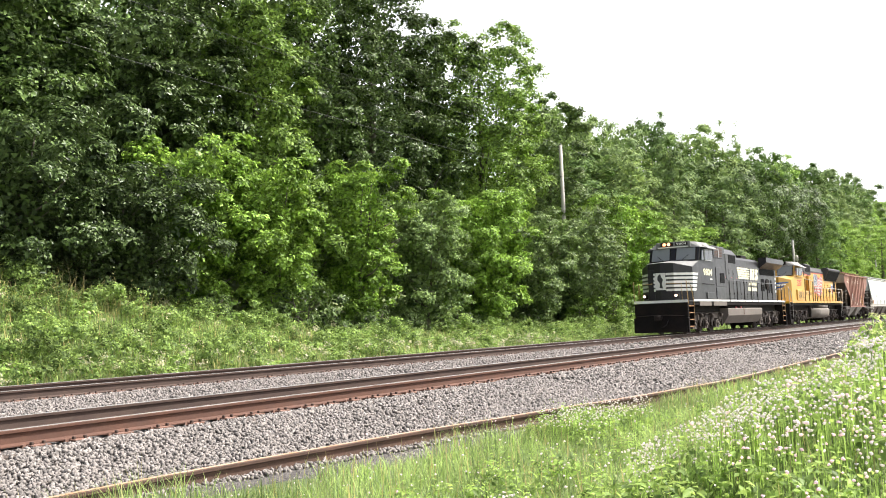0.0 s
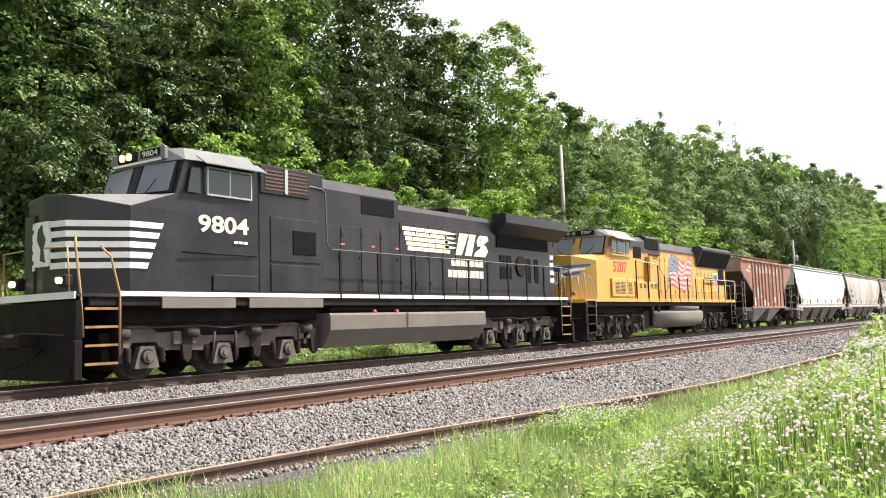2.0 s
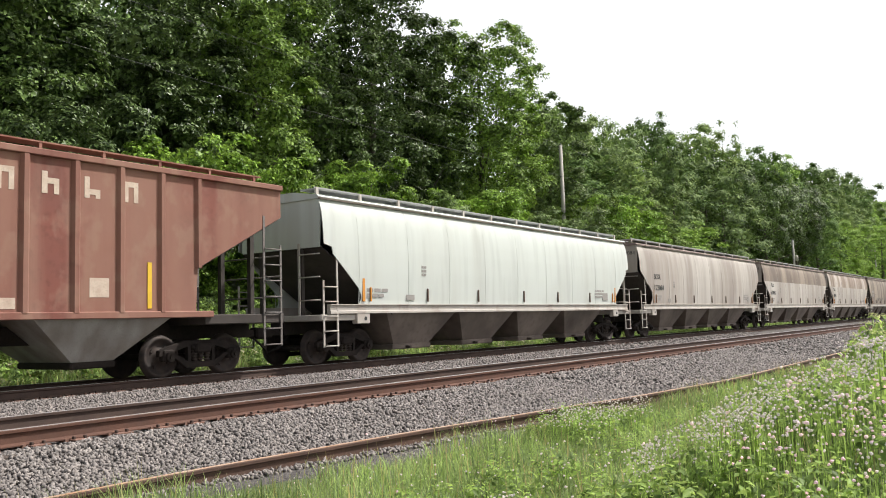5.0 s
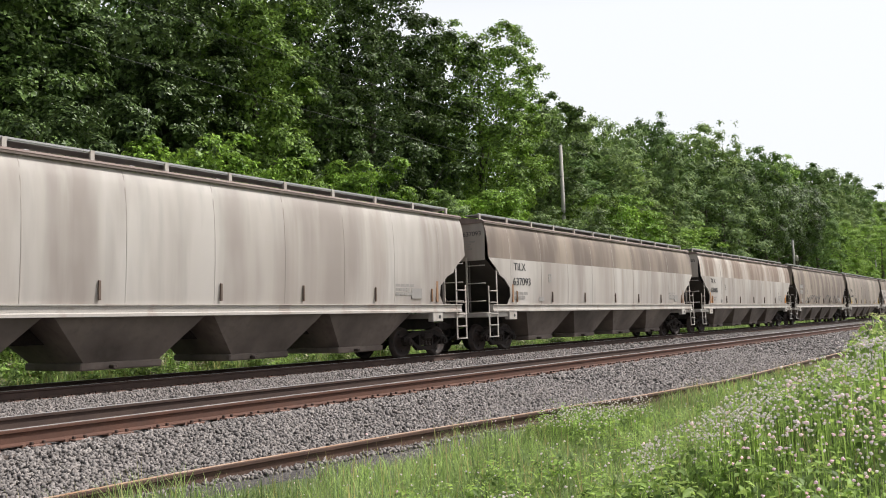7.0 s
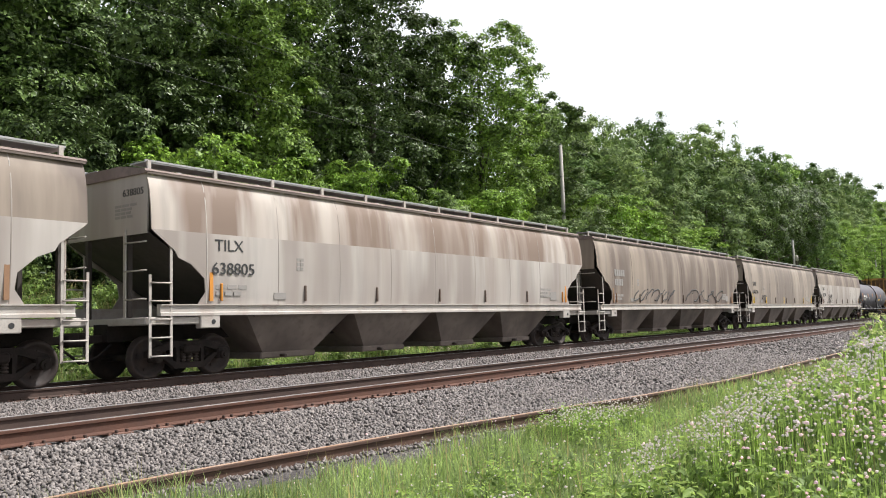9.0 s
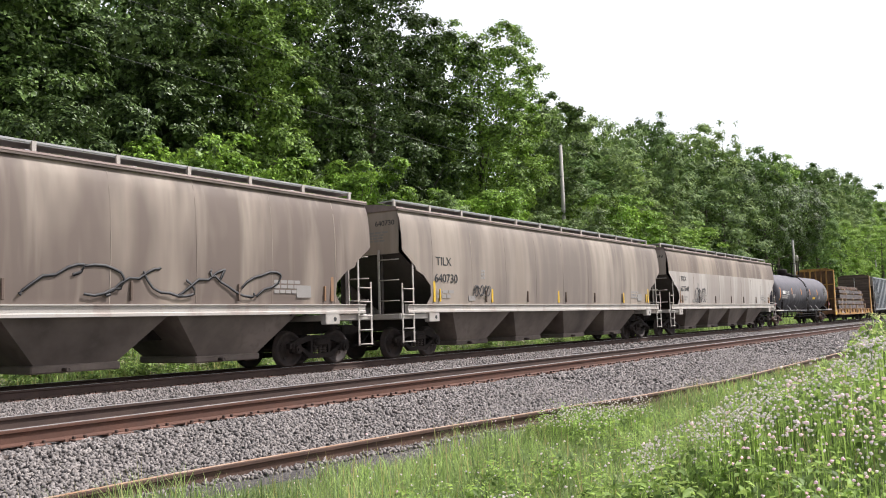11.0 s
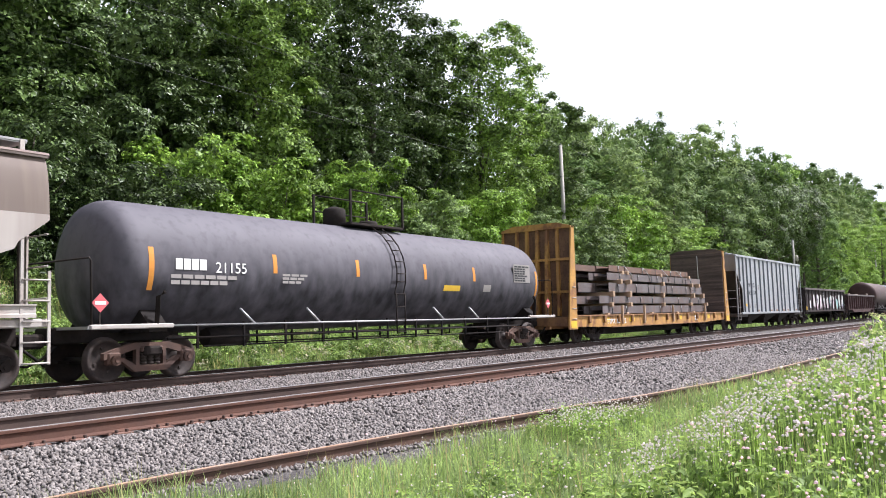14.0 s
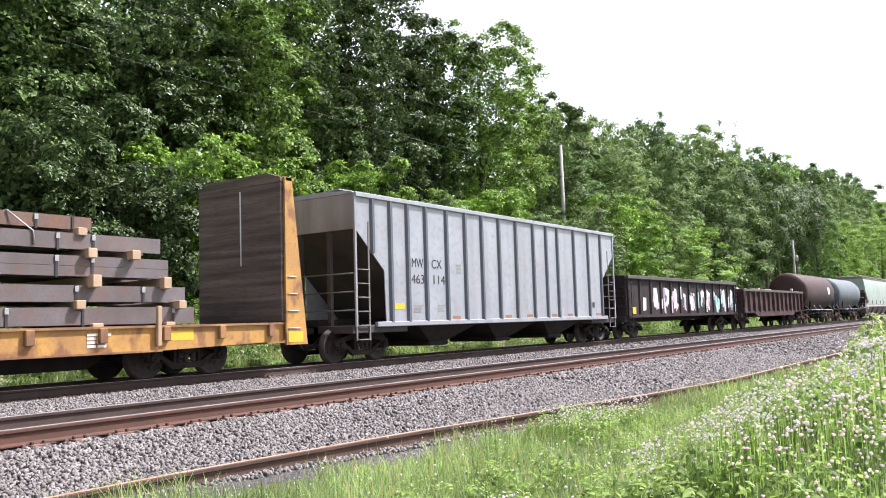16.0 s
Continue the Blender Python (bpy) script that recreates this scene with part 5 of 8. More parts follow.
def hopper_end_x(z, style):
    if style == "round":
        return float(np.interp(z, [1.5, 1.62, 1.85, 2.15, 2.45, 2.58, 2.72, 3.08, 3.1], [1.88, 1.95, 2.12, 2.08, 1.72, 1.38, 1.30, 0.80, 0.72]))
    return float(np.interp(z, [1.5, 1.7, 1.95, 2.9, 3.1, 3.12], [2.0, 2.2, 2.15, 1.05, 1.02, 0.72]))


def covered_hopper(front, length, label, side, upper, mark, number, style="round", seed=0, band=3.15, plates=(), lot=None, tag=ORANGE):
    """A long grain or pellet hopper car: rounded sides with cut-out ends, roof walk, four outlet bays."""
    rnd = random.Random(seed)
    c = vehicle("covered_hopper_car", label, "freight car", front, "covered hopper cars")
    mid = length / 2
    zs = [1.5, 1.62, 1.74, 1.85, 2.0, 2.15, 2.3, 2.45, 2.58, 2.72, 2.9, 3.08, 3.15, 3.4, 3.6, 3.8, 4.0, 4.2, 4.36]
    for d in (-1, 1):
        for nm, lo, hi, m in ((("side_sheet", 1.5, 4.36, side),) if side is upper else (("side_sheet", 1.5, band, side), ("upper_side_sheet", band, 4.36, upper))):
            lev = sorted({z for z in zs if lo <= z <= hi} | {lo, hi})
            s = Shape()
            cols = 24

            def sheet(inner):
                return [[((1 - u) * hopper_end_x(z, style) + u * (length - hopper_end_x(z, style)), d * (curve_y(z) - inner), z) for z in lev] for u in [i / cols for i in range(cols + 1)]]
            out, inn = sheet(0.0), sheet(0.025)
            s.loft(out, smooth=True, caps=False, closed=False)
            s.loft(inn, smooth=True, caps=False, closed=False)
            for k in (0, -1):
                s.loft([[p[k] for p in out], [p[k] for p in inn]], caps=False, closed=False)
                s.loft([out[k], inn[k]], caps=False, closed=False)
            part(nm, s, m, c)
        # weld seams between the side plates
        for i in range(9):
            x = length * (i + 1) / 10 + rnd.uniform(-0.05, 0.05)
            lev = [1.52, 2.0, 2.5, 3.0, 3.5, 3.9, 4.2, 4.34]
            s = Shape().loft([[(x - 0.014, d * (curve_y(z) + 0.001), z), (x + 0.014, d * (curve_y(z) + 0.001), z), (x + 0.008, d * (curve_y(z) + 0.006), z), (x - 0.008, d * (curve_y(z) + 0.006), z)] for z in lev])
            part("seam", s, side, c)
        # side sill with its lip, and bolster blocks
        s = Shape().prism([(d * 1.48, 1.34), (d * 1.62, 1.34), (d * 1.62, 1.40), (d * 1.60, 1.42), (d * 1.60, 1.54), (d * 1.64, 1.56), (d * 1.64, 1.585), (d * 1.48, 1.585)], 0.95, length - 0.95)
        part("side_sill", s, SILL, c)
        for x in (2.25, length - 2.25):
            b = part("bolster_block", Shape().box(x - 0.27, x + 0.27, min(d * 1.42, d * 1.61), max(d * 1.42, d * 1.61), 1.06, 1.36, 0.02), SILL, c)
            part("jacking_hole", Shape().disc((x + 0.08, d * 1.612, 1.20), 0.055, 0.01, seg=12), LETTER_BLACK, b)
        for x in (2.55, 5.2, 8.0, 11.0, 13.6, 16.4, length - 2.55):
            s = Shape().box(x - 0.03, x + 0.03, min(d * 1.60, d * 1.645), max(d * 1.60, d * 1.645), 1.66, 2.05, 0.01)
            part("side_bracket", s, tag if x < 3 or x > length - 3 else END_BRACKET, c)
        # roof-walk along this side: grating, outer rail and posts
        w = part("roof_walk", Shape().box(0.9, length - 0.9, min(d * 0.62, d * 1.12), max(d * 0.62, d * 1.12), 4.64, 4.675), GALV, c)
        part("edge_rail", Shape().box(0.9, length - 0.9, min(d * 1.12, d * 1.14), max(d * 1.12, d * 1.14), 4.67, 4.71), GALV, w)
        n = 12
        for i in range(n):
            x = 1.0 + (length - 2.0) * i / (n - 1)
            part("post", Shape().box(x - 0.045, x + 0.045, min(d * 1.10, d * 1.16), max(d * 1.10, d * 1.16), 4.36, 4.70), SILL, w)
        ladder(c, 0.70, 1.22, d * 1.60, 0.48, 3.05, SILL, first=2.2)
        ladder(c, length - 0.70, length - 1.22, d * 1.60, 0.48, 3.05, SILL, first=2.2)
    # roof: low pitched, with eave roll and hatch trough
    s = Shape().prism([(-1.46, 4.34), (-1.50, 4.39), (-1.46, 4.44), (-0.6, 4.58), (0.6, 4.58), (1.46, 4.44), (1.50, 4.39), (1.46, 4.34)], 0.66, length - 0.66)
    part("roof", s, HOPPER_WHITE if side is HOPPER_WHITE else ROOF_RUST, c)
    part("eave_seam", Shape().box(0.70, length - 0.70, -1.515, -1.47, 4.33, 4.37).box(0.70, length - 0.70, 1.47, 1.515, 4.33, 4.37), HOPPER_DIRTY, c)
    tr = part("hatch_trough", Shape().box(1.6, length - 1.6, -0.30, 0.30, 4.57, 4.66, 0.03), upper, c)
    for i in range(8):
        x = 2.4 + (length - 4.8) * i / 7
        part("hatch_clamp", Shape().box(x - 0.06, x + 0.06, -0.36, 0.36, 4.64, 4.70, 0.01), GALV, tr)
    # ends: upper panel, slope sheet, end posts, platform
    for e, d in ((0.0, 1), (length, -1)):
        X = lambda v: e + d * v
        part("end_panel", Shape().prism([(-1.46, 3.08), (1.46, 3.08), (1.50, 4.0), (1.42, 4.36), (0.6, 4.52), (-0.6, 4.52), (-1.42, 4.36), (-1.50, 4.0)], X(0.72), X(0.76)), side, c)
        s = Shape().loft([[(X(0.76), -1.5, 3.10), (X(0.76), 1.5, 3.10), (X(0.80), 1.5, 3.04), (X(0.80), -1.5, 3.04)], [(X(3.6), -1.5, 1.36), (X(3.6), 1.5, 1.36), (X(3.64), 1.5, 1.30), (X(3.64), -1.5, 1.30)]])
        part("slope_sheet", s, END_SHADE_GRIME, c)
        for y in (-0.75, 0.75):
            part("end_post", Shape().box(min(X(0.74), X(0.84)), max(X(0.74), X(0.84)), y - 0.05, y + 0.05, 1.3, 3.1), END_SHADE_GRIME, c)
        part("end_sill", Shape().box(min(X(0.62), X(2.5)), max(X(0.62), X(2.5)), -1.55, 1.55, 1.16, 1.32, 0.02), SILL, c)
        s = Shape()
        for z in (1.7, 2.3, 2.9):
            s.tube([(X(0.68), -1.5, z), (X(0.66), -0.75, z)], 0.018, 5)
        s.box(min(X(0.66), X(0.70)), max(X(0.66), X(0.70)), -0.79, -0.73, 1.3, 3.2)
        part("end_ladder", s, SILL, c)
        coupler(c, e, -d)
    part("centre_sill", Shape().box(0.6, length - 0.6, -0.25, 0.25, 0.82, 1.2), GRIME, c)
    # outlet bays
    n = 4
    span = (length - 6.6) / n
    for i in range(n):
        x = 3.3 + span * (i + 0.5)
        s = Shape().loft([[(x - span / 2 + 0.06, -1.50, 1.40), (x + span / 2 - 0.06, -1.50, 1.40), (x + span / 2 - 0.06, 1.50, 1.40), (x - span / 2 + 0.06, 1.50, 1.40)],
                          [(x - 0.86, -1.0, 0.42), (x + 0.86, -1.0, 0.42), (x + 0.86, 1.0, 0.42), (x - 0.86, 1.0, 0.42)]])
        b = part("outlet_bay", s, HOPPER_DIRTY, c)
        part("outlet_gate", Shape().box(x - 0.95, x + 0.95, -1.04, 1.04, 0.28, 0.44, 0.03), HOPPER_DIRTY, b)
        part("gate_handle", Shape().tube([(x - 0.3, -1.0, 0.34), (x - 0.3, -1.22, 0.34)], 0.04, 8), DUST, b)
    freight_truck(c, 2.14)
    freight_truck(c, length - 2.14)
    # markings on the two sides and the leading end
    y = -curve_y(2.6) - 0.004
    if mark:
        lettering(c, mark, 2.36, y - 0.004, 2.78, 0.26, LETTER_BLACK, 0.82, "black reporting mark")
    if number:
        lettering(c, number, 2.27, y - 0.004, 2.26, 0.26, LETTER_BLACK, 1.22, "black car number")
        lettering(c, number, 0.715, -0.65, 3.92, 0.15, LETTER_BLACK, 0.72, turn=(90, 0, -90)).location.y = -0.62
        bars(c, 0, 0, 0, 0.8, 0.30, LETTER_FAINT, 4, broken=3).matrix_basis = pose(0.716, -0.35, 3.45, 0, 0, -90)
    bars(c, 2.4, -curve_y(1.95) - 0.003, 1.78, 0.95, 0.24, LETTER_FAINT, 2, broken=3)
    bars(c, 4.9, -curve_y(2.6) - 0.003, 2.42, 0.26, 0.30, LETTER_FAINT, 3)
    bars(c, length - 4.3, -curve_y(2.0) - 0.003, 1.85, 0.9, 0.32, LETTER_FAINT, 3, broken=4)
    pl = part("data_plate", Shape().box(4.15, 4.55, -curve_y(1.8) - 0.012, -curve_y(1.8) + 0.01, 1.70, 1.86), LETTER_FAINT, c)
    part("data_plate", Shape().box(length - 3.55, length - 3.05, -curve_y(1.9) - 0.012, -curve_y(1.9) + 0.01, 1.75, 2.05), LETTER_FAINT, c)
    for x in plates:
        part("yellow_stripe", Shape().box(x - 0.05, x + 0.05, -curve_y(1.9) - 0.008, -curve_y(1.9) + 0.02, 1.65, 2.25), SAFETY_YELLOW, c)
    part("orange_stripe", Shape().box(2.22, 2.32, -curve_y(2.0) - 0.012, -curve_y(2.0) + 0.02, 1.66, 2.5), tag, c)
    part("orange_stripe", Shape().box(length - 2.32, length - 2.22, -curve_y(2.0) - 0.012, -curve_y(2.0) + 0.02, 1.66, 2.5), tag, c)
    return c


def scrawl(parent, x, y, z, w, h, material, seed, r=0.022):
    """Loose looping graffiti strokes, thin against the side."""
    rnd = random.Random(seed)
    s = Shape()
    n = 7
    for i in range(n):
        x0 = x + w * i / n
        p = []
        a0, k = rnd.uniform(0, 6), rnd.uniform(3.5, 6.0)
        for j in range(12):
            u = j / 11
            p.append((x0 + w / n * (0.5 + 0.75 * math.cos(a0 + k * u)), y, z + h * (0.5 + 0.5 * math.sin(a0 * 1.7 + k * u * rnd.uniform(0.9, 1.1)))))
        s.tube(p, r, 4)
    ob = tagged(part("graffiti", s, material, parent), kind="stuff")
    ob.scale = (1, 0.12, 1)
    ob.location.y = y * 0.88
    return ob


def ribbed_hopper(front, length, label, side, mark, number, ribs, top, low, half, end_mat, bays, walk_mat, name="ribbed_hopper_car", cut=1.25, knee=0.95, drop=0.75, bay_mat=None):
    """An older hopper car with outside posts and sloped ends."""
    c = vehicle(name, label, "freight car", front)
    for d in (-1, 1):
        y = d * half
        s = Shape().prism([(0.72, top), (0.72, top - drop), (0.72 + cut * 2, low + knee), (0.72 + cut * 2 + 0.05, low), (length - 0.77 - cut * 2, low), (length - 0.72 - cut * 2, low + knee), (length - 0.72, top - drop), (length - 0.72, top)], min(y, y - d * 0.03), max(y, y - d * 0.03), "y")
        part("side_sheet", s, side, c)
        for x in ribs:
            zb = low if 0.72 + cut * 2 < x < length - 0.72 - cut * 2 else low + knee + (0.72 + cut * 2 - min(x, length - x)) * (top - drop - low - knee) / (cut * 2)
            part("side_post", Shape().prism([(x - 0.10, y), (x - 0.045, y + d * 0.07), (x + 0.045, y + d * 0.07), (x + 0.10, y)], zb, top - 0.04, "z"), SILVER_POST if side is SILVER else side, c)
        part("top_chord", Shape().box(0.70, length - 0.70, min(y - d * 0.03, y + d * 0.08), max(y - d * 0.03, y + d * 0.08), top - 0.10, top + 0.03, 0.015), side if walk_mat is OXIDE else SILVER, c)
        part("side_sill", Shape().box(0.72 + cut * 2 - 0.4, length - 0.72 - cut * 2 + 0.4, min(y - d * 0.05, y + d * 0.06), max(y - d * 0.05, y + d * 0.06), low - 0.12, low + 0.02, 0.015), side, c)
        ladder(c, 0.74, 1.28, y, 0.60, top - 0.75, DULL_STEEL, first=low + 1.6)
        ladder(c, length - 0.74, length - 1.28, y, 0.60, top - 0.75, DULL_STEEL, first=low + 1.6)
    part("roof", Shape().prism([(-half - 0.02, top), (half + 0.02, top), (half - 0.1, top + 0.06), (0.5, top + 0.13), (-0.5, top + 0.13), (-half + 0.1, top + 0.06)], 0.68, length - 0.68), walk_mat, c)
    up = top + (0.33 if walk_mat is OXIDE else 0.19)
    w = part("roof_walk", Shape().box(0.8, length - 0.8, -0.95, -0.55, up - 0.03, up), walk_mat, c)
    for i in range(10):
        x = 1.0 + (length - 2.0) * i / 9
        part("post", Shape().box(x - 0.03, x + 0.03, -0.94, -0.89, top + 0.05, up - 0.02), walk_mat, w)
    for e, d in ((0.0, 1), (length, -1)):
        X = lambda v: e + d * v
        part("end_panel", Shape().box(min(X(0.72), X(0.76)), max(X(0.72), X(0.76)), -half + 0.03, half - 0.03, top - drop - 0.03, top), end_mat, c)
        xe = 0.76 + cut * 2 * (top - drop - low + 0.05) / (top - drop - low - knee)
        part("slope_sheet", Shape().loft([[(X(0.76), -half + 0.03, top - drop), (X(0.76), half - 0.03, top - drop), (X(0.80), half - 0.03, top - drop - 0.07), (X(0.80), -half + 0.03, top - drop - 0.07)],
                                          [(X(xe), -half + 0.03, low - 0.05), (X(xe), half - 0.03, low - 0.05), (X(xe + 0.04), half - 0.03, low - 0.12), (X(xe + 0.04), -half + 0.03, low - 0.12)]]), END_SHADE_GRIME, c)
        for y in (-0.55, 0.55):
            part("end_post", Shape().box(min(X(0.74), X(0.86)), max(X(0.74), X(0.86)), y - 0.06, y + 0.06, low - 0.1, top - drop), END_SHADE_GRIME, c)
        s = Shape()
        for z in (low + 0.35, low + 0.85, low + 1.35):
            s.tube([(X(0.70), -half + 0.05, z), (X(0.70), 0.55, z)], 0.02, 5)
        part("grab_iron", s, DULL_STEEL, c)
        part("end_sill", Shape().box(min(X(0.60), X(3.0)), max(X(0.60), X(3.0)), -half + 0.02, half - 0.02, low - 0.28, low - 0.06, 0.02), END_SHADE_GRIME, c)
        coupler(c, e, -d)
    part("centre_sill", Shape().box(0.6, length - 0.6, -0.25, 0.25, 0.82, 1.2), GRIME, c)
    for b0, b1 in bays:
        m0 = (b0 + b1) / 2
        b = part("outlet_bay", Shape().loft([[(b0, -half + 0.03, low), (b1, -half + 0.03, low), (b1, half - 0.03, low), (b0, half - 0.03, low)], [(m0 - 0.45, -0.95, 0.45), (m0 + 0.45, -0.95, 0.45), (m0 + 0.45, 0.95, 0.45), (m0 - 0.45, 0.95, 0.45)]]), bay_mat or GREY_OLD, c)
        part("outlet_gate", Shape().box(m0 - 0.5, m0 + 0.5, -1.0, 1.0, 0.32, 0.46, 0.03), GRIME, b)
    freight_truck(c, 1.55 if length > 16 else 2.72)
    freight_truck(c, length - (1.55 if length > 16 else 2.72))
    return c


def tank_car(front, length, label, shell, radius, axis_z, marked=True, walk=True, ends=(1.0, 1.0)):
    c = vehicle("tank_car", label, "tank car", front, "tank cars")
    a, b = ends[0], length - ends[1]
    rows = [(a, 0.05), (a + 0.02, 0.45), (a + 0.08, 0.85), (a + 0.18, 1.12), (a + 0.32, radius * 0.93), (a + 0.48, radius * 0.98), (a + 0.65, radius)]
    rows += [(a + 0.65 + (b - a - 1.3) * i / 6, radius) for i in range(1, 6)]
    rows += [(a + b - t, r) for t, r in reversed(rows[:7])]
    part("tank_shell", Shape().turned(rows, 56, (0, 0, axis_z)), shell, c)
    for e, d in ((0.0, 1), (length, -1)):
        X = lambda v: e + d * v
        part("stub_sill", Shape().box(min(X(0.55), X(3.6)), max(X(0.55), X(3.6)), -0.35, 0.35, 0.82, 1.15, 0.03), GRIME, c)
        part("end_platform", Shape().box(min(X(0.62), X(1.1)), max(X(0.62), X(1.1)), -1.45, 1.45, 1.10, 1.16), GALV, c)
        part("bolster", Shape().prism([(-1.45, 1.02), (1.45, 1.02), (1.45, 1.16), (1.1, 1.5), (0.6, 1.35), (-0.6, 1.35), (-1.1, 1.5), (-1.45, 1.16)], X(2.0), X(2.45)), BLACK_MATT, c)
        part("side_step", Shape().box(min(X(0.66), X(2.6)), max(X(0.66), X(2.6)), -1.50, -1.40, 1.09, 1.19, 0.02), SILL if marked else GRIME, c)
        part("end_handrail", Shape().tube([(X(0.72), -1.42, 1.15), (X(0.70), -1.42, 2.45), (X(0.74), -1.30, 2.52), (X(0.74), 1.30, 2.52), (X(0.70), 1.42, 2.45), (X(0.72), 1.42, 1.15)], 0.022, 6), GRIME, c)
        part("tank_strap", Shape().tube([(X(2.2), -1.44, 1.16), (X(2.2), -1.50, 1.75), (X(2.35), -1.52, 1.85)], 0.05, 8), GRIME, c)
        coupler(c, e, -d)
    for d in (-1, 1):
        r = part("running_rail", Shape().tube([(2.5, d * 1.47, 1.14), (length - 2.5, d * 1.47, 1.10)], 0.024, 6), GALV, c)
        for x in (4.9, 7.1, 12.6, 14.6):
            part("rail_bracket", Shape().tube([(x, d * 1.47, 1.12), (x - 0.32, d * 1.30, 1.50)], 0.03, 6), GALV, r)
        # pipework and hangers underneath
        part("brake_pipe", Shape().tube([(2.6, d * 1.25, 0.86), (length - 3, d * 1.25, 0.84)], 0.03, 6).tube([(3.6, d * 1.2, 0.66), (length - 4, d * 1.2, 0.64)], 0.022, 6), BLACK_MATT, c)
        hg = Shape()
        for i in range(11):
            x = 3.4 + (length - 7.2) * i / 10
            hg.box(x - 0.025, x + 0.025, d * 1.25 - 0.02, d * 1.25 + 0.02, 0.62, 1.2)
        tagged(part("pipe_hanger", hg, BLACK_MATT, c), kind="stuff")
    part("brake_reservoir", Shape().tube([(4.2, -0.5, 0.86), (5.4, -0.5, 0.86)], 0.22, 14), BLACK_MATT, c)
    if walk:
        mid = length / 2
        top = axis_z + radius
        pf = part("top_platform", Shape().box(mid - 1.15, mid + 1.35, -0.75, 0.75, top - 0.02, top + 0.05, 0.01), GRIME, c)
        rail = Shape()
        for x in (mid - 1.1, mid + 1.3):
            for y in (-0.72, 0.72):
                rail.box(x - 0.03, x + 0.03, y - 0.03, y + 0.03, top, top + 1.0)
        rail.tube([(mid - 1.1, -0.72, top + 0.98), (mid + 1.3, -0.72, top + 0.98)], 0.025, 6).tube([(mid - 1.1, 0.72, top + 0.98), (mid + 1.3, 0.72, top + 0.98)], 0.025, 6)
        rail.tube([(mid - 1.1, 0.72, top + 0.5), (mid + 1.3, 0.72, top + 0.5)], 0.02, 6)
        tagged(part("guard_rail", rail, GRIME, pf), kind="stuff")
        part("valve_dome", Shape().turned([(top - 0.05, 0.33), (top + 0.45, 0.33), (top + 0.50, 0.28), (top + 0.56, 0.1)], 20, (mid - 1.0, 0, 0), "z"), GRIME, c)
        part("manway", Shape().turned([(top - 0.05, 0.30), (top + 0.2, 0.30), (top + 0.25, 0.25)], 18, (mid + 0.5, 0, 0), "z"), GRIME, c)
        for d in (-1, 1):
            s = Shape()
            for x in (mid - 0.10, mid + 0.30):
                path = [(x, d * 0.70, top)]
                for k in range(7):
                    a1 = math.radians(62 - k * 14)
                    path.append((x, d * (radius + 0.10) * math.cos(a1), axis_z + (radius + 0.10) * math.sin(a1)))
                path += [(x, d * 1.52, 1.9), (x, d * 1.52, 0.75)]
                s.tube(path, 0.022, 5)
            for k in range(6):
                a1 = math.radians(66 - k * 13)
                q = (d * (radius + 0.10) * math.cos(a1), axis_z + (radius + 0.10) * math.sin(a1))
                s.tube([(mid - 0.10, *q), (mid + 0.30, *q)], 0.016, 5)
            for k in range(5):
                s.tube([(mid - 0.10, d * 1.52, 0.80 + k * 0.36), (mid + 0.30, d * 1.52, 0.80 + k * 0.36)], 0.016, 5)
            part("side_ladder", s, GRIME, c)
    freight_truck(c, 2.35, RAIL_OLD)
    freight_truck(c, length - 2.35, RAIL_OLD)
    return c


def shell_patch(parent, name, x0, x1, a0, a1, radius, axis_z, material, n=6):
    """A painted mark that follows the round of the tank on the near side, between two heights given as angles above the axis."""
    s = Shape()
    rings = []
    for i in range(n + 1):
        a = math.radians(a0 + (a1 - a0) * i / n)
        q = lambda r: (-r * math.cos(a), axis_z + r * math.sin(a))
        rings.append([(x0, *q(radius + 0.001)), (x1, *q(radius + 0.001)), (x1, *q(radius + 0.005)), (x0, *q(radius + 0.005))])
    return part(name, s.loft(rings), material, parent)


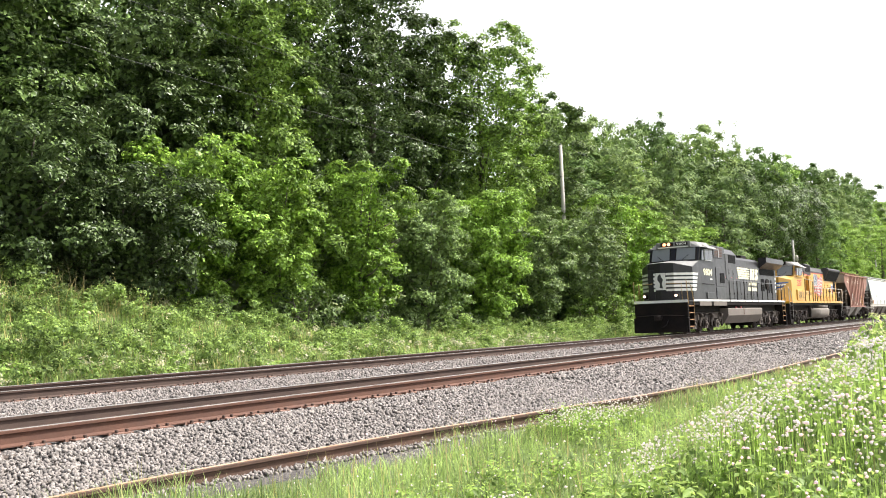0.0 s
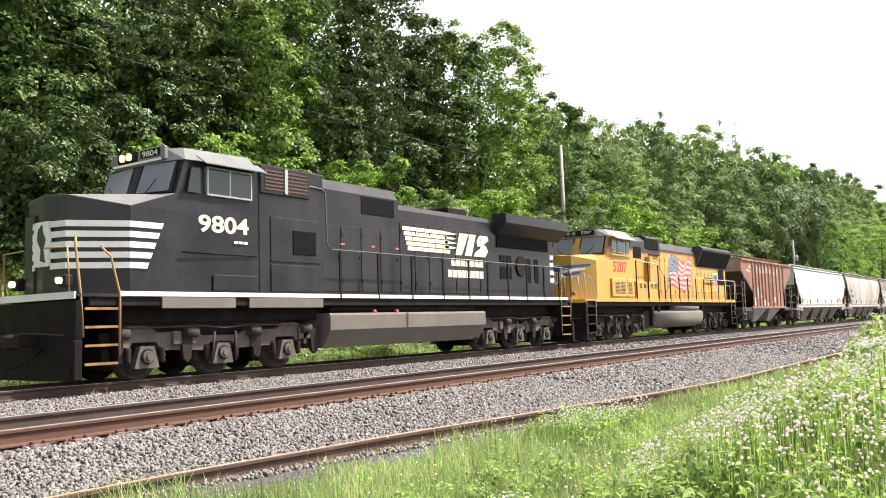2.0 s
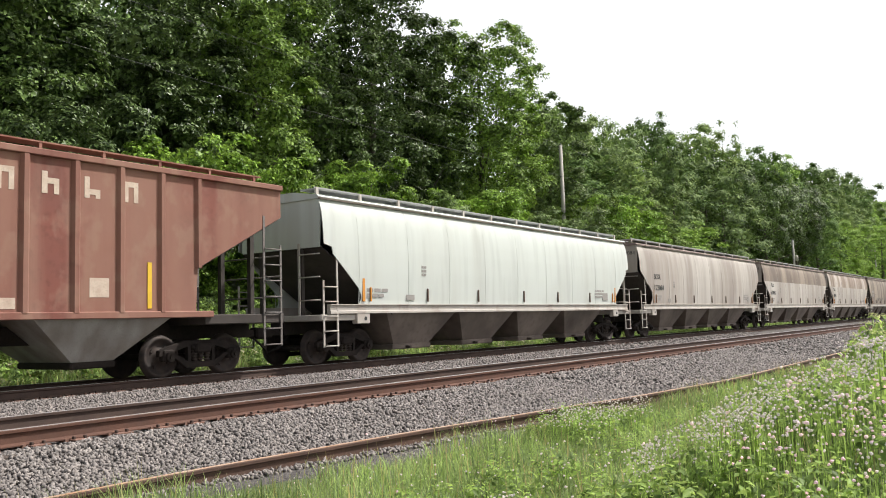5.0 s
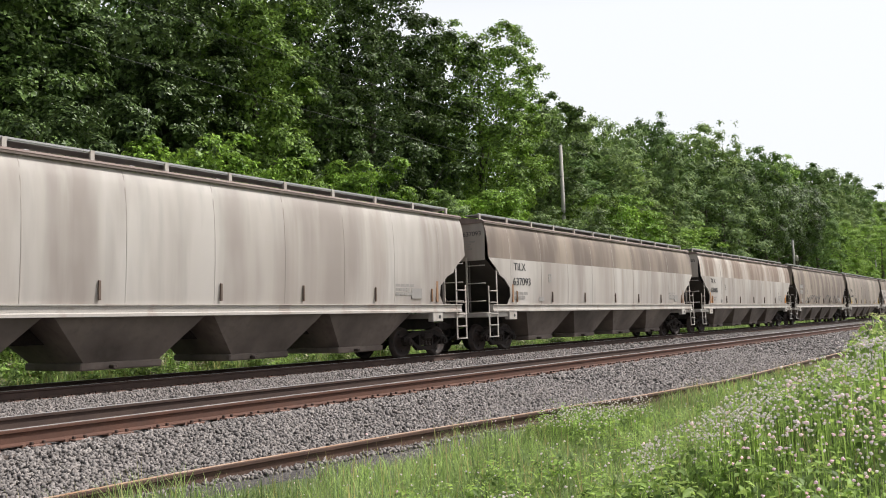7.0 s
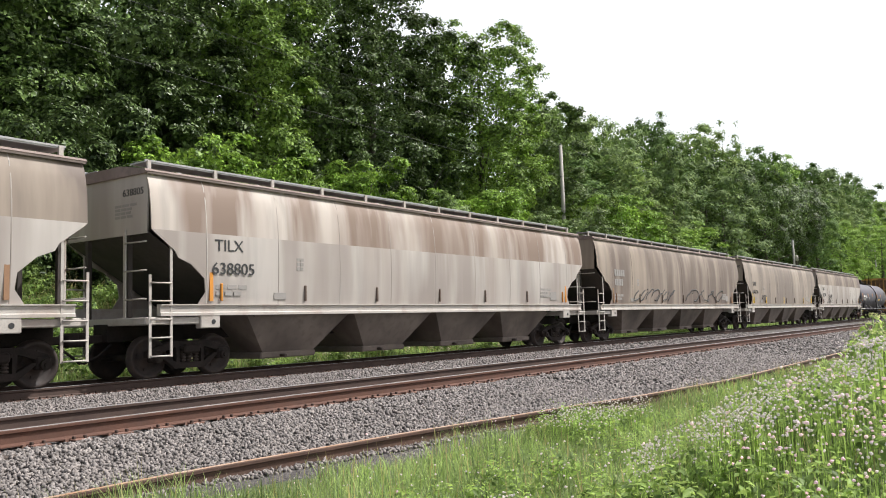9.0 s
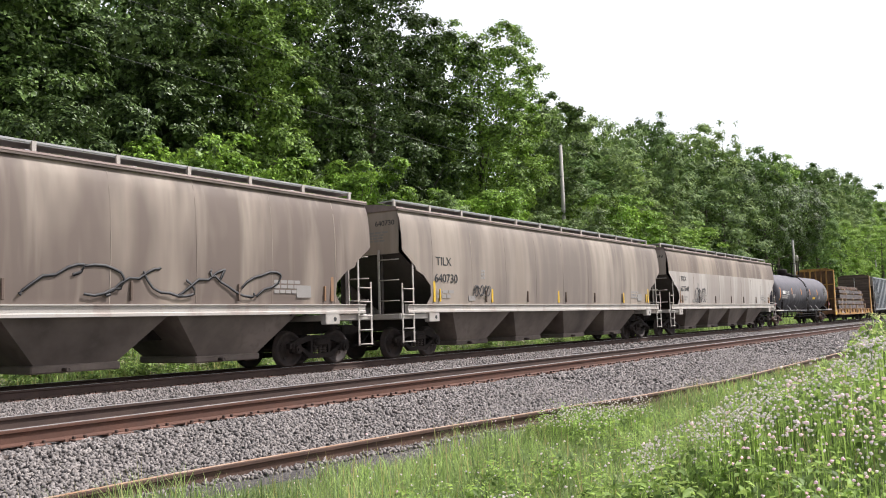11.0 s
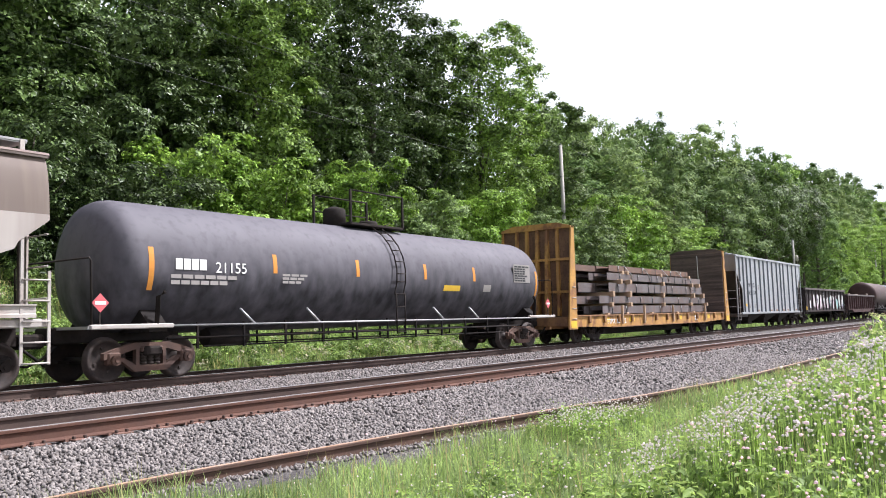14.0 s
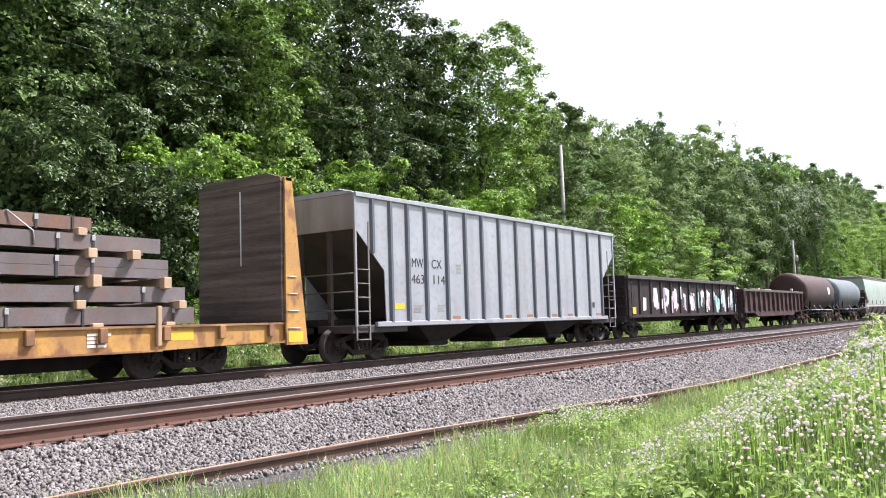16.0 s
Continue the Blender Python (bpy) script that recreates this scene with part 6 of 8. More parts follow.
def black_tank():
    L, r, az = 20.6, 1.47, 2.44
    c = tank_car(253.0, L, "long black tank car, upper half greyed for dust and skylight", TANK_BLACK, r, az, ends=(1.25, 1.35))
    for x in (2.05, 5.55, 8.6, 11.7, 14.4, 18.6):
        shell_patch(c, "orange_stripe", x - 0.06, x + 0.07, -4 if 3 < x < 18 else -22, 14, r, az, ORANGE)
    y = -r - 0.01
    bars(c, 2.65, y, 2.34, 0.85, 0.24, LETTER_WHITE, 1, broken=4)
    lettering(c, "21155", 3.72, y, 2.30, 0.24, LETTER_WHITE, 0.9, "white car number")
    bars(c, 2.55, y + 0.03, 2.02, 1.85, 0.22, LETTER_FAINT, 2, broken=6)
    bars(c, 5.8, y + 0.02, 2.10, 0.9, 0.24, LETTER_FAINT, 3, broken=3)
    shell_patch(c, "yellow_placard", 12.7, 13.6, -17, -10, r, az, SAFETY_YELLOW)
    shell_patch(c, "white_frame", 15.0, 15.45, -17, -8, r, az, LETTER_FAINT)
    part("test_panel", Shape().box(16.95, 18.1, y - 0.002, y + 0.02, 2.36, 3.0), LETTER_FAINT, c)
    bars(c, 17.0, y - 0.004, 2.40, 1.05, 0.55, LETTER_BLACK, 7, broken=4)
    # diamond placards on the end frames
    for x in (0.95, L - 0.95):
        pl = part("hazard_placard", Shape().prism([(x - 0.19, 1.62), (x, 1.43), (x + 0.19, 1.62), (x, 1.81)], -1.36, -1.345, "y"), REFLECTOR, c, "red and white diamond placard")
        part("placard_band", Shape().box(x - 0.12, x + 0.12, -1.366, -1.36, 1.585, 1.655), LETTER_WHITE, pl)
        part("placard_post", Shape().box(x - 0.02, x + 0.02, -1.345, -1.33, 1.14, 1.7), GRIME, pl)
    e = bars(c, 0, 0, 0, 0.62, 0.09, LETTER_FAINT, 1, broken=6)
    e.matrix_basis = pose(1.40, 0.3, 3.10, 0, 0, -90)
    return c


def bulkhead_flat():
    front, L = 273.6, 21.5
    c = vehicle("bulkhead_flat_car", "weathered yellow bulkhead flat car with steep end bulkheads", "flat car", front)
    for d in (-1, 1):
        y = d * 1.48
        part("side_sill", Shape().prism([(1.0, 1.12), (L - 1.0, 1.12), (L - 1.0, 0.70), (L - 4.5, 0.62), (4.5, 0.62), (1.0, 0.70)], min(y, y - d * 0.05), max(y, y - d * 0.05), "y"), FLAT_YELLOW, c)
        part("sill_flange", Shape().box(1.0, L - 1.0, min(y - d * 0.1, y + d * 0.06), max(y - d * 0.1, y + d * 0.06), 1.10, 1.15).box(4.5, L - 4.5, min(y - d * 0.1, y + d * 0.05), max(y - d * 0.1, y + d * 0.05), 0.60, 0.64), FLAT_RUST, c)
        for i in range(13):
            x = 2.3 + 1.48 * i
            part("stake_pocket", Shape().box(x - 0.09, x + 0.09, min(y, y + d * 0.09), max(y, y + d * 0.09), 0.82, 1.12, 0.015), FLAT_RUST, c)
        for x in (5.6, 8.14, 11.94, 16.89):
            part("wooden_stake", Shape().box(x - 0.05, x + 0.05, min(y + d * 0.02, y + d * 0.11), max(y + d * 0.02, y + d * 0.11), 0.72, 1.55, 0.01), DUNNAGE, c)
        for x in (4.0, 6.8, 13.0, 17.5):
            part("yellow_patch", Shape().box(x - 0.32, x + 0.32, min(y, y + d * 0.004), max(y, y + d * 0.004), 0.82, 1.02), SAFETY_YELLOW, c)
    part("deck", Shape().box(1.3, L - 1.3, -1.42, 1.42, 1.06, 1.13), PLANK, c)
    part("centre_sill", Shape().box(0.5, L + 0.4, -0.4, 0.4, 0.62, 1.06), FLAT_RUST, c)
    part("deep_sill", Shape().prism([(4.9, 0.62), (L - 4.9, 0.62), (L - 5.5, 0.28), (5.5, 0.28)], -0.38, 0.38, "y"), GRIME, c)
    lettering(c, "TTPX", 4.05, -1.485, 0.76, 0.20, LETTER_WHITE, 0.86)
    lettering(c, "80", 5.08, -1.485, 0.76, 0.20, LETTER_WHITE, 0.36)
    lettering(c, "72", 5.72, -1.485, 0.76, 0.20, LETTER_WHITE, 0.36)
    bars(c, L - 6.2, -1.487, 0.74, 0.55, 0.28, LETTER_WHITE, 4, broken=2)
    for e, d in ((0.0, 1), (L, -1)):
        X = lambda v: e + d * (v - 0.45)
        bh = part("bulkhead", Shape().box(min(X(1.30), X(1.36)), max(X(1.30), X(1.36)), -1.56, 1.56, 1.1, 4.66), BULKHEAD_RUST, c, "tall rusted yellow steel bulkhead")
        for y in (-1.57, 1.57):
            part("side_plate", Shape().prism([(X(0.74), 0.60), (X(1.46), 0.60), (X(1.46), 4.72), (X(1.22), 4.72)] if d > 0 else [(X(1.46), 0.60), (X(0.74), 0.60), (X(1.22), 4.72), (X(1.46), 4.72)], y - 0.03, y + 0.03, "y"), FLAT_YELLOW, bh)
            part("yellow_foot", Shape().box(min(X(0.90), X(1.4)), max(X(0.90), X(1.4)), y - 0.036, y + 0.036, 0.66, 0.92), SAFETY_YELLOW, bh)
            for k in range(4):
                part("grab_iron", Shape().tube([(X(1.0 + k * 0.04), y + math.copysign(0.04, y), 1.0 + k * 0.42), (X(1.40), y + math.copysign(0.04, y), 1.0 + k * 0.42)], 0.018, 5), SILL, bh)
        part("cap", Shape().prism([(-1.6, 4.72), (-1.0, 4.88), (1.0, 4.88), (1.6, 4.72), (1.6, 4.64), (-1.6, 4.64)], X(1.15), X(1.42)), FLAT_YELLOW, bh)
        for y in (-0.95, -0.5, -0.05, 0.42, 0.9):
            wide = abs(y) < 0.6
            part("brace", Shape().loft([[(X(0.90 if wide else 1.14), y - 0.06, 1.15), (X(1.30), y - 0.06, 1.15), (X(1.30), y + 0.06, 1.15), (X(0.90 if wide else 1.14), y + 0.06, 1.15)],
                                        [(X(1.2), y - 0.06, 4.7), (X(1.30), y - 0.06, 4.7), (X(1.30), y + 0.06, 4.7), (X(1.2), y + 0.06, 4.7)]]), FLAT_YELLOW, bh)
        for z in (2.1, 3.4):
            part("cross_rib", Shape().box(min(X(1.12), X(1.30)), max(X(1.12), X(1.30)), -1.53, 1.53, z - 0.05, z + 0.05), FLAT_YELLOW, bh)
        for i in range(12):
            z = 1.18 + i * 0.285
            part("lining_plank", Shape().box(min(X(1.365), X(1.55)), max(X(1.365), X(1.55)), -1.535, 1.535, z, z + 0.283, 0.002), PLANK, bh)
        part("lining_plank", Shape().prism([(-1.535, 4.61), (1.535, 4.61), (1.535, 4.72), (1.05, 4.87), (-1.05, 4.87), (-1.535, 4.72)], X(1.425), X(1.55)), PLANK, bh)
        part("cable", Shape().tube([(X(1.565), -0.1, 4.5), (X(1.57), -0.12, 2.6)], 0.018, 5), LETTER_WHITE, bh)
        part("end_sill", Shape().box(min(X(0.90), X(1.4)), max(X(0.90), X(1.4)), -1.44, 1.44, 0.72, 1.1, 0.03), FLAT_RUST, c)
        coupler(c, 0.0 if d > 0 else 22.4, -d)
    freight_truck(c, 3.5)
    freight_truck(c, L - 3.5)
    return c


def h_section(x0, x1, y, z, w, h, t=0.022):
    """A beam laid on its side: flanges upright, web level."""
    a, b, m = y - w / 2, y + w / 2, z + h / 2
    return Shape().prism([(a, z), (a + t, z), (a + t, m - t / 2), (b - t, m - t / 2), (b - t, z), (b, z), (b, z + h), (b - t, z + h), (b - t, m + t / 2), (a + t, m + t / 2), (a + t, z + h), (a, z + h)], x0, x1)


def steel_load():
    """Tiers of wide-flange steel beams on lumber, strapped down on the flat car."""
    front = 273.6
    load = vehicle("steel_beam_load", "stacked bundles of dark wide-flange steel beams on lumber spacers", "steel beams", front)
    # each tier: underside, height, ends, beams across, layers, near face, spacers below it
    tiers = [(1.19, 0.35, 4.14, 18.0, 4, 1, -1.28, (4.5, 6.6, 9.6, 13.1, 15.6, 17.3)), (1.64, 0.33, 3.85, 17.76, 4, 1, -1.28, (4.92, 6.87, 11.2, 15.23, 17.53)),
             (2.14, 0.41, 4.89, 17.33, 4, 2, -1.27, (5.06, 6.88, 11.22, 15.53, 17.2)), (2.67, 0.32, 4.76, 17.13, 4, 1, -1.27, (5.89, 6.84, 11.24, 15.46, 16.4)), (3.07, 0.27, 5.31, 15.61, 3, 1, -1.12, (6.5, 6.94, 11.2, 15.3))]
    rnd = random.Random(5)
    under = 1.13
    for k, (z, h, x0, x1, n, layers, face, spots) in enumerate(tiers):
        for i, x in enumerate(spots):
            out = face - rnd.uniform(0.13, 0.24)
            lumber = Shape().box(x - 0.07, x + 0.07, face, 1.28, under + 0.002, z - 0.002)
            if k:
                lumber.box(x - 0.10, x + 0.10, out, face - 0.004, under - 0.045, z + 0.03, 0.012)
            else:
                lumber.box(x - 0.12, x + 0.12, -1.40, face - 0.004, under + 0.002, z + 0.03, 0.012)
            part("lumber_spacer", lumber, DUNNAGE, load)
        under = z + h
        w = 2.56 / 4
        hh = h / layers
        for i in range(n):
            y = face + w * (i + 0.5)
            a = x0 + (0 if i == 0 else (-1.7, -0.5, -2.0)[(i + k) % 3])
            b = x1 + (0 if i == 0 else rnd.uniform(-0.5, 0.3))
            for q in range(layers):
                part("steel_beam", h_section(a, b, y, z + q * hh + 0.001, w - 0.012, hh - 0.006), BEAM_RUSTY if k == 4 else BEAM, load)
        if k == 4:
            for x in (7.0, 9.2, 11.8, 13.9):
                part("steel_strap", Shape().tube([(x, face + 0.1, z + h + 0.008), (x, face - 0.01, z + h + 0.004), (x + 0.42, -1.285, z - 0.10), (x + 0.44, -1.29, z - 0.36)], 0.016, 5), GALV, load)
        x = x0 + 1.0 + 0.35 * (k % 2)
        while x < x1 - 0.3:
            st = part("steel_strap", Shape().box(x - 0.025, x + 0.025, face - 0.012, face - 0.002, z - 0.03, z + h + 0.004), LETTER_BLACK, load)
            if rnd.random() < 0.75:
                part("strap_seal", Shape().box(x - 0.04, x + 0.04, face - 0.024, face - 0.012, z + h - 0.13, z + h - 0.02, 0.004), GALV, st)
            x += rnd.choice((0.75, 1.5, 1.7, 2.1))
    return load


def gondola(front, length, label, paint, top, ribs, graffiti, load):
    c = vehicle("gondola_car", label, "gondola car", front, "gondola cars")
    half = 1.48
    deep = 0.07 if graffiti else 0.14
    for d in (-1, 1):
        y = d * half
        part("side_sheet", Shape().box(0.75, length - 0.75, min(y, y - d * 0.03), max(y, y - d * 0.03), 1.05, top), paint, c)
        part("top_chord", Shape().box(0.72, length - 0.72, min(y - d * 0.05, y + d * 0.15), max(y - d * 0.05, y + d * 0.15), top - 0.10, top + 0.06, 0.02), CHORD_DUST, c)
        if load:
            s = Shape().prism([(0.75, 1.05), (3.2, 1.05), (4.0, 0.80), (length - 4.0, 0.80), (length - 3.2, 1.05), (length - 0.75, 1.05), (length - 0.75, 1.14), (0.75, 1.14)], min(y - d * 0.04, y + d * 0.08), max(y - d * 0.04, y + d * 0.08), "y")
        else:
            s = Shape().box(0.75, length - 0.75, min(y - d * 0.04, y + d * 0.08), max(y - d * 0.04, y + d * 0.08), 0.98, 1.12)
        part("side_sill", s, paint, c)
        for i in range(ribs):
            x = 0.95 + (length - 1.9) * i / (ribs - 1)
            part("side_post", Shape().prism([(x - 0.13, y), (x - 0.07, y + d * deep), (x + 0.07, y + d * deep), (x + 0.13, y)], 1.1, top - 0.08, "z"), paint, c)
            if graffiti and d < 0 and i > 2:
                za = 1.15 + 0.23 * (i * 7 % 4)
                part("graffiti", Shape().box(x - 0.065, x + 0.065, y - deep - 0.004, y - deep, za, za + 0.45 + 0.2 * (i * 5 % 3)), SPRAY[(0, 0, 1, 0, 2)[i % 5]], c)
        if graffiti and d < 0:
            rnd = random.Random(3)
            for i in range(ribs - 1):
                x0 = 0.95 + (length - 1.9) * i / (ribs - 1) + 0.17
                x1 = 0.95 + (length - 1.9) * (i + 1) / (ribs - 1) - 0.17
                if i == 0:
                    part("yellow_patch", Shape().box(x0 + 0.25, x0 + 0.7, y - 0.006, y, 1.15, 1.45), SAFETY_YELLOW, c)
                    continue
                for k in range(1 if i == 1 else 6):
                    za = rnd.uniform(1.13, 1.75)
                    zb = za + rnd.uniform(0.3, 0.85)
                    xa = x0 + rnd.uniform(0, 0.6) * (x1 - x0)
                    xb = xa + rnd.uniform(0.18, 0.5) * (x1 - x0)
                    lean = rnd.uniform(-0.16, 0.16)
                    part("graffiti", Shape().prism([(xa, za), (min(xb, x1), za + lean), (min(xb + lean, x1), min(zb, top - 0.2)), (max(xa + lean, x0), min(zb + lean, top - 0.2))], y - 0.004 - 0.002 * k, y - 0.001, "y"), SPRAY[rnd.choice([0, 0, 0, 0, 4, 4, 1 if i > 8 else 2, 3])], c)
        ladder(c, 0.78, 1.15, y + d * 0.10, 0.62, top - 0.1, GRIME)
        ladder(c, length - 0.78, length - 1.15, y + d * 0.10, 0.62, top - 0.1, GRIME)
    for e, d in ((0.0, 1), (length, -1)):
        X = lambda v: e + d * v
        part("end_sheet", Shape().box(min(X(0.70), X(0.76)), max(X(0.70), X(0.76)), -1.45, 1.45, 1.0, top + 0.05), paint, c)
        for z in (1.4, 1.85, 2.3):
            part("end_rib", Shape().box(min(X(0.62), X(0.71)), max(X(0.62), X(0.71)), -1.4, 1.4, z, z + 0.12, 0.02), paint, c)
        part("end_sill", Shape().box(min(X(0.58), X(0.9)), max(X(0.58), X(0.9)), -1.45, 1.45, 0.78, 1.05, 0.02), paint, c)
        coupler(c, e, -d)
    part("floor", Shape().box(0.75, length - 0.75, -1.45, 1.45, 1.0, 1.08), paint, c)
    part("centre_sill", Shape().box(0.6, length - 0.6, -0.3, 0.3, 0.75, 1.02), GRIME, c)
    freight_truck(c, 2.3)
    freight_truck(c, length - 2.3)
    if load:
        rnd = random.Random(8)
        s = Shape()
        for i in range(150):
            x, y = rnd.uniform(1.2, length - 1.2), rnd.uniform(-1.3, 1.3)
            z = 2.1 + 0.35 * math.sin(x * 0.9) + rnd.uniform(0, 0.35)
            q = rnd.uniform(0.12, 0.4)
            s.box(x - q, x + q, y - q * 0.6, y + q * 0.6, z - 0.9, z, 0.03)
        sc = vehicle("scrap_load", "heap of mixed rusty and pale scrap in the gondola", "scrap", front)
        part("scrap", s, SCRAP, sc)
    return c


# ---- train: locomotives ----
def steps_and_ends(c, L, rail_mat, steps_mat, deck_z, pilot_mat):
    for e, d in ((0.0, 1), (L, -1)):
        X = lambda v: e + d * v
        pl = part("pilot", Shape().loft([[(X(0.50), -1.42, 0.12), (X(0.50), 1.42, 0.12), (X(0.70), 1.48, 0.12), (X(0.70), -1.48, 0.12)],
                                         [(X(0.62), -1.46, 0.9), (X(0.62), 1.46, 0.9), (X(0.74), 1.50, 0.9), (X(0.74), -1.50, 0.9)],
                                         [(X(0.62), -1.48, deck_z - 0.05), (X(0.62), 1.48, deck_z - 0.05), (X(0.74), 1.50, deck_z - 0.05), (X(0.74), -1.50, deck_z - 0.05)]]), pilot_mat, c, "grimy black snow-plough pilot plate")
        for y in (-1, 1):
            wb = part("step_well", Shape().box(min(X(1.52), X(1.60)), max(X(1.52), X(1.60)), min(y * 0.9, y * 1.5), max(y * 0.9, y * 1.5), 0.40, deck_z - 0.02), pilot_mat, c)
            for k in range(4):
                z = 0.40 + k * 0.36
                part("step", Shape().box(min(X(0.80), X(1.52)), max(X(0.80), X(1.52)), min(y * 1.0, y * 1.48), max(y * 1.0, y * 1.48), z, z + 0.045), GRIME, wb)
                part("step_edge", Shape().box(min(X(0.80), X(1.52)), max(X(0.80), X(1.52)), min(y * 1.48, y * 1.50), max(y * 1.48, y * 1.50), z, z + 0.05), steps_mat, wb)
            part("corner_handrail", Shape().tube([(X(0.78), y * 1.47, 0.95), (X(0.72), y * 1.48, 1.75), (X(0.60), y * 1.48, 2.75), (X(0.62), y * 1.45, 2.90)], 0.024, 6), rail_mat, wb)
            part("corner_handrail", Shape().tube([(X(1.56), y * 1.49, 0.55), (X(1.56), y * 1.49, 1.80), (X(1.38), y * 1.45, 2.55), (X(1.18), y * 1.40, 2.75)], 0.024, 6), rail_mat, wb)
            part("plough_wing", Shape().box(min(X(0.56), X(0.74)), max(X(0.56), X(0.74)), min(y * 1.40, y * 1.52), max(y * 1.40, y * 1.52), 0.13, 0.9, 0.02), pilot_mat, pl)
        for y in (-1, 1):
            part("end_handrail", Shape().tube([(X(0.66), y * 1.2, deck_z), (X(0.60), y * 1.2, deck_z + 1.0), (X(0.58), y * 0.4, deck_z + 1.02)], 0.02, 6), rail_mat, c)
        part("uncoupling_lever", Shape().tube([(X(0.48), -1.3, 1.0), (X(0.44), -0.3, 1.05), (X(0.44), 0.3, 1.05), (X(0.48), 1.3, 1.0)], 0.018, 5), DUST, c)
        coupler(c, e, -d)


def walk_rail(c, pts, xs, deck_z, rail_mat, post_mat, y=1.5):
    """Handrail along the walkway on both sides: a bent top rail and its posts."""
    for d in (-1, 1):
        r = part("handrail", Shape().tube([(x, d * y, z) for x, z in pts], 0.022, 6), rail_mat, c)
        for x in xs:
            zt = float(np.interp(x, [p[0] for p in pts], [p[1] for p in pts]))
            part("stanchion", Shape().box(x - 0.03, x + 0.03, d * y - 0.02, d * y + 0.02, deck_z - 0.15, zt), post_mat, r)


def cab(c, xs, wt, zs, roof_mat, body, win_frame, glass, visor):
    """Wide cab with a pointed nose: side walls, brow, roof, windows. xs: nose front, windscreen foot, windscreen head, cab rear."""
    nf, wf, wh, rear = xs
    deck, nose_z, nose_back, eave, crown = zs
    s = Shape().loft([
        [(nf + 0.08, -0.72, deck), (nf, 0, deck), (nf + 0.08, 0.72, deck), (nf + 1.05, 1.42, deck), (rear, 1.5, deck), (rear, -1.5, deck), (nf + 1.05, -1.42, deck)],
        [(nf + 0.10, -0.72, nose_z + 0.20), (nf + 0.02, 0, nose_z + 0.24), (nf + 0.10, 0.72, nose_z + 0.20), (nf + 1.07, 1.42, nose_z), (rear, 1.5, nose_z), (rear, -1.5, nose_z), (nf + 1.07, -1.42, nose_z)],
        [(wf - 0.1, -0.85, nose_back), (wf - 0.15, 0, nose_back + 0.05), (wf - 0.1, 0.85, nose_back), (wf, 1.42, nose_back - 0.03), (rear, 1.5, nose_back), (rear, -1.5, nose_back), (wf, -1.42, nose_back - 0.03)],
        [(wh - 0.10, -0.85, eave), (wh - 0.14, 0, eave + 0.05), (wh - 0.10, 0.85, eave), (wh, 1.42, eave), (rear, 1.48, eave), (rear, -1.48, eave), (wh, -1.42, eave)]])
    b = part("cab_body", s, body, c)
    brow = Shape().loft([
        [(wh - 0.16, -0.95, eave - 0.02), (wh - 0.2, 0, eave + 0.03), (wh - 0.16, 0.95, eave - 0.02), (wh - 0.02, 1.46, eave - 0.02), (rear + 0.02, 1.51, eave - 0.02), (rear + 0.02, -1.51, eave - 0.02), (wh - 0.02, -1.46, eave - 0.02)],
        [(wh - 0.02, -0.75, crown - 0.04), (wh - 0.05, 0, crown), (wh - 0.02, 0.75, crown - 0.04), (wh + 0.2, 1.12, crown - 0.05), (rear, 1.15, crown - 0.02), (rear, -1.15, crown - 0.02), (wh + 0.2, -1.12, crown - 0.05)]])
    part("cab_roof", brow, roof_mat, c)

    def pane(p, name, m, inset):
        """A window on the sloping cab front: corners p, drawn in by inset."""
        cx = [sum(q[i] for q in p) / 4 for i in range(3)]
        q = [tuple(a + (b0 - a) * inset for a, b0 in zip(v, cx)) for v in p]
        n = (Vector(q[1]) - Vector(q[0])).cross(Vector(q[3]) - Vector(q[0])).normalized()
        if n.x > 0:
            n = -n
        lo, hi = [tuple(Vector(v) - n * 0.01) for v in q], [tuple(Vector(v) + n * 0.012) for v in q]
        return Shape().loft([lo, hi])

    for d in (-1, 1):
        p = [(wf - 0.135, d * 0.10, nose_back + 0.03), (wf - 0.06, d * 1.34, nose_back - 0.0), (wh - 0.05, d * 1.32, eave), (wh - 0.13, d * 0.12, eave + 0.03)]
        fr = part("windscreen", pane(p, "frame", None, 0.04), BLACK_MATT, b)
        g = pane(p, "pane", None, 0.14)
        part("windscreen_pane", Shape().add([(v[0] - 0.008, v[1], v[2]) for v in g.v], g.f), glass, c)
        part("wiper", Shape().tube([(wf - 0.15, d * 0.5, nose_back + 0.02), (wf - 0.10, d * 0.9, nose_back + 0.35)], 0.012, 4), BLACK_MATT, c)
        y = d * 1.5
        for x0, x1, z0, z1 in win_frame:
            f = part("side_window", Shape().box(x0, x1, min(y * 0.94, y + d * 0.035), max(y * 0.94, y + d * 0.035), z0, z1, 0.01), GALV, c)
            xm = (x0 + x1) / 2
            panes = [(x0 + 0.05, x1 - 0.05)] if x1 - x0 < 0.7 else [(x0 + 0.05, xm - 0.025), (xm + 0.025, x1 - 0.05)]
            for a, e in panes:
                part("pane", Shape().box(a, e, min(y + d * 0.03, y + d * 0.04), max(y + d * 0.03, y + d * 0.04), z0 + 0.05, z1 - 0.04), PANE, f)
        v0, v1, vz = visor
        part("sun_visor", Shape().loft([[(v0, y, vz), (v1, y, vz), (v1, y, vz - 0.03), (v0, y, vz - 0.03)], [(v0, y + d * 0.32, vz - 0.20), (v1, y + d * 0.32, vz - 0.20), (v1, y + d * 0.32, vz - 0.225), (v0, y + d * 0.32, vz - 0.225)]]), roof_mat, c)
    return b


